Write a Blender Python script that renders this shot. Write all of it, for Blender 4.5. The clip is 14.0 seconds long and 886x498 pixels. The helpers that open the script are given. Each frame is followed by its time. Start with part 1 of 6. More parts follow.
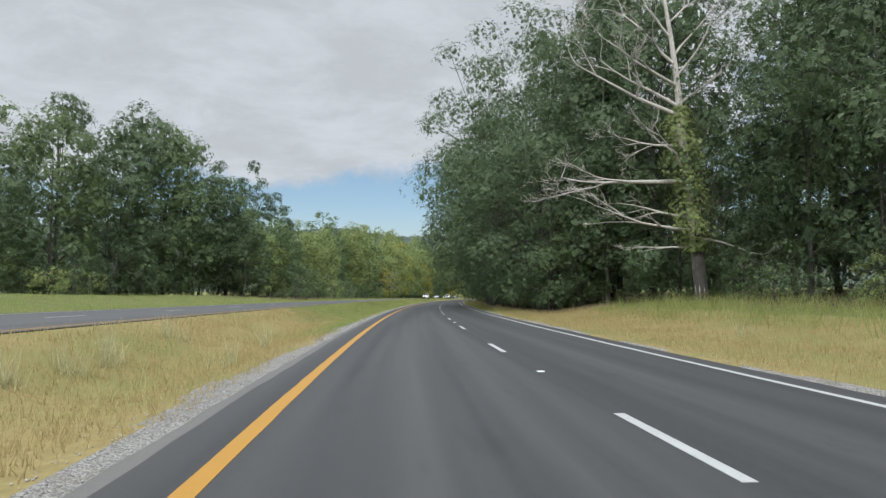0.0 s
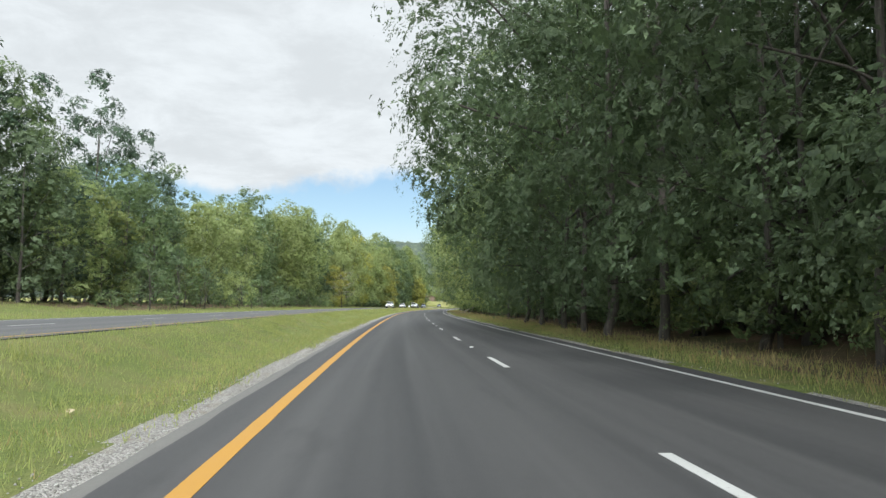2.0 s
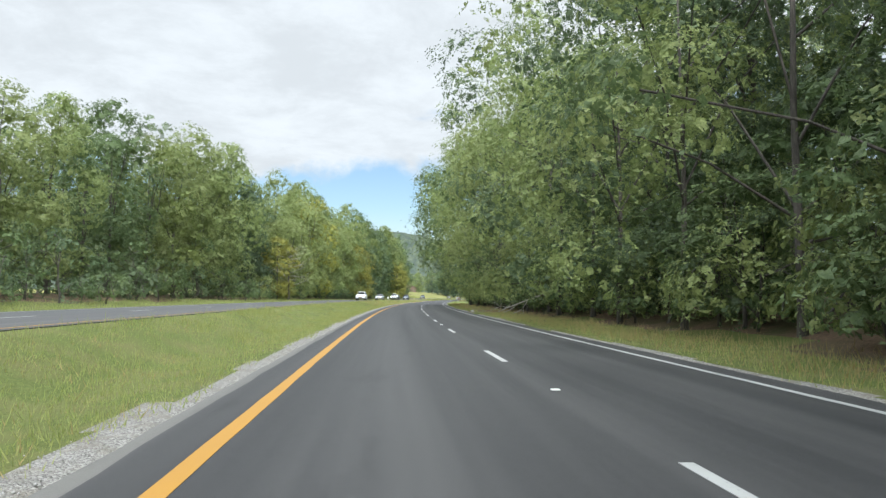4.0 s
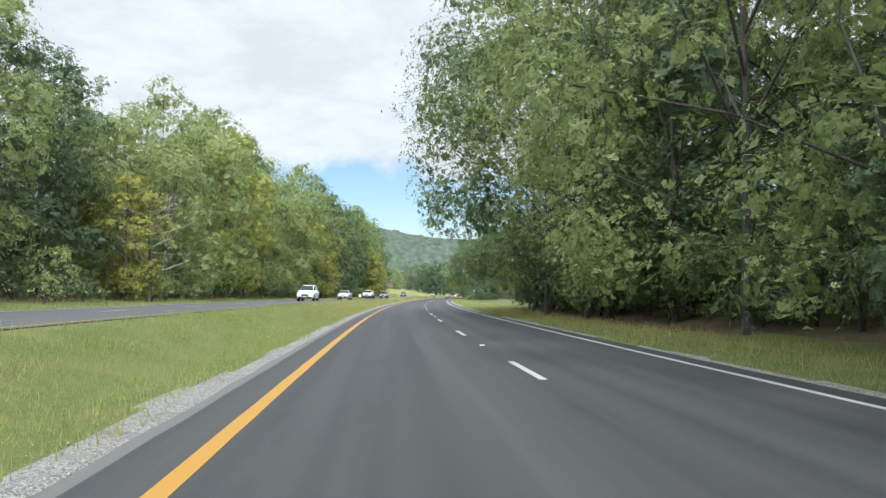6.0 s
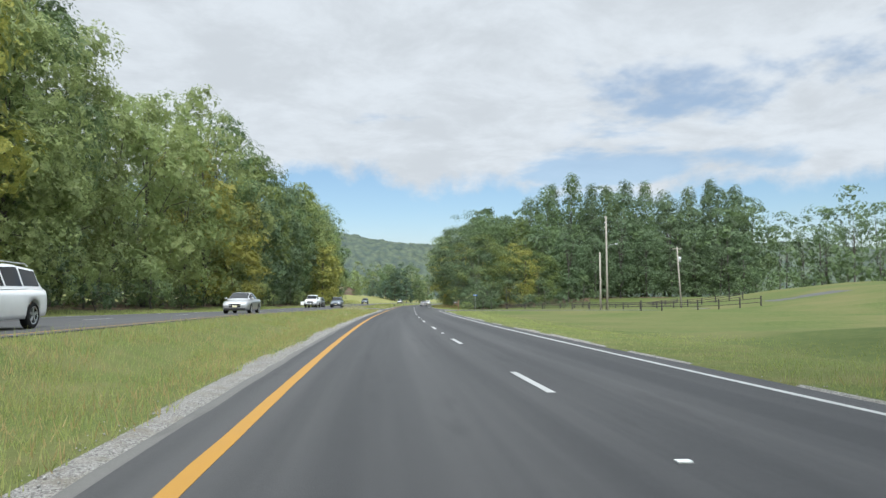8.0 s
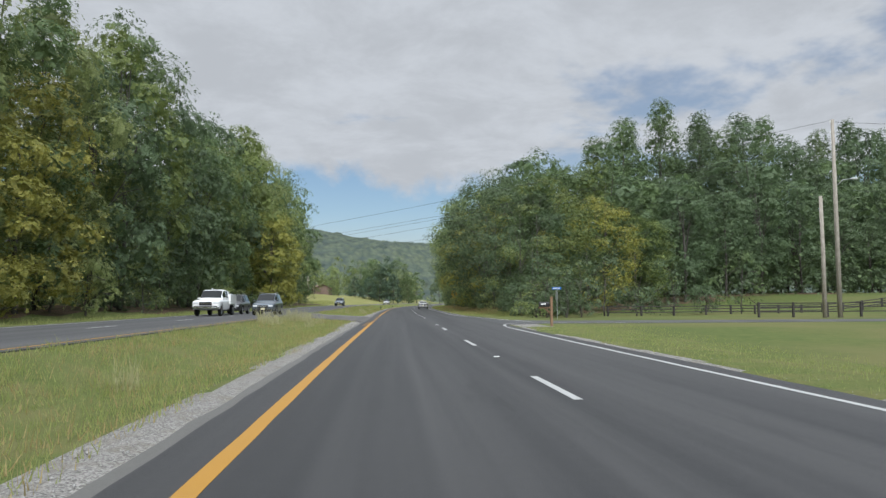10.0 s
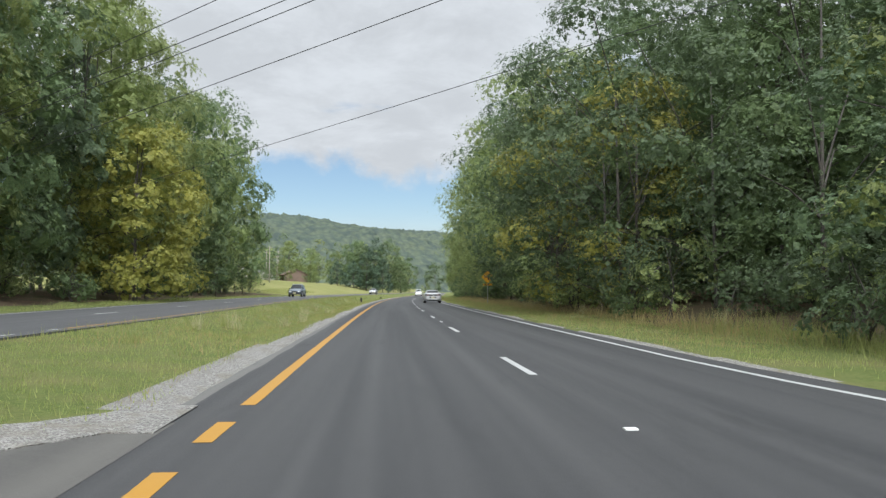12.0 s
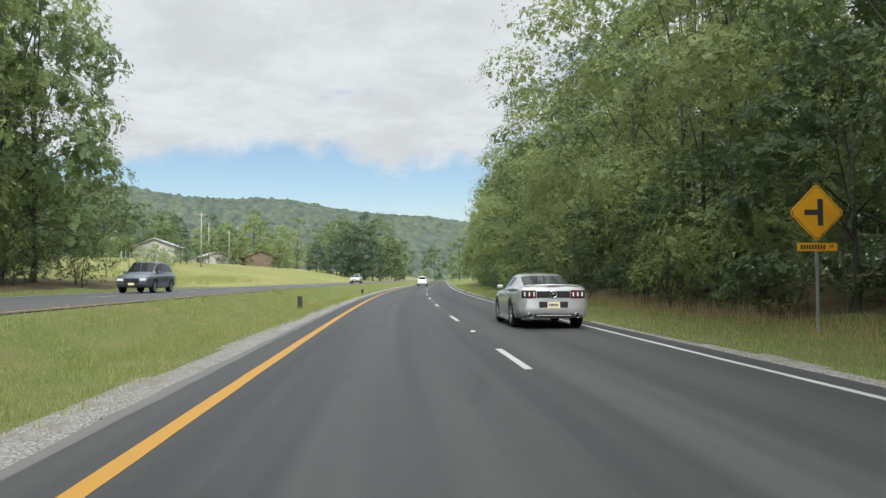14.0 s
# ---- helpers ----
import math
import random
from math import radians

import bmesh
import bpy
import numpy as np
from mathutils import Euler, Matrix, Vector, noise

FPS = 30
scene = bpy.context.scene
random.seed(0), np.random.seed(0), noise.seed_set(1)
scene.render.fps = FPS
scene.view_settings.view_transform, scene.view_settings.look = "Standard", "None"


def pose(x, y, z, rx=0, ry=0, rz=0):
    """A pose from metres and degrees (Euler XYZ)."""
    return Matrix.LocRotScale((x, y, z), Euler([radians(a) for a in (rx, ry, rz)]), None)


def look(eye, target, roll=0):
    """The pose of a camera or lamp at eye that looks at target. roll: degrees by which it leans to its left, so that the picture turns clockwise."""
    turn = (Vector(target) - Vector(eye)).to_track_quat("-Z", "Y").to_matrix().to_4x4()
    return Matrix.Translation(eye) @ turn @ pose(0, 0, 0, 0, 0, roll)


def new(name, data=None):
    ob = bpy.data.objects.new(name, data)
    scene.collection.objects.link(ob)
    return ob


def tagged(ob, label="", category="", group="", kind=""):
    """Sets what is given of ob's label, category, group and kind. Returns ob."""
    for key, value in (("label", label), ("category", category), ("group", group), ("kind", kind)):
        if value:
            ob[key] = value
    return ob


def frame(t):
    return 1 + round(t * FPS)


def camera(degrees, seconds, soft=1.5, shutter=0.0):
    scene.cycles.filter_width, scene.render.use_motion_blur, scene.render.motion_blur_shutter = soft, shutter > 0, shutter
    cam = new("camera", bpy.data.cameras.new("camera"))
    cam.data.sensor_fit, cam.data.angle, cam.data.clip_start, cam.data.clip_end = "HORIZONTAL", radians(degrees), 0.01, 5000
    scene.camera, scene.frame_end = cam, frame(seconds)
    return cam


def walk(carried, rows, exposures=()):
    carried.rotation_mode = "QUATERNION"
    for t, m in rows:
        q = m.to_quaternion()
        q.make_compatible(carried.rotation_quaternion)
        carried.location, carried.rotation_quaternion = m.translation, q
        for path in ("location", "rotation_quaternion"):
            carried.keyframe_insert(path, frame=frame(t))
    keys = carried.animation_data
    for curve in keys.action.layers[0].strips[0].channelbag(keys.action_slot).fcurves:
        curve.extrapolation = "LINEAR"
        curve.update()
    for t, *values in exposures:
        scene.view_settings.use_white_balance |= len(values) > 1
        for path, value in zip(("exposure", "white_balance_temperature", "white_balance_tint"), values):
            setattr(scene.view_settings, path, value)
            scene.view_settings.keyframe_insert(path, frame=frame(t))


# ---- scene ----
# ---------------------------------------------------------------- camera
cam = camera(60.2, 14.0, soft=1.4, shutter=0.0)
H = 1.25
walk(cam, [
    (0, pose(-2.41, 0.12, H, 93.57, -0.04, -3.91)),
    (0.5, pose(-2.22, 15.65, H, 93.65, 0.02, -4.71)),
    (1, pose(-1.86, 31.32, H, 93.66, 0.02, -5.42)),
    (1.5, pose(-1.31, 46.98, H, 93.89, -0.17, -6.19)),
    (2, pose(-0.60, 62.80, H, 94.25, -0.37, -6.91)),
    (2.5, pose(0.23, 78.08, H, 94.39, -0.50, -7.56)),
    (2.7, pose(0.58, 84.05, H, 94.46, -0.52, -7.64)),
    (4.8, pose(5.77, 150.60, H, 93.19, -0.08, -9.14)),
    (5, pose(6.35, 157.23, H, 93.25, -0.04, -9.20)),
    (5.5, pose(7.79, 173.20, H, 93.28, -0.00, -9.72)),
    (6, pose(9.35, 188.87, H, 93.42, -0.08, -10.51)),
    (6.5, pose(11.03, 204.44, H, 93.46, -0.11, -11.41)),
    (7, pose(12.84, 219.59, H, 93.61, -0.13, -12.19)),
    (7.2, pose(13.62, 225.72, H, 93.67, -0.10, -12.50)),
    (9.3, pose(23.35, 290.05, H, 94.18, 0.38, -14.28)),
    (9.5, pose(24.42, 296.16, H, 94.16, 0.37, -14.36)),
    (10, pose(27.11, 311.21, H, 93.96, 0.34, -14.67)),
    (10.5, pose(29.88, 326.07, H, 93.94, 0.26, -15.11)),
    (11, pose(32.73, 340.39, H, 93.90, 0.11, -15.58)),
    (11.5, pose(35.58, 354.54, H, 93.68, 0.19, -15.46)),
    (12, pose(38.59, 369.35, H, 93.17, 0.08, -15.43)),
    (12.5, pose(41.68, 384.30, H, 92.51, 0.35, -15.51)),
    (13, pose(44.85, 399.52, H, 92.21, 0.31, -15.63)),
    (13.5, pose(48.01, 414.87, H, 92.22, 0.27, -15.84)),
    (14, pose(51.20, 429.93, H, 92.24, 0.16, -15.96)),
], exposures=[(0, 0.04, 6150, 8), (0.5, 0.10, 6150, 8), (1.0, 0.24, 6200, 7), (1.5, 0.52, 6250, 6), (2.7, 0.50, 6300, 6), (5, 0.62, 6000, 6), (7.2, 0.56, 6050, 5), (9.3, -0.06, 6100, 9), (11, 0.06, 6150, 9), (12.0, 0.25, 6180, 8), (12.5, 0.28, 6200, 8), (13.0, 0.38, 6200, 7), (13.5, 0.32, 6300, 7), (14, 0.33, 6350, 7)])

# ---------------------------------------------------------------- sky and sun
SUN_ELEV, SUN_TURN = radians(42), radians(187)   # turn: clockwise from +y
world = bpy.data.worlds.new("sky")
scene.world = world
world.use_nodes = True
wt = world.node_tree
wt.nodes.clear()


def wn(kind, **props):
    n = wt.nodes.new(kind)
    for k, v in props.items():
        n.inputs[k].default_value = v
    return n


def wmath(op, a, b=None):
    n = wt.nodes.new("ShaderNodeMath")
    n.operation = op
    for i, v in enumerate((a, b)):
        if v is None:
            continue
        if isinstance(v, (int, float)):
            n.inputs[i].default_value = v
        else:
            wt.links.new(v, n.inputs[i])
    return n.outputs[0]


def wramp(fac, lo, hi, a=0.0, b=1.0):
    n = wt.nodes.new("ShaderNodeMapRange")
    n.interpolation_type = "SMOOTHSTEP"
    wt.links.new(fac, n.inputs[0])
    for i, v in enumerate((lo, hi, a, b)):
        n.inputs[i + 1].default_value = v
    return n.outputs[0]


nishita = wt.nodes.new("ShaderNodeTexSky")
nishita.sky_type = "NISHITA"
nishita.sun_disc = False
nishita.sun_elevation, nishita.sun_rotation = SUN_ELEV, SUN_TURN
nishita.altitude, nishita.air_density, nishita.dust_density, nishita.ozone_density = 100, 1.0, 0.6, 1.5
coord = wt.nodes.new("ShaderNodeTexCoord")
sep = wt.nodes.new("ShaderNodeSeparateXYZ")
wt.links.new(coord.outputs["Generated"], sep.inputs[0])
up = wmath("MAXIMUM", sep.outputs[2], 0.0)
den = wmath("ADD", up, 0.16)
flat = wt.nodes.new("ShaderNodeCombineXYZ")
wt.links.new(wmath("DIVIDE", sep.outputs[0], den), flat.inputs[0])
wt.links.new(wmath("DIVIDE", sep.outputs[1], den), flat.inputs[1])
puffs = wn("ShaderNodeTexNoise", Scale=1.15, Detail=6.0, Roughness=0.55, Distortion=0.25)
wt.links.new(flat.outputs[0], puffs.inputs["Vector"])
folds = wn("ShaderNodeTexNoise", Scale=2.6, Detail=9.0, Roughness=0.66, Distortion=0.3)
wt.links.new(flat.outputs[0], folds.inputs["Vector"])
low = wn("ShaderNodeTexNoise", Scale=4.0, Detail=7.0, Roughness=0.62)
wt.links.new(coord.outputs["Generated"], low.inputs["Vector"])
# a deck of cloud that ends a few degrees above the horizon, thin holes in it, and small clouds under its edge
edge = wmath("ADD", up, wmath("MULTIPLY", wmath("SUBTRACT", low.outputs[0], 0.5), 0.20))
deck = wramp(edge, 0.136, 0.166)
drift = wmath("ADD", puffs.outputs[0], wmath("SUBTRACT", wmath("MULTIPLY", sep.outputs[0], 0.18), 0.035))   # the deck breaks up towards the east
holes = wramp(drift, 0.57, 0.67, 1.0, 0.30)
cover = wmath("MULTIPLY", deck, holes)
wisps = wmath("MULTIPLY", wramp(low.outputs[0], 0.52, 0.66), wramp(up, 0.13, 0.06, 0.0, 0.85))
haze = wramp(up, 0.12, 0.02, 0.0, 0.75)
cover = wmath("MINIMUM", wmath("ADD", wmath("ADD", cover, wisps), haze), 1.0)
tone = wramp(folds.outputs[0], 0.34, 0.66, 0.94, 1.13)
# the overcast is brighter overhead, and brightest round the veiled sun
zenith = wramp(up, 0.36, 0.95, 1.0, 3.0)
toward = wt.nodes.new("ShaderNodeVectorMath")
toward.operation = "DOT_PRODUCT"
wt.links.new(coord.outputs["Generated"], toward.inputs[0])
toward.inputs[1].default_value = (math.sin(SUN_TURN) * math.cos(SUN_ELEV), math.cos(SUN_TURN) * math.cos(SUN_ELEV), math.sin(SUN_ELEV))
veil = wramp(toward.outputs["Value"], -0.05, 1.0, 0.0, 1.8)
light = wmath("MULTIPLY", tone, wmath("ADD", zenith, veil))
cloud = wt.nodes.new("ShaderNodeBackground")
cloud.inputs[0].default_value = (0.565, 0.575, 0.592, 1)
wt.links.new(light, cloud.inputs[1])
clear = wt.nodes.new("ShaderNodeBackground")
wt.links.new(nishita.outputs[0], clear.inputs[0])
clear.inputs[1].default_value = 0.088
blend = wt.nodes.new("ShaderNodeMixShader")
wt.links.new(cover, blend.inputs[0])
wt.links.new(clear.outputs[0], blend.inputs[1])
wt.links.new(cloud.outputs[0], blend.inputs[2])
wout = wt.nodes.new("ShaderNodeOutputWorld")
wt.links.new(blend.outputs[0], wout.inputs[0])

sun = new("sun", bpy.data.lights.new("sun", "SUN"))
sun.data.energy, sun.data.angle, sun.data.color = 2.9, radians(6), (1.0, 0.965, 0.91)
sun.matrix_world = look((0, 0, 60), (-math.sin(SUN_TURN) * math.cos(SUN_ELEV), -math.cos(SUN_TURN) * math.cos(SUN_ELEV), 60 - math.sin(SUN_ELEV)))

# ---------------------------------------------------------------- materials


def material(name):
    m = bpy.data.materials.new(name)
    m.use_nodes = True
    nt = m.node_tree
    return m, nt, nt.nodes["Principled BSDF"], nt.links


def paintmix(nt, coords, scale, lo, hi, a, b, detail=5.0, rough=0.6):
    """Noise-driven mix of two colours or colour sockets."""
    n = nt.nodes.new("ShaderNodeTexNoise")
    n.inputs["Scale"].default_value, n.inputs["Detail"].default_value, n.inputs["Roughness"].default_value = scale, detail, rough
    nt.links.new(coords, n.inputs["Vector"])
    r = nt.nodes.new("ShaderNodeMapRange")
    r.inputs[1].default_value, r.inputs[2].default_value = lo, hi
    nt.links.new(n.outputs[0], r.inputs[0])
    return colmix(nt, r.outputs[0], a, b), n


def colmix(nt, fac, a, b, mode="MIX"):
    x = nt.nodes.new("ShaderNodeMix")
    x.data_type, x.blend_type = "RGBA", mode
    for sock, v in ((x.inputs[0], fac), (x.inputs[6], a), (x.inputs[7], b)):
        if isinstance(v, (tuple, list)):
            sock.default_value = (*v, 1)
        elif isinstance(v, (int, float)):
            sock.default_value = v
        else:
            nt.links.new(v, sock)
    return x.outputs[2]


def bump(nt, bsdf, height, strength, distance=0.02):
    b = nt.nodes.new("ShaderNodeBump")
    b.inputs["Strength"].default_value, b.inputs["Distance"].default_value = strength, distance
    nt.links.new(height, b.inputs["Height"])
    nt.links.new(b.outputs[0], bsdf.inputs["Normal"])


def place_of(nt):
    return nt.nodes.new("ShaderNodeNewGeometry").outputs["Position"]


def rough_stuff(name, a, b, c, fine, coarse, roughness=0.85, relief=0.4, spec=0.3, dist=0.02):
    """A surface in colours a and b at a fine scale, drifting to c at a coarse one."""
    m, nt, bsdf, links = material(name)
    p = place_of(nt)
    col, n = paintmix(nt, p, fine, 0.35, 0.65, a, b)
    col, _ = paintmix(nt, p, coarse, 0.42, 0.66, col, c, 4.0)
    links.new(col, bsdf.inputs["Base Color"])
    bsdf.inputs["Roughness"].default_value = roughness
    bsdf.inputs["Specular IOR Level"].default_value = spec
    if relief:
        bump(nt, bsdf, n.outputs[0], relief, dist)
    return m


def plain(name, colour, roughness=0.5, metal=0.0, spec=0.5, coat=0.0, wear=0.12, scale=9.0):
    m, nt, bsdf, links = material(name)
    p = nt.nodes.new("ShaderNodeTexCoord").outputs["Object"]
    dark = tuple(v * (1 - wear) for v in colour)
    col, n = paintmix(nt, p, scale, 0.3, 0.7, dark, colour)
    links.new(col, bsdf.inputs["Base Color"])
    bsdf.inputs["Roughness"].default_value, bsdf.inputs["Metallic"].default_value = roughness, metal
    bsdf.inputs["Specular IOR Level"].default_value, bsdf.inputs["Coat Weight"].default_value = spec, coat
    return m


def leafy(name, tones, roughness=0.55, glow=0.35, cell=11.5, lacy=True):
    """Leaves: a tone for each leaf, each tree a little apart, light passing through; lacy where sprays break up into leaves."""
    m, nt, bsdf, links = material(name)
    g = nt.nodes.new("ShaderNodeNewGeometry")
    ramp = nt.nodes.new("ShaderNodeValToRGB")
    ramp.color_ramp.elements[0].color, ramp.color_ramp.elements[1].color = (*tones[0], 1), (*tones[-1], 1)
    for i, c in enumerate(tones[1:-1]):
        e = ramp.color_ramp.elements.new((i + 1) / (len(tones) - 1))
        e.color = (*c, 1)
    links.new(g.outputs["Random Per Island"], ramp.inputs[0])
    info = nt.nodes.new("ShaderNodeObjectInfo")
    hsv = nt.nodes.new("ShaderNodeHueSaturation")
    for sock, lo, hi in (("Hue", 0.488, 0.522), ("Value", 0.75, 1.25)):
        r = nt.nodes.new("ShaderNodeMapRange")
        r.inputs[3].default_value, r.inputs[4].default_value = lo, hi
        links.new(info.outputs["Random"], r.inputs[0])
        links.new(r.outputs[0], hsv.inputs[sock])
    links.new(ramp.outputs[0], hsv.inputs["Color"])
    spots = nt.nodes.new("ShaderNodeTexVoronoi")
    spots.inputs["Scale"].default_value = cell
    links.new(g.outputs["Position"], spots.inputs["Vector"])
    pickone = nt.nodes.new("ShaderNodeSeparateColor")
    links.new(spots.outputs["Color"], pickone.inputs[0])
    speck = colmix(nt, pickone.outputs[0], tuple(v * 0.7 for v in tones[0]), tuple(v * 1.3 for v in tones[-1]))
    col = colmix(nt, 0.6 if lacy else 0.4, hsv.outputs[0], speck)
    patchy, _ = paintmix(nt, g.outputs["Position"], 0.35, 0.35, 0.7, col, tuple(v * 1.2 for v in tones[-1]))
    col = colmix(nt, 0.3, col, patchy)
    lump = nt.nodes.new("ShaderNodeTexNoise")
    lump.inputs["Scale"].default_value, lump.inputs["Detail"].default_value, lump.inputs["Roughness"].default_value = 2.2, 3.0, 0.7
    links.new(g.outputs["Position"], lump.inputs["Vector"])
    relief = nt.nodes.new("ShaderNodeMath")
    relief.operation = "MULTIPLY_ADD"
    links.new(spots.outputs["Distance"], relief.inputs[0])
    relief.inputs[1].default_value = -0.5
    links.new(lump.outputs[0], relief.inputs[2])
    bump(nt, bsdf, relief.outputs[0], 0.5, 0.08)
    links.new(col, bsdf.inputs["Base Color"])
    bsdf.inputs["Roughness"].default_value, bsdf.inputs["Specular IOR Level"].default_value = roughness, 0.32
    tr = nt.nodes.new("ShaderNodeBsdfTranslucent")
    links.new(col, tr.inputs[0])
    mix = nt.nodes.new("ShaderNodeMixShader")
    mix.inputs[0].default_value = glow
    links.new(bsdf.outputs[0], mix.inputs[1])
    links.new(tr.outputs[0], mix.inputs[2])
    last = mix.outputs[0]
    if lacy:
        limit = nt.nodes.new("ShaderNodeMath")
        limit.operation = "MULTIPLY_ADD"
        links.new(pickone.outputs[2], limit.inputs[0])
        limit.inputs[1].default_value, limit.inputs[2].default_value = 0.40, 0.47
        gap = nt.nodes.new("ShaderNodeMath")
        gap.operation = "GREATER_THAN"
        links.new(spots.outputs["Distance"], gap.inputs[0])
        links.new(limit.outputs[0], gap.inputs[1])
        lace = nt.nodes.new("ShaderNodeMixShader")
        links.new(gap.outputs[0], lace.inputs[0])
        links.new(last, lace.inputs[1])
        links.new(nt.nodes.new("ShaderNodeBsdfTransparent").outputs[0], lace.inputs[2])
        last = lace.outputs[0]
    links.new(last, nt.nodes["Material Output"].inputs[0])
    return m


def asphalt(name, dark, pale, fleck, tint):
    """Asphalt with stone flecks, worn bands along the wheel tracks (from the lengthwise uv) and faint blotches."""
    m, nt, bsdf, links = material(name)
    p = place_of(nt)
    col, fine = paintmix(nt, p, 55.0, 0.35, 0.72, dark, pale, 3.0)
    vor = nt.nodes.new("ShaderNodeTexVoronoi")
    vor.inputs["Scale"].default_value = 70.0
    links.new(p, vor.inputs["Vector"])
    r = nt.nodes.new("ShaderNodeMapRange")
    r.inputs[1].default_value, r.inputs[2].default_value, r.inputs[3].default_value, r.inputs[4].default_value = 0.05, 0.22, 0.35, 0.0
    links.new(vor.outputs["Distance"], r.inputs[0])
    col = colmix(nt, r.outputs[0], col, fleck)
    col, _ = paintmix(nt, p, 5.0, 0.32, 0.70, colmix(nt, 0.35, col, tuple(v * 0.6 for v in dark)), col, 6.0, 0.7)
    uv = nt.nodes.new("ShaderNodeUVMap")
    uv.uv_map = "lane"
    stretch = nt.nodes.new("ShaderNodeMapping")
    stretch.inputs["Scale"].default_value = (1.0, 0.012, 1.0)
    links.new(uv.outputs[0], stretch.inputs[0])
    col, _ = paintmix(nt, stretch.outputs[0], 1.1, 0.38, 0.68, col, colmix(nt, 0.8, col, tint), 4.0)
    stains = nt.nodes.new("ShaderNodeMapping")
    stains.inputs["Scale"].default_value = (1.0, 0.18, 1.0)
    links.new(uv.outputs[0], stains.inputs[0])
    col, _ = paintmix(nt, stains.outputs[0], 1.4, 0.60, 0.74, col, colmix(nt, 0.55, col, tuple(v * 0.5 for v in dark)), 5.0)
    links.new(col, bsdf.inputs["Base Color"])
    bsdf.inputs["Roughness"].default_value, bsdf.inputs["Specular IOR Level"].default_value = 0.72, 0.35
    bump(nt, bsdf, fine.outputs[0], 0.35, 0.01)
    return m


def lane_paint(name, colour, under, bare=0.66):
    """Road paint, worn through to the asphalt in small spots."""
    m, nt, bsdf, links = material(name)
    p = place_of(nt)
    col, n = paintmix(nt, p, 26.0, bare, bare + 0.05, colour, under, 6.0, 0.7)
    col, _ = paintmix(nt, p, 1.3, 0.3, 0.8, col, colmix(nt, 0.18, col, under))
    links.new(col, bsdf.inputs["Base Color"])
    bsdf.inputs["Roughness"].default_value = 0.65
    bump(nt, bsdf, n.outputs[0], 0.2, 0.01)
    return m


def gravelly(name, dark, pale, soil):
    """Packed gravel: single stones in greys, with soil between."""
    m, nt, bsdf, links = material(name)
    p = place_of(nt)
    vor = nt.nodes.new("ShaderNodeTexVoronoi")
    vor.inputs["Scale"].default_value = 52.0
    links.new(p, vor.inputs["Vector"])
    one = nt.nodes.new("ShaderNodeSeparateColor")
    links.new(vor.outputs["Color"], one.inputs[0])
    stone = colmix(nt, one.outputs[1], dark, pale)
    col, _ = paintmix(nt, p, 1.8, 0.5, 0.72, stone, soil)
    links.new(col, bsdf.inputs["Base Color"])
    bsdf.inputs["Roughness"].default_value, bsdf.inputs["Specular IOR Level"].default_value = 0.9, 0.2
    inv = nt.nodes.new("ShaderNodeMath")
    inv.operation = "SUBTRACT"
    inv.inputs[0].default_value = 1.0
    links.new(vor.outputs["Distance"], inv.inputs[1])
    bump(nt, bsdf, inv.outputs[0], 1.0, 0.025)
    return m


def bark(name, a, b):
    m, nt, bsdf, links = material(name)
    p = nt.nodes.new("ShaderNodeTexCoord").outputs["Object"]
    mp = nt.nodes.new("ShaderNodeMapping")
    mp.inputs["Scale"].default_value = (9, 9, 1.3)
    links.new(p, mp.inputs[0])
    col, n = paintmix(nt, mp.outputs[0], 2.2, 0.35, 0.66, a, b, 7.0)
    links.new(col, bsdf.inputs["Base Color"])
    bsdf.inputs["Roughness"].default_value = 0.9
    bump(nt, bsdf, n.outputs[0], 0.7, 0.04)
    return m


M_ROAD = asphalt("road asphalt", (0.020, 0.0203, 0.0215), (0.034, 0.0344, 0.0355), (0.09, 0.09, 0.09), (0.058, 0.057, 0.057))
M_OLD = asphalt("old grey asphalt", (0.075, 0.073, 0.069), (0.11, 0.107, 0.10), (0.2, 0.2, 0.19), (0.13, 0.125, 0.115))
M_OPP = asphalt("weathered asphalt", (0.042, 0.0425, 0.044), (0.062, 0.062, 0.064), (0.13, 0.13, 0.13), (0.082, 0.082, 0.083))
M_CROSS = asphalt("brown-grey old asphalt", (0.054, 0.051, 0.047), (0.085, 0.081, 0.074), (0.17, 0.16, 0.145), (0.105, 0.099, 0.089))
M_YELLOW = lane_paint("yellow road paint", (0.315, 0.158, 0.010), (0.2, 0.12, 0.04), 0.66)
M_WHITE = lane_paint("white road paint", (0.335, 0.340, 0.330), (0.10, 0.10, 0.10), 0.62)
M_GRASS = rough_stuff("mown grass ground", (0.080, 0.108, 0.032), (0.140, 0.164, 0.052), (0.150, 0.150, 0.060), 14.0, 0.7, 0.95, 1.0, 0.1, 0.10)
M_DRY = rough_stuff("dry grass ground", (0.175, 0.140, 0.060), (0.230, 0.185, 0.082), (0.145, 0.145, 0.052), 6.0, 0.2, 0.95, 0.6, 0.1, 0.05)
M_LAWN = rough_stuff("lawn ground", (0.130, 0.142, 0.046), (0.168, 0.170, 0.058), (0.20, 0.19, 0.078), 2.5, 0.08, 0.95, 0.5, 0.1, 0.05)
M_FIELD = rough_stuff("field grass ground", (0.062, 0.084, 0.025), (0.090, 0.108, 0.034), (0.115, 0.112, 0.045), 2.5, 0.08, 0.95, 0.5, 0.1, 0.05)
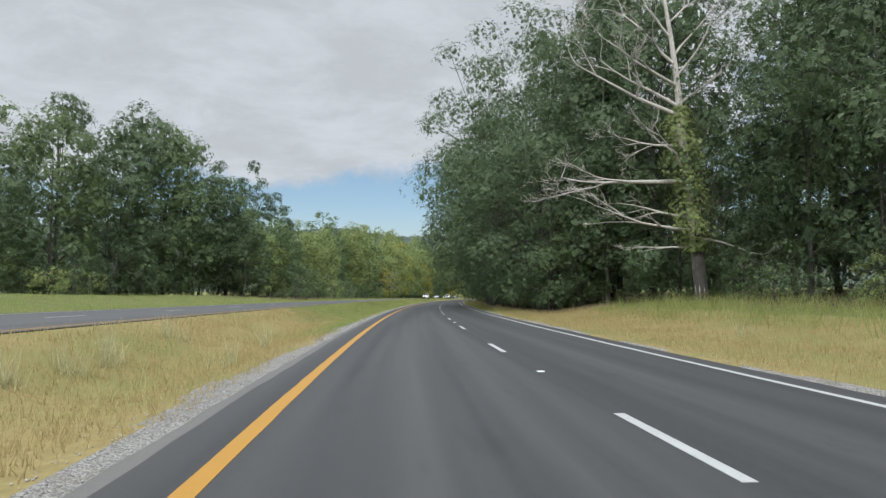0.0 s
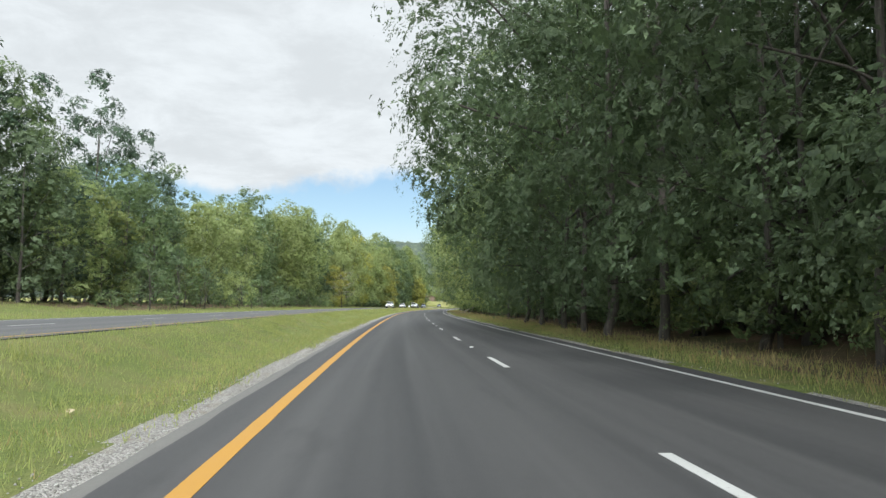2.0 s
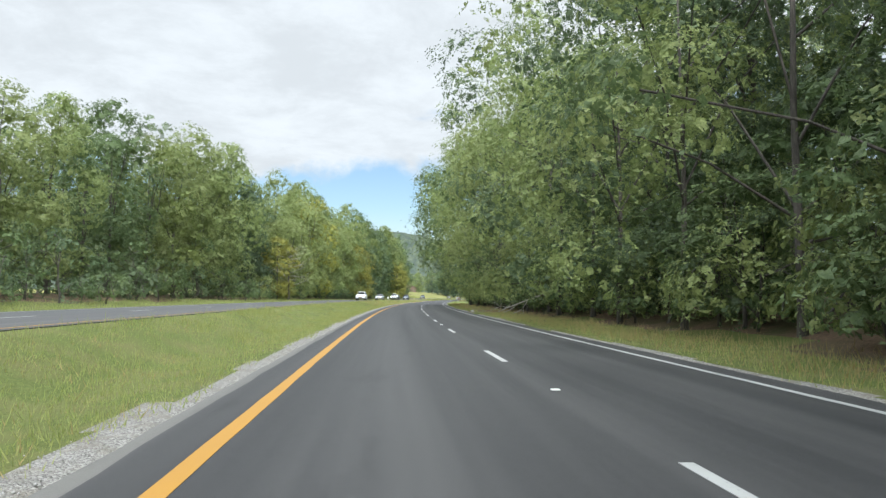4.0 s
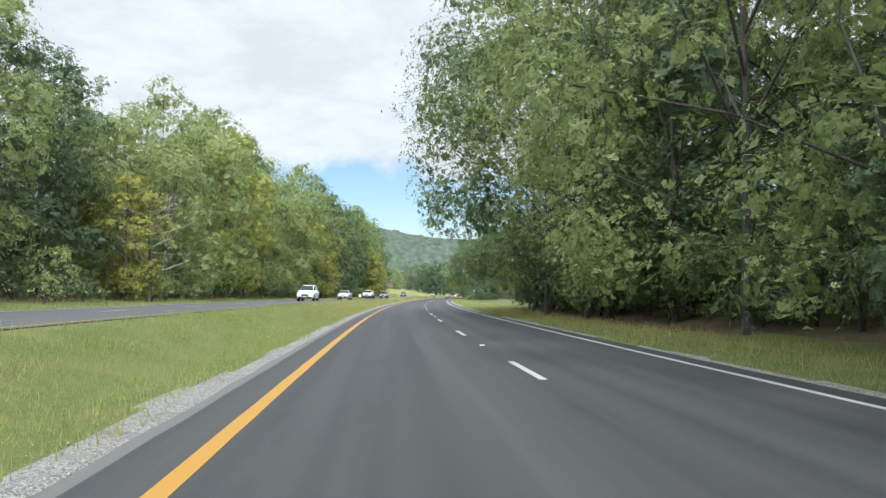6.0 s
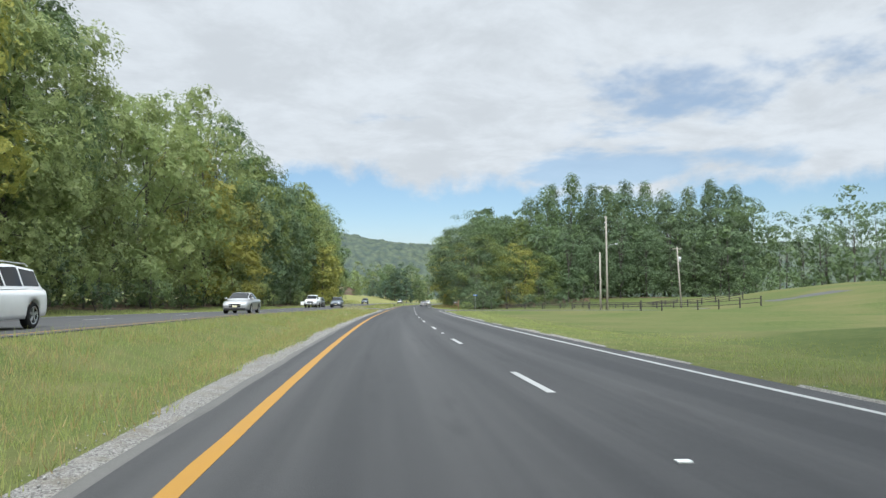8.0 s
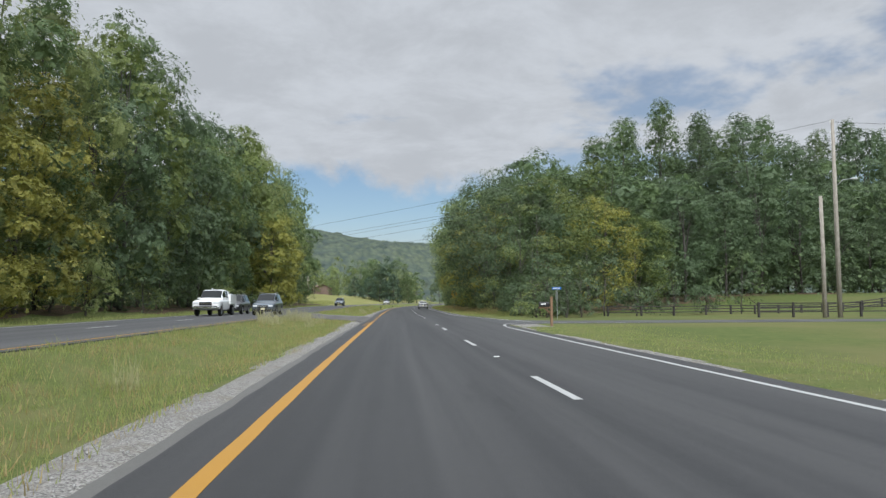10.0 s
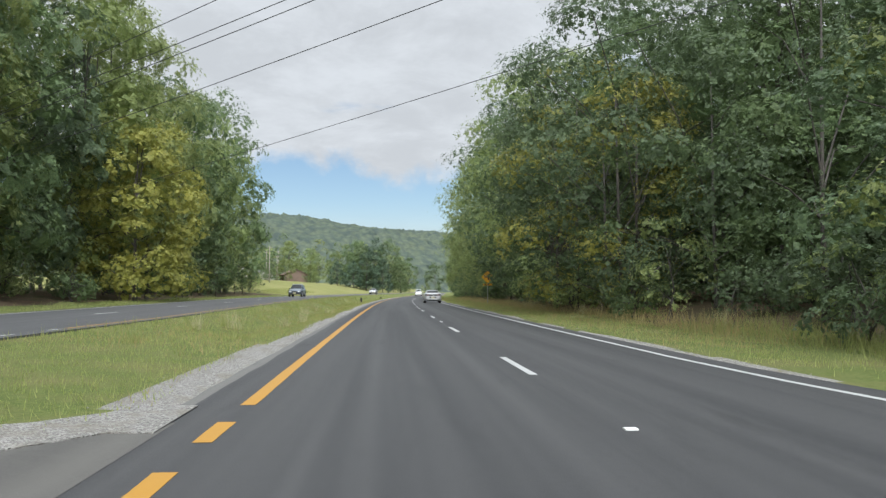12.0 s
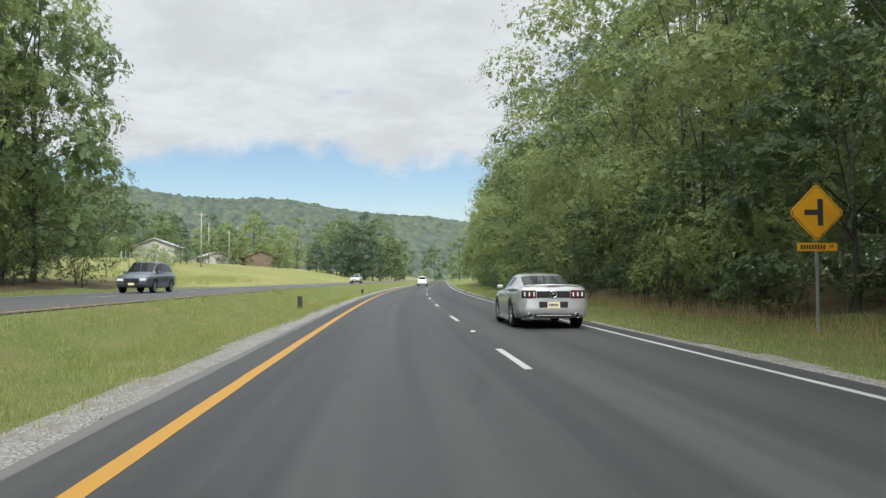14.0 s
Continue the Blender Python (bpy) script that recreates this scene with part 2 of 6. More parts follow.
M_LITTER = rough_stuff("leaf litter ground", (0.085, 0.060, 0.042), (0.165, 0.112, 0.075), (0.060, 0.066, 0.030), 9.0, 0.4, 0.95, 0.8, 0.1, 0.06)
M_GRAVEL = gravelly("pale gravel", (0.12, 0.115, 0.106), (0.35, 0.338, 0.315), (0.19, 0.172, 0.14))
M_STONE = rough_stuff("gravel stones", (0.24, 0.235, 0.225), (0.42, 0.41, 0.395), (0.19, 0.18, 0.17), 14.0, 1.5, 0.9, 0.3, 0.2)
M_LEAF_DARK = leafy("dark green leaves", [(0.054, 0.087, 0.044), (0.076, 0.113, 0.054), (0.100, 0.140, 0.065)], 0.55, 0.32)
M_LEAF_MID = leafy("green leaves", [(0.061, 0.098, 0.039), (0.089, 0.134, 0.051), (0.123, 0.166, 0.066)], 0.55, 0.34)
M_LEAF_LIGHT = leafy("pale green leaves", [(0.128, 0.185, 0.060), (0.190, 0.245, 0.084), (0.255, 0.290, 0.112)], 0.55, 0.45)
M_LEAF_YELLOW = leafy("yellowing leaves", [(0.15, 0.185, 0.040), (0.22, 0.235, 0.050), (0.30, 0.275, 0.062)])
M_LEAF_OLIVE = leafy("olive leaves with rust", [(0.085, 0.122, 0.035), (0.130, 0.172, 0.048), (0.168, 0.194, 0.058)])
M_NEEDLE = leafy("blue-green needles", [(0.035, 0.062, 0.040), (0.050, 0.085, 0.052), (0.070, 0.110, 0.062)], 0.6, 0.15)
M_BLADE = leafy("green grass blades", [(0.195, 0.245, 0.068), (0.255, 0.295, 0.088), (0.32, 0.325, 0.125)], 0.7, 0.55, lacy=False)
M_STRAW = leafy("straw grass blades", [(0.26, 0.205, 0.085), (0.33, 0.265, 0.115), (0.40, 0.325, 0.155)], 0.7, 0.45, lacy=False)
M_SEED = leafy("pale seeding grass", [(0.27, 0.26, 0.13), (0.36, 0.34, 0.19), (0.44, 0.41, 0.25)], 0.7, 0.5, lacy=False)
M_BARK = bark("grey-brown bark", (0.032, 0.028, 0.024), (0.085, 0.075, 0.064))
M_DEAD = bark("bleached dead wood", (0.24, 0.225, 0.20), (0.46, 0.43, 0.39))
M_POLEWOOD = bark("weathered pole wood", (0.20, 0.18, 0.15), (0.34, 0.31, 0.27))
M_FENCE = bark("black-stained fence wood", (0.018, 0.017, 0.016), (0.05, 0.045, 0.04))
M_POST = bark("brown post wood", (0.14, 0.085, 0.05), (0.24, 0.15, 0.09))

# ---------------------------------------------------------------- the road's line
# bends, in thousandths of a radian a metre, every 35 m along the lane line
BENDS = [1.05, 1.05, 0.68, 0.57, 0.32, 0.36, 0.60, 0.54, 0.77, 0.52, 0.57, -0.08, 0.19, 0.35, 0.61, 0.83, 0.44, 0.09, -0.05, -0.05]
S_TAB = np.arange(-400, 3001, 1.0)
_k = np.interp(S_TAB, np.arange(-30, 640, 35.0), BENDS) / 1000
_k[S_TAB < -30] = 0.0
_k[S_TAB > 640] = 0.0
PSI = np.cumsum(_k)
PSI -= np.interp(0, S_TAB, PSI)
LX, LY = np.cumsum(np.sin(PSI)), np.cumsum(np.cos(PSI))
LX, LY = LX - np.interp(0, S_TAB, LX), LY - np.interp(0, S_TAB, LY)
Z_OPP = ((-400, 0.55), (290, 0.55), (330, 0.32), (400, 0.32), (450, 0.55), (3000, 0.55))


def heading(s):
    return float(np.interp(s, S_TAB, PSI))


def xy(s, u):
    """Plan places of points s metres along the lane line and u metres to its right; arrays or numbers."""
    s, u = np.asarray(s, float), np.asarray(u, float)
    a = np.interp(s, S_TAB, PSI)
    near, wide = np.clip(u, -90, 90), u - np.clip(u, -90, 90)
    x = np.interp(s, S_TAB, LX) + near * np.cos(a) + wide * math.cos(0.2)
    y = np.interp(s, S_TAB, LY) - near * np.sin(a) - wide * math.sin(0.2)
    return x, y


def z_opp(s):
    return np.interp(s, [p[0] for p in Z_OPP], [p[1] for p in Z_OPP])


def blend01(v, a, b):
    k = np.clip((np.asarray(v, float) - a) / (b - a), 0, 1)
    return k * k * (3 - 2 * k)


def ground_z(s, u):
    """Height of the ground, without the small roughness."""
    s, u = np.broadcast_arrays(np.asarray(s, float), np.asarray(u, float))
    zo = z_opp(s)
    cut = blend01(s, 344, 359) * (1 - blend01(s, 388, 400))          # the paved median opening has no swale
    median = (np.interp(u, [-9.8, -7.6, -6.0, -4.6], [1, 0.35, 0.02, 0.0]) * (1 - cut) + np.clip((u + 4.3) / -5.8, 0, 1) * cut) * zo - 0.28 * (1 - cut) * np.exp(-((u + 7.0) / 1.3) ** 2)
    left = zo - 0.02 + blend01(-u, 20, 34) * 0.8
    lawn = blend01(s, 505, 560) * blend01(-u, 20, 52) * 3.6
    wood = (1 - blend01(s, 262, 290)) + blend01(s, 380, 400)
    right = wood * (blend01(u, 7.4, 13.0) * 0.75 + blend01(u, 12, 40) * 1.2) + (1 - np.clip(wood, 0, 1)) * (-0.25 * (1 - blend01(s, 336, 346) * (1 - blend01(s, 374, 384))) * blend01(u, 5, 9) * (1 - blend01(u, 14, 24)) + blend01(u, 34, 80) * 4.5)
    z = np.where(u < -9.8, left + lawn, np.where(u < -4.4, median, np.where(u > 4.0, right, 0.0)))
    under = np.where((u > -4.47) & (u < 3.9), -0.05, np.where((u < -9.85) & (u > -18.4), -0.06, -0.012))
    return z + under


def gz(s, u):
    return float(ground_z(s, u))


def at(s, u, z=0.0, turn=0.0):
    """Pose of a thing at (s, u), facing along the road, turned clockwise by turn degrees."""
    x, y = xy(s, u)
    return pose(float(x), float(y), z, 0, 0, -math.degrees(heading(s)) - turn)


# ---------------------------------------------------------------- mesh helpers


def mesh(name, verts, faces, mats, smooth=False, index=None):
    me = bpy.data.meshes.new(name)
    me.from_pydata([tuple(v) for v in verts], [], [tuple(f) for f in faces])
    for m in mats if isinstance(mats, (list, tuple)) else (mats,):
        me.materials.append(m)
    if index is not None:
        me.polygons.foreach_set("material_index", index)
    if smooth:
        me.polygons.foreach_set("use_smooth", [True] * len(me.polygons))
    me.update()
    return me


def fast_mesh(name, verts, corners, per, mats, index=None):
    """A mesh from arrays: verts (n, 3), corners (m, per)."""
    me = bpy.data.meshes.new(name)
    n, m = len(verts), len(corners)
    me.vertices.add(n)
    me.vertices.foreach_set("co", np.ascontiguousarray(verts, np.float32).ravel())
    me.loops.add(m * per)
    me.loops.foreach_set("vertex_index", np.ascontiguousarray(corners, np.int32).ravel())
    me.polygons.add(m)
    me.polygons.foreach_set("loop_start", np.arange(0, m * per, per, dtype=np.int32))
    for mt in mats if isinstance(mats, (list, tuple)) else (mats,):
        me.materials.append(mt)
    if index is not None:
        me.polygons.foreach_set("material_index", np.asarray(index, np.int32))
    me.update(calc_edges=True)
    me.validate()
    return me


def from_bm(name, bm, mat, smooth=False):
    me = bpy.data.meshes.new(name)
    bmesh.ops.recalc_face_normals(bm, faces=bm.faces)
    bm.to_mesh(me)
    bm.free()
    me.materials.append(mat)
    if smooth:
        me.polygons.foreach_set("use_smooth", [True] * len(me.polygons))
    return me


def part(name, data, parent, label="", m=None):
    """One mesh as a part of a thing; m is its pose in the thing."""
    ob = new(name, data)
    ob.parent = parent
    if m is not None:
        ob.matrix_basis = m
    if label:
        ob["label"] = label
    return ob


def thing(name, m, label, category, group="", kind=""):
    ob = new(name)
    ob.empty_display_size = 0.3
    ob.matrix_basis = m
    return tagged(ob, label, category, group, kind)


def box_bm(bm, x0, x1, y0, y1, z0, z1, bevel=0.0):
    b = bmesh.new()
    bmesh.ops.create_cube(b, size=1)
    bmesh.ops.transform(b, matrix=Matrix.Translation(((x0 + x1) / 2, (y0 + y1) / 2, (z0 + z1) / 2)) @ Matrix.Diagonal((x1 - x0, y1 - y0, z1 - z0, 1)), verts=b.verts)
    if bevel:
        bmesh.ops.bevel(b, geom=b.edges[:], offset=bevel, segments=2, affect="EDGES", profile=0.6)
    tmp = bpy.data.meshes.new("tmp")
    b.to_mesh(tmp)
    b.free()
    bm.from_mesh(tmp)
    bpy.data.meshes.remove(tmp)


def box(name, x0, x1, y0, y1, z0, z1, mat, bevel=0.01):
    bm = bmesh.new()
    box_bm(bm, x0, x1, y0, y1, z0, z1, bevel)
    return from_bm(name, bm, mat)


def tube_bm(bm, pts, radii, sides=8, cap=True):
    """A tapered tube along points."""
    rings = []
    for i, p in enumerate(pts):
        p = Vector(p)
        d = (Vector(pts[min(i + 1, len(pts) - 1)]) - Vector(pts[max(i - 1, 0)])).normalized()
        a = d.orthogonal().normalized() if abs(d.z) < 0.95 else Vector((1, 0, 0))
        a = (a - d * a.dot(d)).normalized()
        b = d.cross(a)
        rings.append([bm.verts.new(p + radii[i] * (math.cos(2 * math.pi * k / sides) * a + math.sin(2 * math.pi * k / sides) * b)) for k in range(sides)])
    for r, q in zip(rings, rings[1:]):
        for k in range(sides):
            bm.faces.new((r[k], r[(k + 1) % sides], q[(k + 1) % sides], q[k]))
    if cap:
        bm.faces.new(rings[-1])
        bm.faces.new(rings[0][::-1])


def tube(name, pts, radii, mat, sides=8, smooth=True):
    bm = bmesh.new()
    tube_bm(bm, pts, radii, sides)
    return from_bm(name, bm, mat, smooth)


# ---------------------------------------------------------------- ground and roads
US = np.array([-1600, -900, -500, -300, -200, -140, -100, -80, -66, -56, -48, -40, -34, -30, -27, -25, -23, -21.5, -20, -19, -18.4, -18.2, -14, -10.0, -9.8, -9.2, -8.6, -8, -7.5, -7, -6.5, -6, -5.5, -5.2, -5.0, -4.85, -4.7, -4.45, -4.3, -2, 0, 2, 3.6, 3.85, 4.0, 4.15, 4.3, 4.5, 5, 5.6, 6.2, 7, 8, 9, 10, 11.5, 13, 15, 18, 22, 27, 33, 40, 50, 62, 76, 90, 130, 200, 300, 500, 900, 1600.0])
SS = np.unique(np.concatenate([np.arange(-380, -20, 40.0), np.arange(-20, 600, 2.0), np.arange(600, 900, 10.0), np.arange(900, 3001, 150.0)]))
g_s, g_u = np.meshgrid(SS, US, indexing="ij")
g_x, g_y = xy(g_s, g_u)
rng = np.random.default_rng(7)
rough_amp = np.where((g_u > -4.7) & (g_u < 4.05), 0, np.where(((g_u < -9.7) & (g_u > -18.5)) | ((g_u < -4) & (g_u > -10) & (g_s > 346) & (g_s < 396)), 0, np.where((np.abs(g_u) < 7) | ((g_u > 0) & (g_s > 344) & (g_s < 376)), 0.012, np.where(np.abs(g_u) > 20, 0.18, 0.07))))
g_z = ground_z(g_s, g_u) + rough_amp * rng.uniform(-1, 1, g_s.shape)
nu = len(US)
ii, jj = np.meshgrid(np.arange(len(SS) - 1), np.arange(nu - 1), indexing="ij")
g_f = np.stack([ii * nu + jj, ii * nu + jj + 1, (ii + 1) * nu + jj + 1, (ii + 1) * nu + jj], -1).reshape(-1, 4)
g_f = g_f[:, ::-1]
ms, mu = (SS[ii] + 1).ravel(), ((US[jj] + US[jj + 1]) / 2).ravel()
g_i = np.zeros(len(ms), int)
woods = ((mu > 6.6 + 8.0 * (ms < 56) + 1.2 * (ms > 110) + 1.0 * (ms > 384) + 0.9 * np.sin(ms * 0.31) + 0.6 * np.sin(ms * 0.13)) & (mu < 62) & ((ms < 258) | ((ms > 384 + 0.42 * np.maximum(mu - 10, 0)) & (ms < 640)))) | ((mu < np.interp(ms, [40, 104, 126, 500], [-40, -38, -25, -23.5])) & (mu > np.interp(ms, [104, 126], [-86, -74])) & (ms < 505))
g_i[(ms < 26) & (mu < 0) & (mu > -9.8)] = 1
g_i[(ms < 46 + 5 * np.sin(mu)) & (mu < -6.2) & (mu > -9.8)] = 1
g_i[(ms < 60) & (mu > 3.9) & (mu < 12)] = 1
g_i[(ms > 258) & (ms < 385 + 0.42 * np.maximum(mu - 10, 0)) & (mu > 8)] = 5
g_i[(ms > 500) & (mu < -19)] = 2
g_i[woods] = 3
g_i[(mu < -4.3) & (mu > -4.95 - 0.18 * blend01(ms, 230, 300) + 0.10 * np.sin(ms * 0.37) + 0.08 * np.sin(ms * 0.93 + 1))] = 4
g_i[(mu > 3.7) & (mu < 4.02 + 0.12 * np.sin(ms * 0.23) + 0.1 * np.sin(ms * 0.71))] = 4
g_i[(mu > 4.0) & (mu < 5.7) & (ms > 349) & (ms < 355.5)] = 4
ground = new("ground", fast_mesh("ground", np.stack([g_x, g_y, g_z], -1).reshape(-1, 3), g_f, 4, [M_GRASS, M_DRY, M_LAWN, M_LITTER, M_GRAVEL, M_FIELD], g_i))
ground.data.polygons.foreach_set("use_smooth", [True] * len(ground.data.polygons))
tagged(ground, "mown roadside grass with gravel shoulders and leaf litter under trees", "ground", kind="structure")


def ribbon(name, s_list, left, right, top, mat, thick=0.05, jag=0.0, seed=1):
    """A slab along the road between two offsets; left, right and top are numbers or functions of s."""
    r = np.random.default_rng(seed)
    s_list = np.asarray(s_list, float)
    n = len(s_list)
    lo = np.array([left(s) if callable(left) else left for s in s_list]) + jag * r.uniform(-1, 1, n)
    hi = np.array([right(s) if callable(right) else right for s in s_list]) + jag * r.uniform(-1, 1, n)
    cols = 5
    verts, uvs = [], []
    for i, s in enumerate(s_list):
        us = [lo[i]] + [lo[i] + (hi[i] - lo[i]) * k / (cols - 1) for k in range(cols)] + [hi[i]]
        for k, u in enumerate(us):
            x, y = xy(s, u)
            z = float(top(s, u)) if callable(top) else top
            verts.append((float(x), float(y), z - (thick if k in (0, cols + 1) else 0)))
            uvs.append((u, s))
    w = cols + 2
    faces = [(i * w + k, i * w + k + 1, (i + 1) * w + k + 1, (i + 1) * w + k) for i in range(n - 1) for k in range(w - 1)]
    me = mesh(name, verts, faces, mat)
    layer = me.uv_layers.new(name="lane")
    flat_uv = np.array([uvs[v] for f in faces for v in f], np.float32)
    layer.data.foreach_set("uv", flat_uv.ravel())
    return me


def right_edge(s):
    """The asphalt's right edge, flared into the side street."""
    return 3.72 + 1.7 * float(np.interp(s, [346, 354.5, 355.4, 365, 372, 384], [0, 0.03, 1, 1, 0.7, 0]))


road_s = np.unique(np.concatenate([np.arange(-380, -20, 20.0), np.arange(-20, 620, 1.0), np.arange(620, 1000, 10.0)]))
road = new("road_main", ribbon("road_main", road_s, -4.31, right_edge, 0.0, M_ROAD, 0.06, 0.025, 2))
tagged(road, "dark two-lane asphalt carriageway with fresh lane markings", "road", kind="structure")
strip = part("shoulder_strip", ribbon("shoulder_strip", road_s, -4.50, -4.22, -0.012, M_OLD, 0.06, 0.03, 3), road, "grey old asphalt strip")
opp = new("road_opposite", ribbon("road_opposite", road_s, -18.35, -9.95, lambda s, u: z_opp(s), M_OPP, 0.06, 0.03, 4))
tagged(opp, "weathered grey asphalt carriageway of the oncoming lanes", "road", kind="structure")


def opening_top(s, u):
    k = (u + 4.3) / -5.8
    return max(0.0, min(1.0, k)) * float(z_opp(s)) + 0.004


def opening_near(u):
    return float(np.interp(u, [-10.7, -8.3, -6.4, -5.0, -4.2], [365.7, 365.5, 363.9, 362.9, 360.9]))


def cross_strip(name, near, far, u0, u1, top, mat, steps=14):
    verts, uvs = [], []
    for k in range(steps + 1):
        u = u0 + (u1 - u0) * k / steps
        a, b = near(u), far(u)
        for j in (0, 0, 1, 2, 3, 4, 5, 6, 7, 8, 8):
            s = a + (b - a) * j / 8
            x, y = xy(s, u)
            drop = 0.25 if len(verts) % 11 in (0, 10) else 0.0
            verts.append((float(x), float(y), top(s, u) - drop))
            uvs.append((u, s))
    faces = [(k * 11 + j, k * 11 + j + 1, (k + 1) * 11 + j + 1, (k + 1) * 11 + j) for k in range(steps) for j in range(10)]
    if u1 < u0:
        faces = [f[::-1] for f in faces]
    me = mesh(name, verts, [f[::-1] for f in faces], mat)
    me.uv_layers.new(name="lane").data.foreach_set("uv", np.array([uvs[v] for f in [g[::-1] for g in faces] for v in f], np.float32).ravel())
    return me


opening = new("road_opening", cross_strip("road_opening", opening_near, lambda u: 377.6 + 1.8 * math.exp(-((u + 4.4) / 0.8) ** 2) + 9.0 * blend01(-u, 8.0, 10.2), -4.2, -9.96, opening_top, M_CROSS))
tagged(opening, "grey paved opening through the grass median", "road", kind="structure")
lip = new("gravel_edge", cross_strip("gravel_edge", lambda u: 377.0 + 1.8 * math.exp(-((u + 4.4) / 0.8) ** 2) + 9.0 * blend01(-u, 8.0, 10.2), lambda u: 378.6 + 1.8 * math.exp(-((u + 4.4) / 0.8) ** 2) + 9.0 * blend01(-u, 8.0, 10.2), -4.24, -9.6, lambda s, u: opening_top(s, u) + 0.012, M_GRAVEL))
tagged(lip, "pale gravel edge of the median nose", "gravel", kind="structure")
street = new("road_side", cross_strip("road_side", lambda u: float(np.interp(u, [3.7, 4.1, 4.5, 6.8, 60], [353.9, 354.75, 355.1, 355.4, 353.0])), lambda u: 360.8 + 5.5 * math.exp(-(u - 4.6) / 1.8) - 0.05 * max(0, u - 9), 3.7, 60.0, lambda s, u: max(0.006, gz(s, u) + 0.016), M_OPP, 40))
tagged(street, "narrow grey side street meeting the highway", "road", kind="structure")

# road markings
SOLID = [(-380, 361.0), (380.4, 1000)]
UY, UW = -3.72, 3.19
for a, b in SOLID:
    ss = [s for s in road_s if a < s < b]
    part("edge_line", ribbon("edge_line", [a] + ss + [b], UY - 0.085, UY + 0.085, 0.004, M_YELLOW, 0.003, 0.006, 5), road, "yellow painted edge line")
s = 361.9
while s < 380:
    part("dotted_line", ribbon("dotted_line", [s, s + 0.5, s + 1.0], UY - 0.085, UY + 0.085, 0.004, M_YELLOW, 0.003, 0.006, int(s)), road, "yellow painted dotted line")
    s += 2.05
for k in range(10):
    s = 353.9 + 0.75 * k
    part("rumble_bar", ribbon("rumble_bar", [s, s + 0.2], UY - 0.36 + 0.012 * k, UY - 0.05, 0.004, M_YELLOW, 0.003, 0.01, k), road, "short yellow bar beside the edge line")
part("edge_line", ribbon("edge_line", [s for s in road_s if s < 350.2], UW - 0.06, UW + 0.06, 0.004, M_WHITE, 0.003, 0.006, 6), road, "white painted edge line")
part("edge_line", ribbon("edge_line", [364, 367, 370, 374, 378, 382, 386] + [s for s in road_s if s > 388], lambda s: UW - 0.06 + 2.0 * (1 - float(blend01(s, 362, 386))), lambda s: UW + 0.06 + 2.0 * (1 - float(blend01(s, 362, 386))), 0.004, M_WHITE, 0.003, 0.006, 7), road, "white painted edge line")


def curved_line(name, pts, width, z, mat):
    """A painted line through plan points (s, u)."""
    verts, faces = [], []
    P2 = [Vector((float(xy(a, b)[0]), float(xy(a, b)[1]))) for a, b in pts]
    for i, p in enumerate(P2):
        d = (P2[min(i + 1, len(P2) - 1)] - P2[max(i - 1, 0)]).normalized()
        nrm = Vector((-d.y, d.x)) * width / 2
        for q in (p + nrm, p - nrm):
            verts.append((q.x, q.y, z))
    for i in range(len(P2) - 1):
        faces.append((2 * i, 2 * i + 1, 2 * i + 3, 2 * i + 2))
    return mesh(name, verts, faces, mat)


corner = [(350.0, 3.19), (351, 3.26), (352, 3.36), (353, 3.51), (353.8, 3.68), (354.4, 3.86), (354.8, 4.02), (355.1, 4.2), (355.3, 4.4), (355.42, 4.6), (355.5, 4.9), (355.6, 5.6), (355.7, 6.8), (355.6, 9), (355.4, 12)]
part("edge_line", curved_line("edge_line", corner, 0.14, 0.02, M_WHITE), road, "white line rounding the street corner")
part("edge_line", curved_line("edge_line", [(359.2, 6.05), (360.5, 5.82), (362.5, 5.5), (365.4, 4.95)], 0.2, 0.02, M_WHITE), road, "thick white line at the street corner")
# lane dashes every 12.19 m, 3.05 m long; a reflective marker in every second gap
dash_bm = bmesh.new()
box_bm(dash_bm, -0.06, 0.06, -1.524, 1.524, -0.003, 0.004)
dash_me = from_bm("lane_dash", dash_bm, M_WHITE)
mark_bm = bmesh.new()
box_bm(mark_bm, -0.06, 0.06, -0.05, 0.05, 0.0, 0.016, 0.005)
M_REFLECT = plain("white reflector", (0.75, 0.76, 0.74), 0.3, 0, 0.5)
mark_me = from_bm("road_marker", mark_bm, M_REFLECT)
for k in range(-3, 62):
    if k == 29:
        continue
    s = 8.26 + 12.192 * k - 1.524
    part("lane_dash", dash_me, road, "", at(s, 0.0, 0.001))
    if k % 2 == 0:
        part("road_marker", mark_me, road, "", at(s + 6.1, 0.0, 0.0))
# the oncoming carriageway's lines
for u0, mt, lab in ((-10.35, M_YELLOW, "yellow painted edge line"), (-17.85, M_WHITE, "white painted edge line")):
    for a, b in ((-380, 366.0), (391, 1000)) if u0 > -12 else ((-380, 1000),):
        ss = [s for s in road_s if a < s < b]
        part("edge_line", ribbon("edge_line", ss, u0 - 0.06, u0 + 0.06, lambda s, u: float(z_opp(s)) + 0.005, mt, 0.003, 0.006, 8), opp, lab)
for k in range(-3, 60):
    s = 3.0 + 12.192 * k
    part("lane_dash", dash_me, opp, "", at(s, -14.1, float(z_opp(s)) + 0.002))
s = 367.0
while s < 391:
    part("dotted_line", ribbon("dotted_line", [s, s + 0.6], -10.41, -10.29, lambda s, u: float(z_opp(s)) + 0.005, M_WHITE, 0.003, 0.005, int(s)), opp, "white dotted line across the opening")
    s += 2.4

# ---------------------------------------------------------------- trees


def unit(v):
    return v / np.maximum(np.linalg.norm(v, axis=-1, keepdims=True), 1e-9)


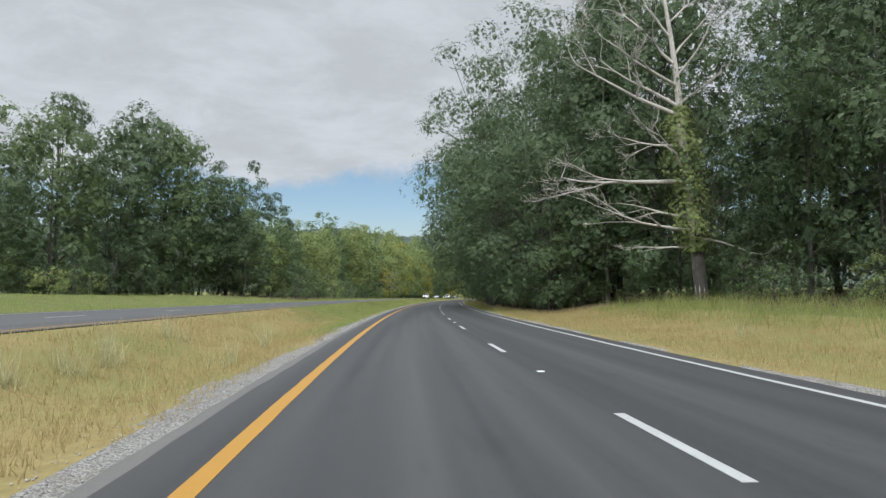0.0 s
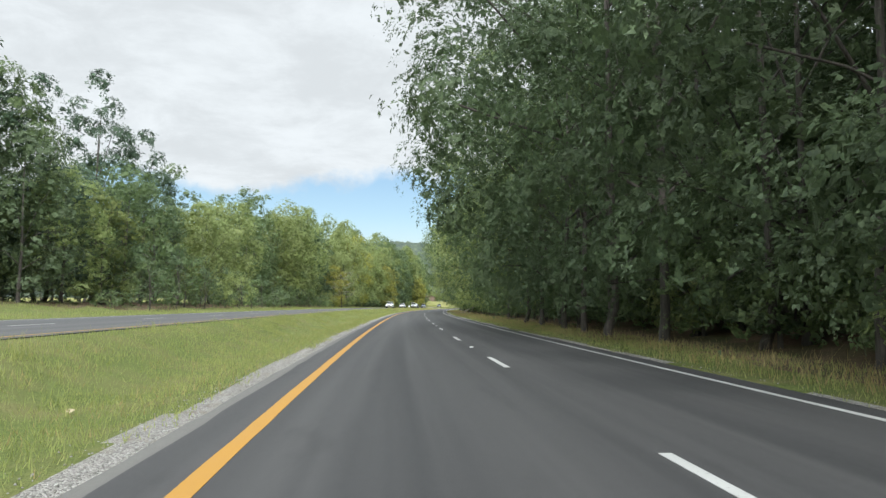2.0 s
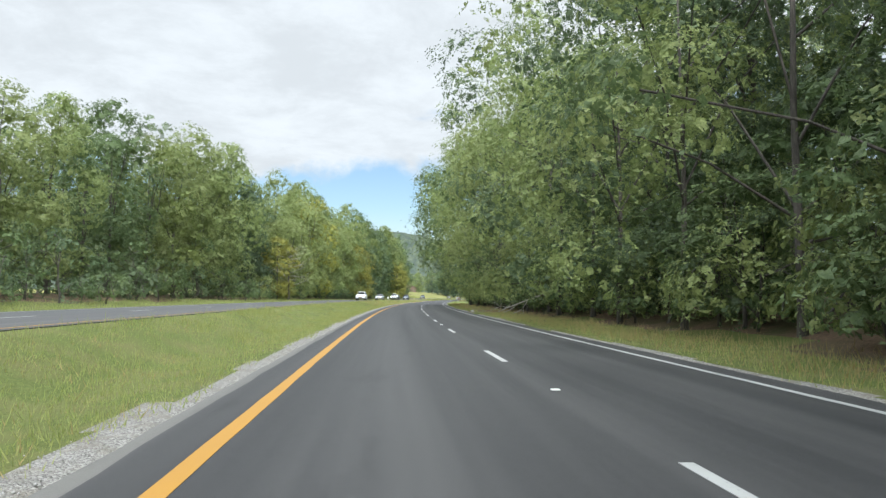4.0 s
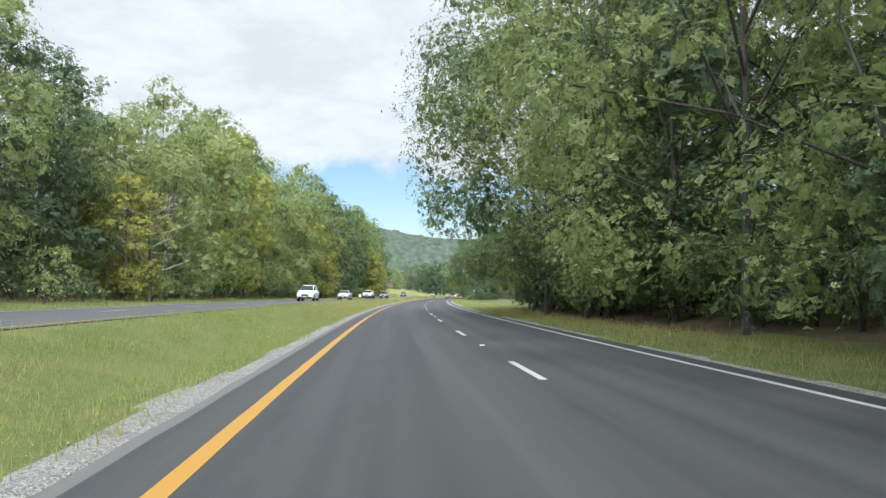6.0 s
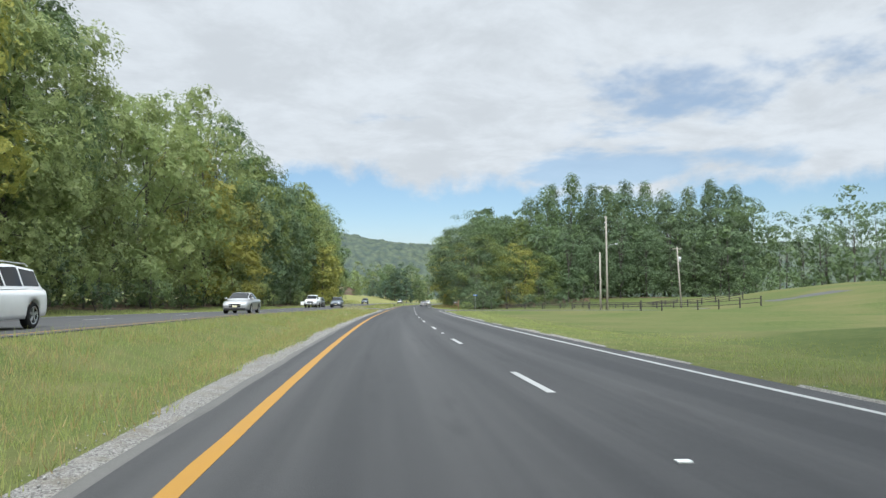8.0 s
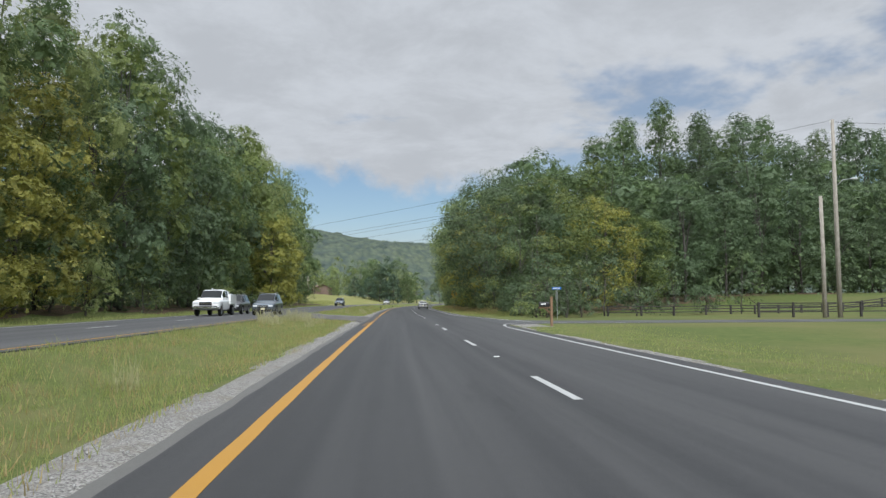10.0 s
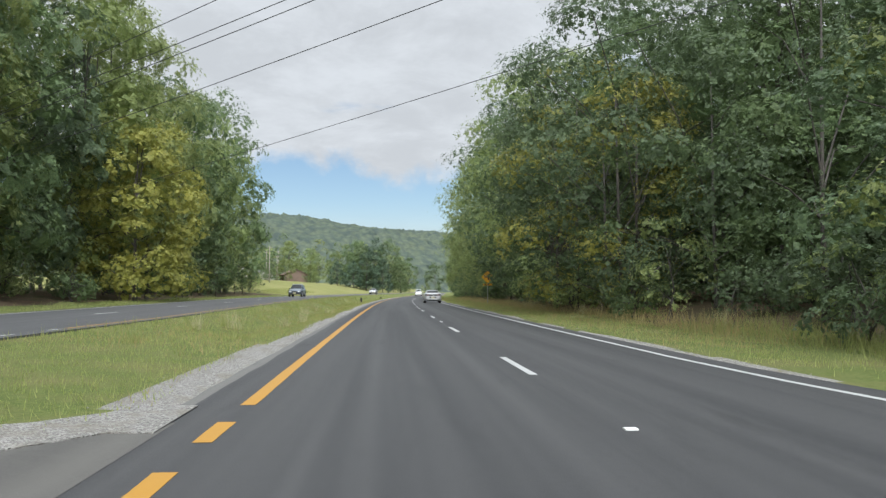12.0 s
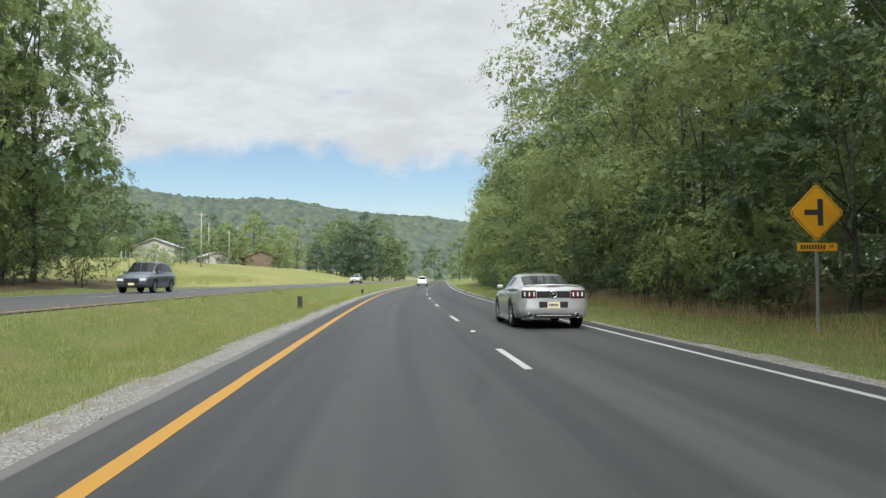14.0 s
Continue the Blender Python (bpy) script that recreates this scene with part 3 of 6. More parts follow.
def leaves(r, centres, normals, size, slim=0.55, axis=None):
    """Small four-cornered leaves at the centres: verts (4n, 3) and corners (n, 4)."""
    n = len(centres)
    nrm = unit(normals + r.normal(0, 0.30, (n, 3)))
    a = unit(np.cross(nrm, unit(r.normal(0, 1, (n, 3))))) if axis is None else unit(axis - nrm * (axis * nrm).sum(-1, keepdims=True))
    b = np.cross(nrm, a)
    ln = (size * r.uniform(0.6, 1.35, n))[:, None]
    w = ln * slim
    bend = nrm * ln * 0.12
    v = np.stack([centres - a * ln / 2, centres - b * w / 2 + bend + a * ln * 0.05, centres + a * ln / 2, centres + b * w / 2 + bend + a * ln * 0.05], 1)
    return v.reshape(-1, 3), np.arange(4 * n).reshape(n, 4)


def sprays_of(r, centres, normals, size, slim=0.27):
    """Twig ends with six pointed leaves each: verts (18n, 3) and corners (6n, 3)."""
    n = len(centres)
    nrm = unit(normals + r.normal(0, 0.22, (n, 3)))
    run = unit(np.cross(nrm, r.normal(0, 1, (n, 3))))
    beside = np.cross(nrm, run)
    ang = np.array([0.0, 0.7, -0.7, 1.5, -1.5, 2.6]) + r.uniform(-0.35, 0.35, (n, 6))
    way = run[:, None] * np.cos(ang)[:, :, None] + beside[:, None] * np.sin(ang)[:, :, None] + nrm[:, None] * r.uniform(-0.55, 0.25, (n, 6))[:, :, None]
    ln = (size * r.uniform(0.65, 1.3, (n, 6)))[:, :, None]
    root = centres[:, None] + way * ln * 0.25 + run[:, None] * (np.array([0.5, 0.25, 0.25, -0.2, -0.2, -0.5]) * size)[None, :, None]
    side = unit(np.cross(way, nrm[:, None] + r.normal(0, 0.35, (n, 6, 3))))
    half = side * ln * r.uniform(slim, slim + 0.13, (n, 6, 1))
    mid = root + way * ln * r.uniform(0.0, 0.45, (n, 6, 1))
    v = np.stack([mid - half, mid + half * r.uniform(0.6, 1.0, (n, 6, 1)), root + way * ln], 2)
    return v.reshape(-1, 3), np.arange(n * 18).reshape(-1, 3)


def crown_lobes(r, height, base, rad, lobes, top, face=0.0, bulk=0.36, tuck=0.6):
    """Centres, radii and outward directions of the rounded masses of a crown: rounded (top 2) or pointed (top 1) above."""
    zz = np.linspace(-0.96, 0.84, lobes) + r.uniform(-0.12, 0.12, lobes)
    th = 2.4 * np.arange(lobes) + r.uniform(-0.7, 0.7, lobes)
    th = th - face * np.sin(th)          # more of the crown towards its own -x side
    prof = np.where(zz > 0, 1 - np.abs(zz) ** top, 1 - tuck * np.abs(zz) ** 2.6)
    prof = np.maximum(prof, 0.02) ** 0.6
    lr = rad * bulk * r.uniform(0.70, 1.2, lobes) * (0.70 + 0.30 * prof)
    mid, half = (height + base) / 2, (height - base) / 2
    rr = np.maximum(rad * prof * r.uniform(0.82, 1.05, lobes) - lr * 0.85, 0.0)
    z = np.clip(mid + zz * half, base + lr * 0.4, height - lr * 0.6)
    p = np.stack([np.cos(th) * rr, np.sin(th) * rr, z], -1)
    return p, lr, unit(np.stack([np.cos(th), np.sin(th), 0.7 * np.maximum(zz, -0.3) + 0.2], -1))


def lobe_points(r, p, lr, n, count, reach, up=0.5, flat=0.66):
    """Points spread over the outer, upper sides of the masses, their skins lumpy: places and outward directions."""
    k = r.choice(len(p), count, p=lr ** 2 / (lr ** 2).sum())
    d = unit(unit(r.normal(0, 1, (count, 3))) + n[k] * 0.55 + np.array([0, 0, up]))
    ph = r.uniform(0, 6.28, (len(p), 3))[k]
    lump = np.sin(4.2 * d[:, 0] + ph[:, 0]) * np.sin(4.6 * d[:, 1] + ph[:, 1]) + 0.6 * np.sin(9.5 * d[:, 2] + 6 * d[:, 0] + ph[:, 2])
    far = reach[0] + (reach[1] - reach[0]) * r.uniform(0, 1, count) ** 0.6
    return p[k] + d * (lr[k] * far * (1 + 0.15 * lump))[:, None] * np.array([1, 1, flat]), d


def tree_meshes(name, seed, height, base, rad, lobes, count, single, size, top=2.0, trunk=0.24, leaf=None, face=0.0, wild=0.3, core=400, plate=0.75, bulk=0.36, tuck=0.6, flat=0.66):
    """A trunk with limbs, and a crown of rounded leafy masses: sprays over a shaded inner layer, single leaves round them."""
    r = np.random.default_rng(seed)
    p, lr, n = crown_lobes(r, height, base, rad, lobes, top, face, bulk, tuck)
    clumps = lobes
    c1, d1 = lobe_points(r, p, lr, n, count, (0.86, 1.06), 0.5 if flat < 1 else 0.1, flat)
    v1, f1 = sprays_of(r, c1, d1 * 0.75 + np.array([0, 0, 0.45]), size, 0.24)
    c2, d2 = lobe_points(r, p, lr, n, single, (1.0, 1.05 + wild), 0.5 if flat < 1 else 0.1, flat)
    v2, f2 = leaves(r, c2, d2 + np.array([0, 0, 0.4]), size * 0.9, 0.6)
    c3, d3 = lobe_points(r, p, lr, n, core, (0.5, 0.84), 0.15, flat)
    v3, f3 = leaves(r, c3, d3 + r.normal(0, 0.25, c3.shape), plate, 0.8)
    v = np.concatenate([v1, v2, v3])
    quads = np.concatenate([f2 + len(v1), f3 + len(v1) + len(v2)])
    f = np.concatenate([f1, quads[:, [0, 1, 2]], quads[:, [0, 2, 3]]])
    v[:, 2] = np.maximum(v[:, 2], 0.05)
    crown = fast_mesh(name + "_crown", v, f, 3, leaf)
    bm = bmesh.new()
    tip = base + (height - base) * 0.72
    zs = [-0.6, 0.25, base * 0.5 + 0.4, base + (tip - base) * 0.35, tip]
    wob = r.normal(0, 0.14, (len(zs), 2))
    wob[:2] = 0
    spine = [(wob[i, 0], wob[i, 1], z) for i, z in enumerate(zs)]
    tube_bm(bm, spine, [trunk * 1.5, trunk * 1.05, trunk * 0.9, trunk * 0.62, trunk * 0.2], 7)
    for j in r.choice(clumps, min(clumps, 9), replace=False):
        q = p[j]
        z0 = max(base * 0.55, base * 0.7 + (min(q[2], tip) - base * 0.7) * r.uniform(0.35, 0.75))
        x0 = np.interp(z0, zs, [a[0] for a in spine])
        y0 = np.interp(z0, zs, [a[1] for a in spine])
        mid = (np.array([x0, y0, z0]) + q) / 2 + np.array([0, 0, 0.5]) + r.normal(0, 0.25, 3)
        tube_bm(bm, [(x0, y0, z0), tuple(mid), tuple(q)], [trunk * 0.36, trunk * 0.22, 0.03], 4, False)
    return from_bm(name + "_trunk", bm, M_BARK, True), crown


def with_leaf(me, mat):
    c = me.copy()
    c.materials[0] = mat
    return c


def tree(pair, m, label, category="tree", group="", name="tree"):
    ob = thing(name, m, label, category, group)
    part("trunk", pair[0], ob)
    part("crown", pair[1], ob)
    return ob


LEAFS = {"dark": M_LEAF_DARK, "mid": M_LEAF_MID, "light": M_LEAF_LIGHT, "yellow": M_LEAF_YELLOW, "olive": M_LEAF_OLIVE}
WORD = {"dark": "dark green", "mid": "green", "light": "pale green", "yellow": "yellowing", "olive": "olive green"}
near_base = [tree_meshes("near", 11 + i, h, b, rd, 46, 2600, 160, 0.19, tp, 0.15, M_LEAF_DARK, 0.85, 0.3, 3500, 0.39, 0.29, 0.84) for i, (h, b, rd, tp) in enumerate(((20, 0.6, 7.6, 2.2), (22, 0.8, 8.8, 2.6), (18, 0.5, 7.2, 2.0), (23, 0.7, 8.2, 2.2), (18, 1.2, 8.6, 2.6)))]
mid_base = [tree_meshes("edge", 31 + i, h, b, rd, 32, 860, 50, 0.35, tp, 0.22, M_LEAF_DARK, 0.0, 0.15, 1150, 0.74, 0.41, 0.3, 0.74) for i, (h, b, rd, tp) in enumerate(((18, 1.0, 5.6, 2.0), (21, 1.2, 6.2, 1.8), (16, 0.8, 5.2, 2.2), (22, 1.4, 5.4, 1.5), (19, 1.0, 6.4, 2.4)))]
far_base = [tree_meshes("back", 51 + i, h, b, rd, 20, 340, 30, 0.58, tp, 0.22, M_LEAF_DARK, 0.0, 0.2, 480, 1.1, 0.40, 0.35) for i, (h, b, rd, tp) in enumerate(((21, 2, 6.2, 2.0), (24, 5, 5.0, 1.5), (19, 1.2, 6.6, 2.4)))]
tall_base = [tree_meshes("tall", 61 + i, h, b, rd, 15, 760, 60, 0.34, tp, 0.20, M_LEAF_DARK, 0.0, 0.2, 800, 0.66, 0.58, 0.7, 1.5) for i, (h, b, rd, tp) in enumerate(((26, 9, 3.1, 1.6), (24, 8, 3.8, 1.9), (27, 10, 2.7, 1.5)))]
bush_base = [tree_meshes("bush", 71 + i, h, 0.3, rd, 10, 120, 16, 0.15, 2.0, 0.05, M_LEAF_MID, 0.0, 0.5, 170, 0.26, 0.42) for i, (h, rd) in enumerate(((2.4, 1.7), (1.6, 1.6), (3.6, 2.1)))]
pine_base = [tree_meshes("pine", 81 + i, h, b, rd, 44, 800, 60, 0.36, 1.0, 0.2, M_NEEDLE, 0.0, 0.3, 900, 0.6, 0.34, 0.1) for i, (h, b, rd) in enumerate(((20, 0.8, 4.6), (12, 0.4, 3.8)))]


def variants(base):
    return {c: [(t, with_leaf(k, LEAFS[c])) for t, k in base] for c in LEAFS}


NEAR, MID, FAR, TALL, BUSH = (variants(b) for b in (near_base, mid_base, far_base, tall_base, bush_base))
PINE = {"dark": pine_base}
pick = random.Random(5)


def plant(kind, s, u, tone, which=None, scale=None, group="", name="tree", label=None, category="tree", sink=0.1):
    """One tree or bush at (s, u), turned and scaled by chance."""
    pool = kind[tone]
    pair = pool[pick.randrange(len(pool)) if which is None else which]
    k = scale or pick.uniform(0.85, 1.15)
    x, y = xy(s, u)
    turn = pick.uniform(-40, 40) - math.degrees(heading(s)) if kind is NEAR else pick.uniform(0, 360)
    m = pose(float(x), float(y), gz(s, u) - sink, 0, 0, turn) @ Matrix.Diagonal((k ** 0.7, k ** 0.7, k * pick.uniform(0.94, 1.06), 1))
    ob = tree(pair, m, label or f"{WORD[tone]} broadleaf tree in full leaf at the wood's edge", category, group, name)
    return ob


def tone_by(weights):
    return pick.choices([w[0] for w in weights], [w[1] for w in weights])[0]


def back_tree(seed, height, base, rad):
    """Leaf and trunk arrays of a tree deep in a wood."""
    tr, cr = tree_meshes("deep", seed, height, base, rad, 14, 76, 1, 0.66, 2.0, 0.22, M_LEAF_DARK, 0.0, 0.2, 150, 1.15, 0.45, 0.4)
    out = []
    for me in (cr, tr):
        v = np.empty(len(me.vertices) * 3, np.float32)
        me.vertices.foreach_get("co", v)
        out.append(v.reshape(-1, 3))
        out.append(np.array([tuple(q.vertices)[:3] for q in me.polygons], int))
    return out


DEEP = [back_tree(91, 21, 2.5, 6.4), back_tree(92, 23, 4.0, 5.6), back_tree(93, 18, 1.5, 6.4)]
TONES = list(LEAFS)


def far_woods(spots, label, seed):
    """Many trees joined into one wood: spots of (s, u, tone, scale)."""
    r = random.Random(seed)
    vs, fs, ms, n = [], [], [], 0
    for s, u, tone, k in spots:
        leaf, lf, wood, wf = DEEP[r.randrange(len(DEEP))]
        x, y = xy(s, u)
        a = r.uniform(0, 6.28)
        m = np.array([[math.cos(a), -math.sin(a), 0], [math.sin(a), math.cos(a), 0], [0, 0, r.uniform(0.92, 1.08)]]) * k
        off = np.array([float(x), float(y), gz(s, u) - 0.1])
        for v, f, mi in ((leaf, lf, TONES.index(tone)), (wood, wf, len(TONES))):
            vs.append(v @ m.T + off)
            fs.append(f + n)
            ms.append(np.full(len(f), mi))
            n += len(v)
    ob = new("far_woods", fast_mesh("far_woods", np.concatenate(vs), np.concatenate(fs), 3, [LEAFS[c] for c in TONES] + [M_BARK], np.concatenate(ms)))
    return tagged(ob, label, "woods", kind="stuff")


RIGHT_TONES = [("dark", 6), ("mid", 3), ("light", 0.6)]
# wood beside the right lane
s = 12.0
while s < 252:
    u = float(np.interp(s, [50, 62, 220, 250], [22.5, 8.6, 8.6, 10.2])) + pick.uniform(-0.9, 0.9)
    plant(NEAR, s, u, tone_by([("dark", 1)] if s < 70 else RIGHT_TONES if s < 120 else [("mid", 4), ("light", 6)] if s > 160 else [("dark", 1), ("mid", 5), ("light", 3)]), scale=pick.uniform(0.95, 1.2), group="roadside wood")
    s += pick.uniform(6.4, 8.4)
for s, u, c, w in ((54, 18.5, "dark", 0), (60, 13, "dark", 3), (72, 9.4, "dark", 1), (78, 7.8, "dark", 4), (84, 8.2, "dark", 1), (66, 8.8, "dark", 3), (90, 7.4, "dark", 3), (99, 6.6, "dark", 4), (228, 7.6, "mid", 1), (240, 7.6, "light", 4), (95, 6.7, "dark", 1), (104, 6.7, "dark", 4), (112, 6.9, "mid", 3), (120, 7.1, "dark", 1), (196, 7.6, "mid", 3), (235, 6.9, "mid", 4), (243, 7.4, "mid", 1)):
    plant(NEAR, s, u, c, w, 1.5 if 85 < s < 97 else 1.12, group="roadside wood")
s = 2.0
while s < 250:
    plant(MID if s < 76 else FAR, s, pick.uniform(14.0, 17) + (13 if s < 56 else 0), tone_by([("dark", 1)] if s < 76 else RIGHT_TONES), scale=pick.uniform(1.35, 1.5) if s < 76 else pick.uniform(1.05, 1.25), group="roadside wood")
    s += pick.uniform(5.0, 6.5) if s < 76 else pick.uniform(9.0, 11.0)
spots = []
for row in range(3):
    s = pick.uniform(-10, 0)
    while s < 254:
        spots.append((s, 25 + 8.5 * row + (11 if s < 66 else 0) + pick.uniform(-3, 3), tone_by(RIGHT_TONES), pick.uniform(0.95, 1.2)))
        s += pick.uniform(8, 11)
far_woods(spots, "deep broadleaf wood behind the roadside trees", 1)
for u in (13, 17.5, 22, 27, 32, 38):
    plant(MID, 254 + pick.uniform(-1.5, 1.5), u, tone_by(RIGHT_TONES), scale=pick.uniform(0.8, 0.95), group="roadside wood")
s = 62.0
while s < 250:
    plant(FAR, s, pick.uniform(10.5, 13), tone_by([("dark", 3), ("mid", 4), ("light", 1)]), 2, pick.uniform(0.30, 0.44), group="roadside wood", label="young broadleaf tree in the shade of the wood")
    s += pick.uniform(8.0, 11.0)
s = 64.0
while s < 232:
    plant(FAR, s, pick.uniform(8.9, 10.3), tone_by([("dark", 4), ("mid", 4)] if s < 150 else [("mid", 5), ("dark", 2)]), 2, pick.uniform(0.22, 0.34), group="roadside wood", label="young broadleaf tree in the shade of the wood")
    s += pick.uniform(5.5, 8.5)
for s, u in ((234, 9.6), (240, 9.2), (246, 9.4), (251, 9.8), (255, 10.5), (257, 14)):
    plant(FAR, s, u, "dark", 2, pick.uniform(0.32, 0.42), group="roadside wood", label="young broadleaf tree in the shade of the wood")
for k in range(4):
    u = 15 + 9 * k
    plant(FAR, 392 + (u - 10) * 0.40, u, "dark", 2, pick.uniform(0.32, 0.46), group="wood by the side street", label="young broadleaf tree in the shade of the wood")
# wood beyond the side street, its front falling back from the road
for k in range(11):
    u = 11.5 + 5.8 * k
    plant(NEAR if k < 3 else MID, 386 + (u - 10) * 0.42 + pick.uniform(-1.5, 1.5), u, "olive" if k in (0, 2) else "yellow" if k == 1 else "dark", scale=pick.uniform(0.52, 0.6) if k < 3 else pick.uniform(0.56, 0.68), group="wood by the side street")
    plant(MID, 400 + (u - 10) * 0.35 + pick.uniform(-1.5, 1.5), u + 3, "dark" if k > 2 else "mid", scale=pick.uniform(0.80, 0.95), group="wood by the side street")
for s, u, c, w, k in ((402, 14, "mid", 1, 0.70), (400, 21, "olive", 1, 0.66), (415, 25, "mid", 0, 0.86), (414, 28.7, "mid", 1, 0.98), (415, 34.2, "mid", 0, 1.0), (409, 37.2, "dark", 2, 0.86), (413, 42, "mid", 1, 0.92), (419, 47, "dark", 0, 0.98), (424, 53, "mid", 2, 0.98), (430, 59, "dark", 1, 1.08), (432, 66, "mid", 0, 1.08), (434, 72, "dark", 2, 1.1), (440, 17, "mid", 1, 0.8), (442, 22, "dark", 0, 0.86), (436, 79, "dark", 0, 1.1), (420, 31, "dark", 2, 0.9)):
    plant(TALL, s, u, c, w, k, group="wood by the side street", label="tall slender broadleaf tree above the wood")
for k in range(10):
    plant(MID, 424 + 0.2 * k + pick.uniform(-2, 2), 19 + 6.4 * k + pick.uniform(-1.5, 1.5), tone_by([("mid", 1), ("dark", 5)]), 0 if k < 4 else None, pick.uniform(1.0, 1.12) if k < 4 else pick.uniform(1.12, 1.35), group="wood by the side street")
s = 386.0
while s < 600:
    plant(NEAR if s < 510 else MID, s, pick.uniform(10.2, 11.4) + 0.8 * float(blend01(s, 412, 430)) + (1.4 if 436 < s < 454 else 0.0), tone_by([("dark", 3), ("mid", 4), ("light", 2)] if s < 440 else [("light", 7), ("mid", 3)]), scale=pick.uniform(1.05, 1.2) if 434 < s < 480 else pick.uniform(0.78, 0.95) * (0.76 if s < 406 else 1.0), group="wood by the side street")
    s += pick.uniform(6.5, 8.5)
for s, u, c, w in ((409, 9.2, "dark", 1), (411, 9.0, "yellow", 2), (417, 9.2, "dark", 3), (421, 8.8, "light", 0), (426, 9.4, "dark", 4), (433, 10.4, "mid", 4), (439, 12.2, "mid", 4), (447, 13.4, "light", 3), (466, 11.5, "light", 3)):
    plant(NEAR, s, u, c, w, 0.98 if 436 < s < 447 else 0.8 if 408 < s < 420 else 0.84, group="wood by the side street")
s = 415.0
while s < 620:
    plant(FAR, s, pick.uniform(16, 19), tone_by([("dark", 5), ("mid", 3)]), scale=pick.uniform(1.05, 1.2) * (0.82 if s < 436 else 1.0), group="wood by the side street")
    s += pick.uniform(13, 16)
s = 388.0
while s < 520:
    plant(FAR, s, pick.uniform(11.5, 13.5) - 1.6 * float(blend01(s, 430, 450)), tone_by([("dark", 3), ("mid", 4), ("light", 1)]), 2, pick.uniform(0.30, 0.44), group="wood by the side street", label="young broadleaf tree in the shade of the wood")
    s += pick.uniform(8, 11)
# wood beyond the oncoming lanes
s = 44.0
while s < 494:
    tones = [("dark", 4), ("mid", 4), ("light", 1.5)] if s < 126 else [("mid", 3), ("light", 8), ("olive", 3), ("dark", 1)] if s < 240 else [("dark", 1)] if s < 250 else [("light", 8), ("mid", 1), ("yellow", 1.2), ("olive", 1)] if s < 374 else [("dark", 6), ("mid", 3), ("olive", 2)] if s < 440 else [("mid", 3), ("light", 5), ("olive", 3)]
    u = float(np.interp(s, [40, 104, 126, 300, 350, 400, 500], [-45, -43, -31, -30, -28, -28.5, -28.5])) + pick.uniform(-1.5, 1.5)
    k = float(np.interp(s, [40, 70, 88, 110, 120, 128, 150, 175, 200, 238, 246, 253, 262, 270, 286, 314, 378, 435, 487, 505], [0.82, 0.80, 1.06, 1.12, 0.66, 0.60, 0.66, 0.78, 0.92, 1.12, 1.12, 0.82, 0.9, 1.02, 1.12, 1.2, 1.28, 1.34, 1.3, 1.1])) * pick.uniform(0.92, 1.1)
    plant(MID, s, u, tone_by(tones), scale=k, group="wood beyond the oncoming lanes")
    s += pick.uniform(5.5, 7.5)
for s, u, c, w, k in ((108, -43, "dark", 1, 1.35), (114, -41.5, "mid", 4, 1.38), (121, -38.5, "dark", 3, 1.15), (126, -35.5, "mid", 0, 1.05), (354, -24.5, "yellow", 2, 0.72), (362, -26, "yellow", 4, 0.8), (432, -21.8, "yellow", 2, 0.9), (437, -22.5, "yellow", 4, 0.85), (252, -24.5, "yellow", 2, 0.62), (262, -24.5, "light", 4, 0.8), (275, -25, "light", 1, 1.0), (286, -25.5, "yellow", 4, 1.1), (296, -25.5, "light", 0, 1.0), (222, -28, "light", 1, 0.95), (300, -26.5, "light", 4, 1.05)):
    plant(MID, s, u, c, w, k, group="wood beyond the oncoming lanes")
for s, u, w, k in ((131, -34.5, 0, 1.02), (136, -36, 1, 1.2), (126, -37, 0, 1.1), (147, -36, 1, 1.22), (158, -35, 0, 1.05), (151, -38, 0, 1.3)):
    plant(PINE, s, u, "dark", w, k, group="wood beyond the oncoming lanes", label="dark evergreen conifer at the wood's edge")
spots = []
for row in range(4):
    s = 36.0 + pick.uniform(0, 6)
    while s < 502:
        spots.append((s, float(np.interp(s, [40, 104, 126, 500], [-54, -52, -39, -35])) - 8.5 * row + pick.uniform(-3, 3), tone_by([("dark", 3), ("mid", 4), ("light", 1.5)]), pick.uniform(0.95, 1.12) * float(np.interp(s, [108, 122, 165, 235], [1.0, 0.66, 0.78, 1.0]))))
        s += pick.uniform(8, 11)
far_woods(spots, "deep broadleaf wood beyond the oncoming lanes", 2)
spots = []
for row in range(6):
    s = 398.0 + pick.uniform(0, 5) + row * 2.0
    while s < 620:
        spots.append((s, 23 + 9 * row + pick.uniform(-3, 3), tone_by([("dark", 4), ("mid", 3)]), pick.uniform(0.8, 0.98)))
        s += pick.uniform(8, 11)
for row in range(3):
    for k in range(18):
        u = 72 + 6.5 * k + pick.uniform(-2, 2)
        spots.append((418 + 9 * row + 0.12 * u + pick.uniform(-3, 3), u, tone_by([("dark", 4), ("mid", 3)]), pick.uniform(0.85, 1.2)))
far_woods(spots, "deep broadleaf wood behind the side street", 3)
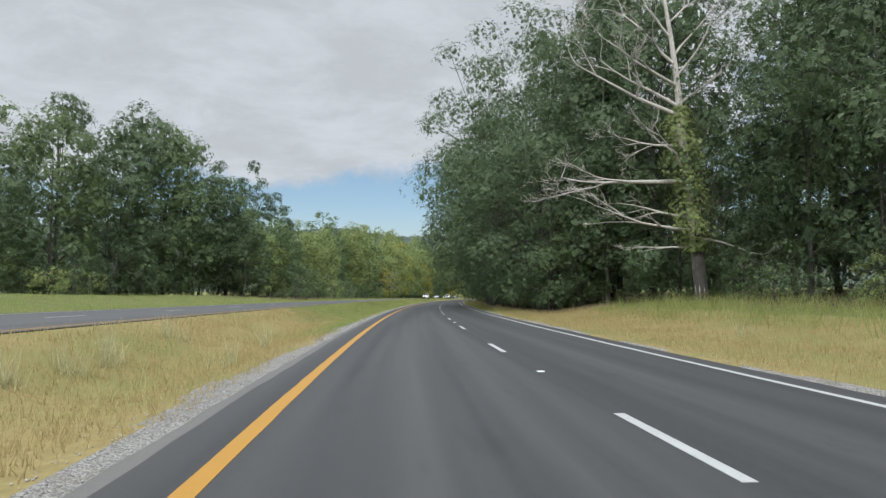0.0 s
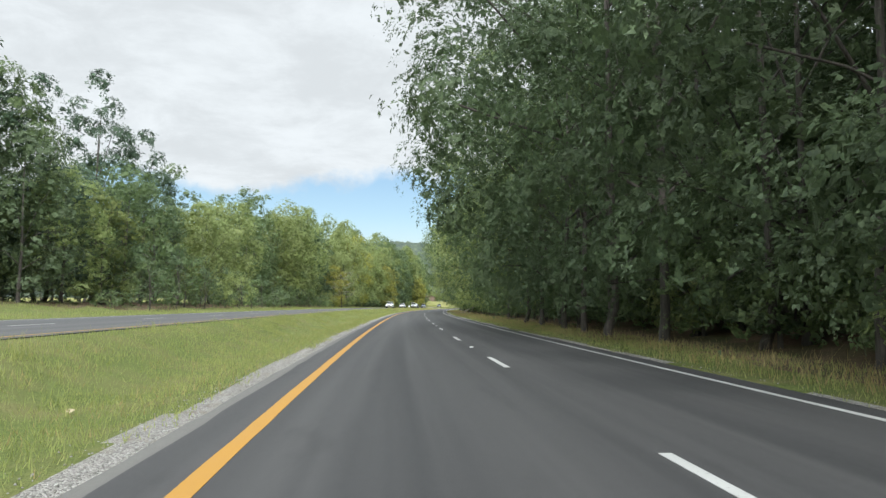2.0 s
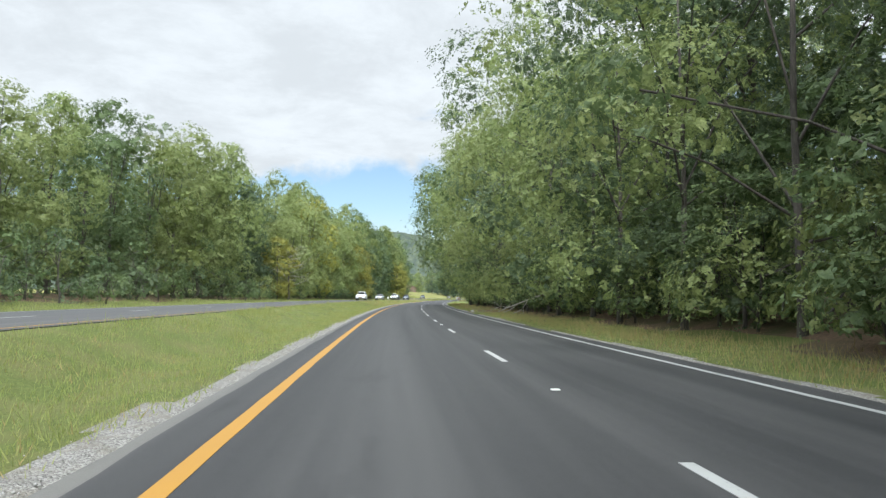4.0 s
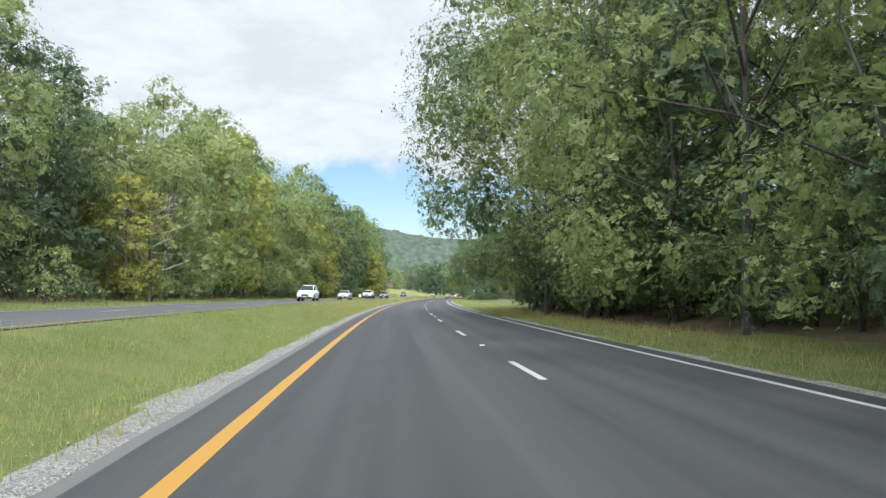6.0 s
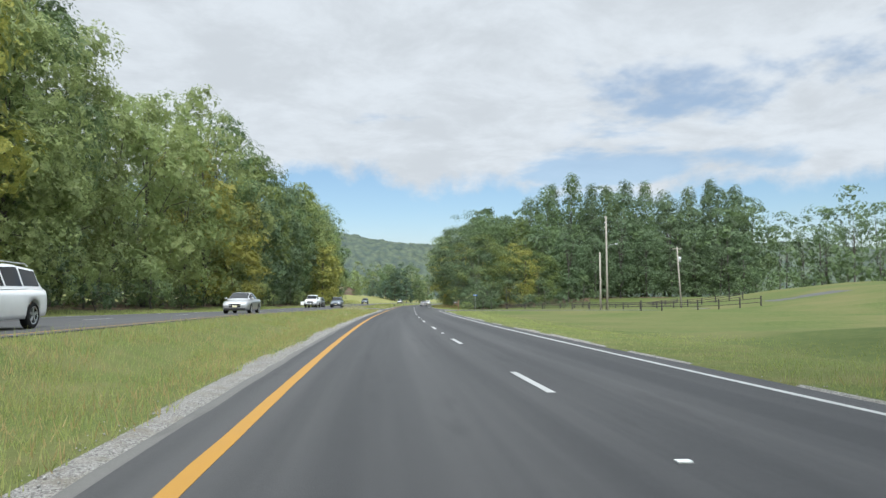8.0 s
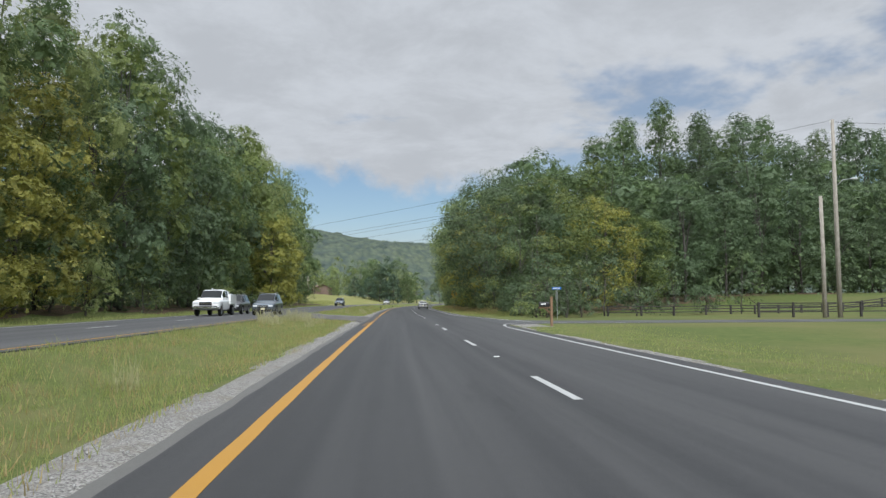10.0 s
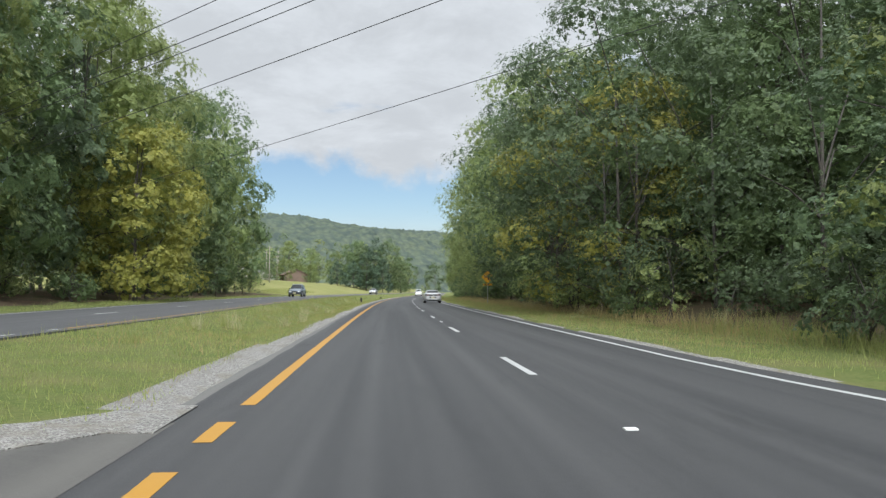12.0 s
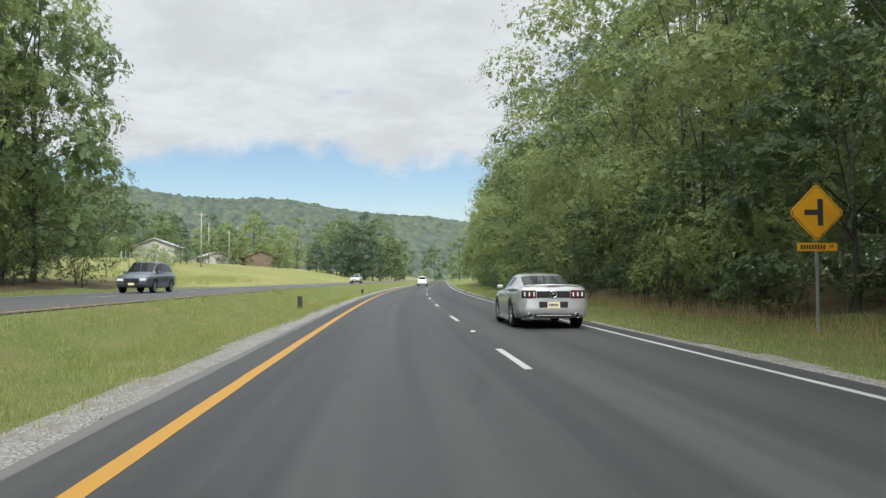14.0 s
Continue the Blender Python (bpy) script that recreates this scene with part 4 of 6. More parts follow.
# bushes along the wood's edges
for s0, s1, u0, u1, step in ((10, 52, 16.5, 19.5, 3.4), (60, 256, 8.6, 11.5, 2.3), (376, 398, 9.0, 11.5, 3.2), (398, 560, 8.5, 10.3, 3.3), (130, 500, -25.5, -22.8, 9.5), (36, 128, -41, -37, 4.2), (36, 128, -47, -43, 6.5), (128, 500, -27.5, -25.5, 8.5)):
    s = float(s0)
    while s < s1:
        plant(BUSH, s, pick.uniform(u0, u1) + (2.0 if 434 < s < 455 and u0 > 0 else 0.0), tone_by([("mid", 4), ("dark", 3), ("light", 2)]), scale=pick.uniform(1.0, 1.9) if (60 < s < 256 and u0 > 0) or u0 < -25 else pick.uniform(0.7, 1.25), group="bushes at the wood's edge", name="bush", label="leafy green bush at the foot of the trees", category="bush")
        s += step * pick.uniform(0.7, 1.3)
for k in range(6):
    u = 11.5 + 3.4 * k
    plant(BUSH, 373.5 + (u - 10) * 0.33 + pick.uniform(-0.8, 0.8), u, tone_by([("mid", 2), ("dark", 5)]), None, pick.uniform(0.9, 1.7), group="bushes at the wood's edge", name="bush", label="leafy green bush at the foot of the trees", category="bush")
for s, u, k in ((369.5, 10.6, 1.1), (371, 9.4, 0.9), (373, 8.9, 1.0), (371.5, 12.2, 1.3), (374.5, 10.2, 1.4)):
    plant(BUSH, s, u, "dark", 2, k, group="bushes at the wood's edge", name="bush", label="dark leafy bush at the street corner", category="bush")
for s, u, k in ((404, -21.8, 1.2), (378, 8.6, 0.6), (370.3, 8.4, 0.5)):
    plant(BUSH, s, u, "light", 0, k, group="bushes at the wood's edge", name="bush", label="pale green leafy bush beside the road", category="bush")


def thicket(name, regions, count, seed, label):
    """Shaded undergrowth that fills the wood behind its edge."""
    r = np.random.default_rng(seed)
    cs = []
    for s0, s1, u0, u1, h in regions:
        n = int(count * (s1 - s0) / sum(q[1] - q[0] for q in regions))
        ss, uu = r.uniform(s0, s1, n), r.uniform(u0, u1, n)
        x, y = xy(ss, uu)
        cs.append(np.stack([x, y, ground_z(ss, uu) + h * r.uniform(0, 1, n) ** 1.3], -1))
    c = np.concatenate(cs)
    v, f = leaves(r, c, np.tile([0.0, 0.0, 1.0], (len(c), 1)) + r.normal(0, 0.6, (len(c), 3)), 0.5, 0.7)
    ob = new(name, fast_mesh(name, v, f, 4, M_LEAF_MID))
    return tagged(ob, label, "undergrowth", kind="stuff")


thicket("undergrowth", [(56, 252, 13, 30, 6.0), (0, 56, 24, 36, 6.0), (396, 600, 13.5, 30, 6.0)], 34000, 4, "shaded leafy undergrowth inside the roadside wood")
thicket("undergrowth", [(126, 500, -42, -29, 6.0), (40, 126, -58, -45, 6.0)], 26000, 5, "shaded leafy undergrowth beyond the oncoming lanes")
thicket("undergrowth", [(36, 128, -56, -43, 3.5)], 9000, 7, "shaded leafy undergrowth at the foot of the far wood")
thicket("undergrowth", [(396, 424, 22, 80, 6.0)], 6000, 6, "shaded leafy undergrowth behind the field")

# wooded ridge on the skyline, its canopy lumpy
r = np.random.default_rng(3)
HX, HY = np.meshgrid(np.linspace(-1100, 1500, 420), np.linspace(0, 1, 64), indexing="ij")
HX = HX + r.uniform(-2.5, 2.5, HX.shape)
hill_y = 1350 + HY * 800 + r.uniform(-5, 5, HX.shape)
crest = np.interp(HX, [-1100, -500, -150, 150, 350, 480, 620, 900, 1500], [170, 190, 172, 150, 140, 128, 126, 140, 155])
profile = np.sin(np.clip(HY * 1.25, 0, 1) * math.pi / 2) ** 1.15
hill_z = crest * profile - 6 + r.uniform(-1, 1, HX.shape) ** 3 * 5 + 8 * np.sin(HX * 0.021 + 2 * np.sin(hill_y * 0.006)) * np.cos(hill_y * 0.013) * profile + 6 * np.sin(HX * 0.0063 + 1)
nv = HX.shape[1]
ai, aj = np.meshgrid(np.arange(HX.shape[0] - 1), np.arange(nv - 1), indexing="ij")
hf = np.stack([ai * nv + aj, (ai + 1) * nv + aj, (ai + 1) * nv + aj + 1, ai * nv + aj + 1], -1).reshape(-1, 4)


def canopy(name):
    """Wooded slope far off: round crowns in drifting greens, haze and gap shade painted in."""
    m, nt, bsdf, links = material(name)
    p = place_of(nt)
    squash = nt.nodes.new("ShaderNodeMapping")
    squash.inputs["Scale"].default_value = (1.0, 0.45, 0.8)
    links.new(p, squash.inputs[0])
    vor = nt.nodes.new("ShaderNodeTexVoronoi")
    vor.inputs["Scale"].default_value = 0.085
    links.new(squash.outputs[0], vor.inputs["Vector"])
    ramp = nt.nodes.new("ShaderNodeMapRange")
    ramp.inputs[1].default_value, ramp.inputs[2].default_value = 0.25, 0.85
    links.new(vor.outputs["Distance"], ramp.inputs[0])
    # greens shifted to grey-blue: distance haze put into the base colour
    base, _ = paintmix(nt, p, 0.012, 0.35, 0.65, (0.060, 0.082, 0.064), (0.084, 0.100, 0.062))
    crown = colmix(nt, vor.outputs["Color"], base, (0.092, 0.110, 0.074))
    # shade between the crowns mixed in as a darker colour at cell edges
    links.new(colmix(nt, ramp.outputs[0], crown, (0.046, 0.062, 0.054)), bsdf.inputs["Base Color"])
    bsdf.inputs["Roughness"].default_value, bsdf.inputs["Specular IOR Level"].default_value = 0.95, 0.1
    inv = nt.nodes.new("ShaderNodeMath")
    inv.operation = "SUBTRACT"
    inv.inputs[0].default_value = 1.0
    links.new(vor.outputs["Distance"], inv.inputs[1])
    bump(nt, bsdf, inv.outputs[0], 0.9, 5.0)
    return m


M_HILL = canopy("haze-tinted wooded slope")
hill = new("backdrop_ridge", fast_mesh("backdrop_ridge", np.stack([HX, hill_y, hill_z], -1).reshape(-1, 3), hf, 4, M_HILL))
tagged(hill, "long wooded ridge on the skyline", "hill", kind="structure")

# ---------------------------------------------------------------- vehicles
M_GLASS = plain("dark car glass", (0.008, 0.010, 0.011), 0.06, 0, 0.18, 0.0, 0.05)
M_BLACK = plain("black trim plastic", (0.012, 0.012, 0.013), 0.45, 0, 0.4)
M_TYRE = plain("tyre rubber", (0.018, 0.018, 0.018), 0.85, 0, 0.2)
M_RIM = plain("alloy rim", (0.50, 0.51, 0.52), 0.30, 0.85)
M_CHROME = plain("chrome", (0.75, 0.76, 0.77), 0.12, 1.0)
M_RED = plain("red lamp lens", (0.10, 0.008, 0.010), 0.12, 0, 0.6, 0.5)
M_LENS = plain("clear lamp lens", (0.62, 0.64, 0.66), 0.10, 0, 0.7, 0.5)
M_PLATE = plain("cream number plate", (0.62, 0.58, 0.38), 0.5)
M_INK = plain("dark lettering", (0.03, 0.03, 0.04), 0.6)


def carpaint(name, colour, metal=0.35):
    m, nt, bsdf, links = material(name)
    p = nt.nodes.new("ShaderNodeTexCoord").outputs["Object"]
    col, n = paintmix(nt, p, 2.0, 0.3, 0.7, colour, tuple(v * 0.9 for v in colour))
    links.new(col, bsdf.inputs["Base Color"])
    bsdf.inputs["Metallic"].default_value, bsdf.inputs["Roughness"].default_value = metal, 0.32
    bsdf.inputs["Coat Weight"].default_value, bsdf.inputs["Coat Roughness"].default_value = 0.7, 0.06
    return m


P_SILVER = carpaint("silver car paint", (0.36, 0.365, 0.37), 0.5)
P_WHITE = carpaint("white car paint", (0.75, 0.76, 0.76), 0.0)
P_BLACK = carpaint("black car paint", (0.015, 0.017, 0.02), 0.2)
P_GREY = carpaint("dark blue-grey car paint", (0.075, 0.095, 0.115), 0.4)

# lower body: y, half width, underside, shoulder, deck; cabin: y, half width and height below, half width and height above
KINDS = {
    "coupe": dict(
        lower=[(-2.39, 0.79, 0.36, 0.96, 1.005), (-2.30, 0.87, 0.30, 1.00, 1.05), (-1.75, 0.925, 0.25, 1.01, 1.06), (-1.2, 0.94, 0.22, 0.98, 1.02), (0.0, 0.92, 0.19, 0.94, 0.96), (1.0, 0.92, 0.19, 0.93, 0.98), (1.7, 0.92, 0.22, 0.88, 0.95), (2.2, 0.87, 0.24, 0.80, 0.86), (2.39, 0.74, 0.30, 0.70, 0.74)],
        cabin=[(-1.78, 0.74, 1.03, 0.63, 1.05), (-0.80, 0.85, 0.99, 0.57, 1.34), (-0.25, 0.86, 0.95, 0.58, 1.395), (0.30, 0.86, 0.94, 0.56, 1.375), (1.15, 0.80, 0.95, 0.62, 0.985)],
        axles=(-1.36, 1.36), radius=0.345, track=0.80),
    "suv": dict(
        lower=[(-2.30, 0.80, 0.42, 1.02, 1.04), (-2.20, 0.88, 0.34, 1.05, 1.07), (-1.2, 0.925, 0.28, 1.05, 1.07), (0.2, 0.92, 0.26, 1.02, 1.04), (1.1, 0.92, 0.27, 1.00, 1.05), (1.8, 0.90, 0.30, 0.94, 1.00), (2.20, 0.82, 0.32, 0.86, 0.92), (2.32, 0.70, 0.36, 0.74, 0.78)],
        cabin=[(-2.22, 0.78, 1.05, 0.62, 1.10), (-1.85, 0.84, 1.04, 0.62, 1.62), (-0.6, 0.86, 1.03, 0.64, 1.70), (0.25, 0.86, 1.02, 0.62, 1.66), (1.15, 0.80, 1.03, 0.66, 1.06)],
        axles=(-1.34, 1.36), radius=0.36, track=0.79),
    "sedan": dict(
        lower=[(-2.40, 0.78, 0.36, 0.88, 0.95), (-2.28, 0.86, 0.30, 0.95, 1.02), (-1.4, 0.90, 0.24, 0.95, 1.0), (0.0, 0.90, 0.2, 0.92, 0.95), (1.1, 0.90, 0.2, 0.90, 0.96), (1.8, 0.88, 0.24, 0.84, 0.90), (2.25, 0.82, 0.26, 0.76, 0.80), (2.40, 0.70, 0.32, 0.64, 0.68)],
        cabin=[(-1.75, 0.68, 1.0, 0.54, 1.02), (-0.95, 0.82, 0.96, 0.56, 1.38), (-0.2, 0.84, 0.93, 0.58, 1.45), (0.45, 0.84, 0.92, 0.57, 1.41), (1.35, 0.78, 0.94, 0.62, 0.97)],
        axles=(-1.36, 1.38), radius=0.33, track=0.78),
    "pickup": dict(
        lower=[(-0.75, 0.94, 0.48, 1.22, 1.24), (0.2, 0.98, 0.42, 1.22, 1.24), (1.3, 0.98, 0.42, 1.20, 1.26), (2.3, 0.98, 0.48, 1.16, 1.22), (2.85, 0.96, 0.5, 1.10, 1.16), (2.95, 0.86, 0.55, 1.0, 1.06)],
        cabin=[(-0.72, 0.88, 1.22, 0.70, 1.86), (-0.55, 0.90, 1.22, 0.72, 1.95), (0.2, 0.90, 1.21, 0.73, 1.97), (0.75, 0.90, 1.21, 0.72, 1.92), (1.45, 0.86, 1.22, 0.76, 1.27)],
        axles=(-1.95, 1.95), radius=0.40, track=0.84),
}


def column(table, y, j):
    return float(np.interp(y, [r[0] for r in table], [r[j] for r in table]))


def section(bm, ring_list):
    rows = [[bm.verts.new(p) for p in ring] for ring in ring_list]
    for a, b in zip(rows, rows[1:]):
        for k in range(len(a) - 1):
            bm.faces.new((a[k], b[k], b[k + 1], a[k + 1]))
    for row in (rows[0], rows[-1]):
        bm.faces.new(row)
    bmesh.ops.remove_doubles(bm, verts=bm.verts, dist=0.0005)


def lower_mesh(k, paint, name="body"):
    bm = bmesh.new()
    t, rad = k["lower"], k["radius"]
    ys = np.unique(np.concatenate([np.linspace(t[0][0], t[-1][0], 34)] + [np.linspace(a - rad - 0.1, a + rad + 0.1, 17) for a in k["axles"]]))
    rings = []
    for y in ys[(ys >= t[0][0]) & (ys <= t[-1][0])]:
        hw, zb, zsd, zd = (column(t, y, j) for j in (1, 2, 3, 4))
        for a in k["axles"]:
            q = (rad + 0.055) ** 2 - (y - a) ** 2
            if q > 0:
                zb = max(zb, rad + math.sqrt(q) - 0.01)
        zm = max(zb + 0.02, 0.62 * zsd)
        half = [(0, y, zd), (hw * 0.55, y, zd - 0.012), (hw * 0.86, y, zsd + 0.25 * (zd - zsd)), (hw * 0.945, y, zsd - 0.03), (hw * 0.985, y, max(zb + 0.03, zsd - 0.16)), (hw, y, zm), (hw * 0.985, y, max(zb + 0.01, min(zm, zb + 0.12))), (hw * 0.95, y, zb), (0, y, zb)]
        rings.append([(-x, yy, z) for x, yy, z in half] + [(x, yy, z) for x, yy, z in half[::-1][1:-1]] + [(-half[0][0], half[0][1], half[0][2])])
    section(bm, rings)
    return from_bm(name, bm, paint, True)


def cabin_half(row):
    y, hb, zb, ht, zt = row
    side = [(hb + (ht - hb) * f, y, zb + (zt - 0.04 - zb) * f) for f in (0, 0.25, 0.5, 0.75, 1.0)]
    return side + [(ht * 0.8, y, zt - 0.012), (ht * 0.4, y, zt - 0.002), (0, y, zt)]


def cabin_mesh(k, paint, name="roof"):
    bm = bmesh.new()
    t = k["cabin"]
    ys = np.unique(np.concatenate([np.linspace(a[0], b[0], 5) for a, b in zip(t, t[1:])]))
    rings = []
    for y in ys:
        half = cabin_half((y, *(column(t, y, j) for j in (1, 2, 3, 4))))
        rings.append([(-x, yy, z) for x, yy, z in half] + [(x, yy, z) for x, yy, z in half[::-1][1:]])
    section(bm, rings)
    return from_bm(name, bm, paint, True)


def side_glass(k, y0, y1, f0, f1, sign):
    bm = bmesh.new()
    t, rows = k["cabin"], []
    for y in np.linspace(y0, y1, 6):
        hb, zb, ht, zt = (column(t, y, j) for j in (1, 2, 3, 4))
        rows.append([bm.verts.new((sign * (hb + (ht - hb) * f + 0.008), y, zb + (zt - 0.04 - zb) * f)) for f in (f0, (f0 + f1) / 2, f1)])
    for a, b in zip(rows, rows[1:]):
        for j in range(2):
            bm.faces.new((a[j], b[j], b[j + 1], a[j + 1]))
    return from_bm("side_window", bm, M_GLASS, True)


def end_glass(k, a, b, lo, hi, name):
    """Glass on the sloping end of the cabin between two of its rows, from lo to hi of the slope."""
    bm = bmesh.new()
    t, rows = k["cabin"], []
    for f in np.linspace(lo, hi, 6):
        y = t[a][0] + (t[b][0] - t[a][0]) * f
        ht, zt = column(t, y, 3), column(t, y, 4)
        n = Vector((0, -(t[b][4] - t[a][4]), (t[b][0] - t[a][0]))).normalized() * 0.012 * (1 if t[b][0] > t[a][0] else -1)
        rows.append([bm.verts.new((ht * e * 1.02, y + n.y, zt - (0.012 if abs(e) > 0.7 else 0.0) - 0.028 * max(0, abs(e) - 0.8) / 0.2 + n.z)) for e in (-0.97, -0.8, -0.4, 0, 0.4, 0.8, 0.97)])
    for p, q in zip(rows, rows[1:]):
        for j in range(6):
            bm.faces.new((p[j], p[j + 1], q[j + 1], q[j]))
    return from_bm(name, bm, M_GLASS, True)


def lathe(name, profile, mat, steps=24):
    """Turned about the x axis: profile of (x, radius)."""
    bm = bmesh.new()
    rings = [[bm.verts.new((x, r * math.cos(2 * math.pi * i / steps), r * math.sin(2 * math.pi * i / steps))) for i in range(steps)] for x, r in profile]
    for a, b in zip(rings, rings[1:]):
        for i in range(steps):
            bm.faces.new((a[i], a[(i + 1) % steps], b[(i + 1) % steps], b[i]))
    bm.faces.new(rings[0])
    bm.faces.new(rings[-1])
    return from_bm(name, bm, mat, True)


def wheel_meshes(rad, width=0.23):
    w, k = width / 2, rad
    tyre = lathe("wheel", [(-w, k * 0.66), (-w, k * 0.9), (-w * 0.8, k * 0.98), (-w * 0.4, k), (w * 0.4, k), (w * 0.8, k * 0.98), (w, k * 0.9), (w, k * 0.66), (w * 0.55, k * 0.64), (-w * 0.55, k * 0.64)], M_TYRE, 28)
    bm = bmesh.new()
    for i in range(5):
        a = 2 * math.pi * i / 5
        b = bmesh.new()
        box_bm(b, -0.02, 0.02, -0.035, 0.035, 0.03, k * 0.64, 0.008)
        bmesh.ops.transform(b, matrix=Matrix.Translation((w * 0.75, 0, 0)) @ Matrix.Rotation(a, 4, "X"), verts=b.verts)
        tmp = bpy.data.meshes.new("tmp")
        b.to_mesh(tmp)
        b.free()
        bm.from_mesh(tmp)
        bpy.data.meshes.remove(tmp)
    for x, r0, r1 in ((w * 0.72, k * 0.58, k * 0.66), (w * 0.80, 0.0, 0.06)):
        ring = [[bm.verts.new((x + dx, r * math.cos(2 * math.pi * i / 24), r * math.sin(2 * math.pi * i / 24))) for i in range(24)] for r, dx in ((max(r0, 0.004), 0.02), (r1, 0.03))]
        for i in range(24):
            bm.faces.new((ring[0][i], ring[0][(i + 1) % 24], ring[1][(i + 1) % 24], ring[1][i]))
    rim = from_bm("rim", bm, M_RIM)
    return tyre, rim


WHEELS = {}


def add_wheels(ob, k):
    if k["radius"] not in WHEELS:
        WHEELS[k["radius"]] = wheel_meshes(k["radius"])
    tyre, rim = WHEELS[k["radius"]]
    well = lathe("hub", [(-0.10, 0.02), (-0.08, k["radius"] * 0.6), (-0.02, k["radius"] * 0.6), (0.0, 0.02)], M_BLACK, 16)
    for y in k["axles"]:
        for sgn in (-1, 1):
            m = pose(sgn * k["track"], y, k["radius"], 0, 0, 0 if sgn > 0 else 180)
            w = part("wheel", tyre, ob, "black tyre", m)
            part("rim", rim, w, "alloy five-spoke rim")
            part("hub", well, w, "dark hub and brake")


def bars(name, x0, x1, y, z0, z1, n, mat, gap=0.3, depth=0.004):
    """Upright bars standing in for lettering."""
    bm = bmesh.new()
    w = (x1 - x0) / n
    for i in range(n):
        box_bm(bm, x0 + i * w + w * gap / 2, x0 + (i + 1) * w - w * gap / 2, y - depth, y, z0, z1)
    return from_bm(name, bm, mat)


def base_car(kind, paint, m, label, category="car"):
    k = KINDS[kind]
    ob = thing("car" if category == "car" else "pickup_truck", m, label, category)
    part("body", lower_mesh(k, paint), ob)
    part("roof", cabin_mesh(k, paint), ob)
    t = k["cabin"]
    part("windscreen", end_glass(k, 4, 3, 0.10, 0.93, "windscreen"), ob, "dark glass")
    if kind != "pickup":
        part("rear_window", end_glass(k, 0, 1, 0.12, 0.92, "rear_window"), ob, "dark glass")
    spans = {"coupe": [(-0.12, 0.92, 0.16, 0.9), (-0.62, -0.22, 0.25, 0.86)], "suv": [(0.16, 0.85, 0.14, 0.9), (-0.78, 0.08, 0.14, 0.92), (-1.8, -0.88, 0.16, 0.9)], "sedan": [(0.22, 1.0, 0.14, 0.9), (-0.72, 0.14, 0.14, 0.9)], "pickup": [(0.22, 1.1, 0.12, 0.9), (-0.5, 0.14, 0.12, 0.9)]}[kind]
    for y0, y1, f0, f1 in spans:
        for sgn in (-1, 1):
            part("side_window", side_glass(k, y0, y1, f0, f1, sgn), ob, "dark glass")
    add_wheels(ob, k)
    for sgn in (-1, 1):
        bm = bmesh.new()
        y, z = t[-1][0] - 0.42, t[-1][2] + 0.07
        x = column(t, y, 1) - 0.01
        box_bm(bm, sgn * x, sgn * (x + 0.17), y - 0.06, y + 0.05, z - 0.045, z + 0.06, 0.025) if sgn > 0 else box_bm(bm, -(x + 0.17), -x, y - 0.06, y + 0.05, z - 0.045, z + 0.06, 0.025)
        part("mirror", from_bm("mirror", bm, paint, True), ob)
    return ob, k


def front_parts(ob, k, kind):
    f, hw, z = k["lower"][-1][0], k["lower"][-1][1], k["lower"][-1][3]
    high = {"suv": 0.12, "pickup": 0.2}.get(kind, 0.04)
    part("grille", box("grille", -hw * 0.52, hw * 0.52, f - 0.03, f + 0.03, z - 0.22, z + 0.01 + high * 0.1, M_BLACK, 0.012), ob, "black grille")
    part("bumper", box("bumper", -hw * 0.98, hw * 0.98, f - 0.10, f + 0.05, z - 0.42, z - 0.26, M_BLACK, 0.03), ob, "dark lower bumper")
    part("badge_bar", box("badge_bar", -hw * 0.5, hw * 0.5, f + 0.02, f + 0.045, z - 0.10, z - 0.06, M_CHROME, 0.006), ob, "chrome bar")
    for sgn in (-1, 1):
        a, b = sorted((sgn * hw * 0.60, sgn * hw * 1.06))
        part("headlight", box("headlight", a, b, f - 0.16, f + 0.015, z - 0.10, z + 0.02, M_LENS, 0.02), ob, "clear headlight")


def oncoming(kind, paint, s, u, label, dz=0.0):
    ob, k = base_car(kind, paint, at(s, u, float(z_opp(s)) + dz, 180), label)
    front_parts(ob, k, kind)
    part("plate", box("plate", -0.15, 0.15, k["lower"][-1][0] + 0.05, k["lower"][-1][0] + 0.06, 0.42, 0.54, M_PLATE, 0.003), ob, "pale number plate")
    if kind == "suv":
        for sgn in (-1, 1):
            part("roof_rail", tube("roof_rail", [(sgn * 0.58, -1.6, 1.66), (sgn * 0.60, -1.4, 1.72), (sgn * 0.60, 0.0, 1.735), (sgn * 0.58, 0.2, 1.68)], [0.016] * 4, M_RIM, 6), ob, "grey roof rail")
    return ob


# the silver coupe
coupe, ck = base_car("coupe", P_SILVER, at(454.7, 2.06), "silver two-door sports coupe with dark rear glass on the highway")
R = -2.39


def fascia(name, rows, mat, smooth=True):
    """A rear skin from rows of (z, half width, how far back), rounded at its corners."""
    bm = bmesh.new()
    grid = []
    for z, hw, back in rows:
        line = []
        for k in range(13):
            e = -1 + 2 * k / 12
            line.append(bm.verts.new((hw * math.sin(e * math.pi / 2 * 0.98), back + 0.30 * abs(e) ** 4.5, z)))
        grid.append(line)
    for p, q in zip(grid, grid[1:]):
        for k in range(12):
            bm.faces.new((p[k], p[k + 1], q[k + 1], q[k]))
    return from_bm(name, bm, mat, smooth)


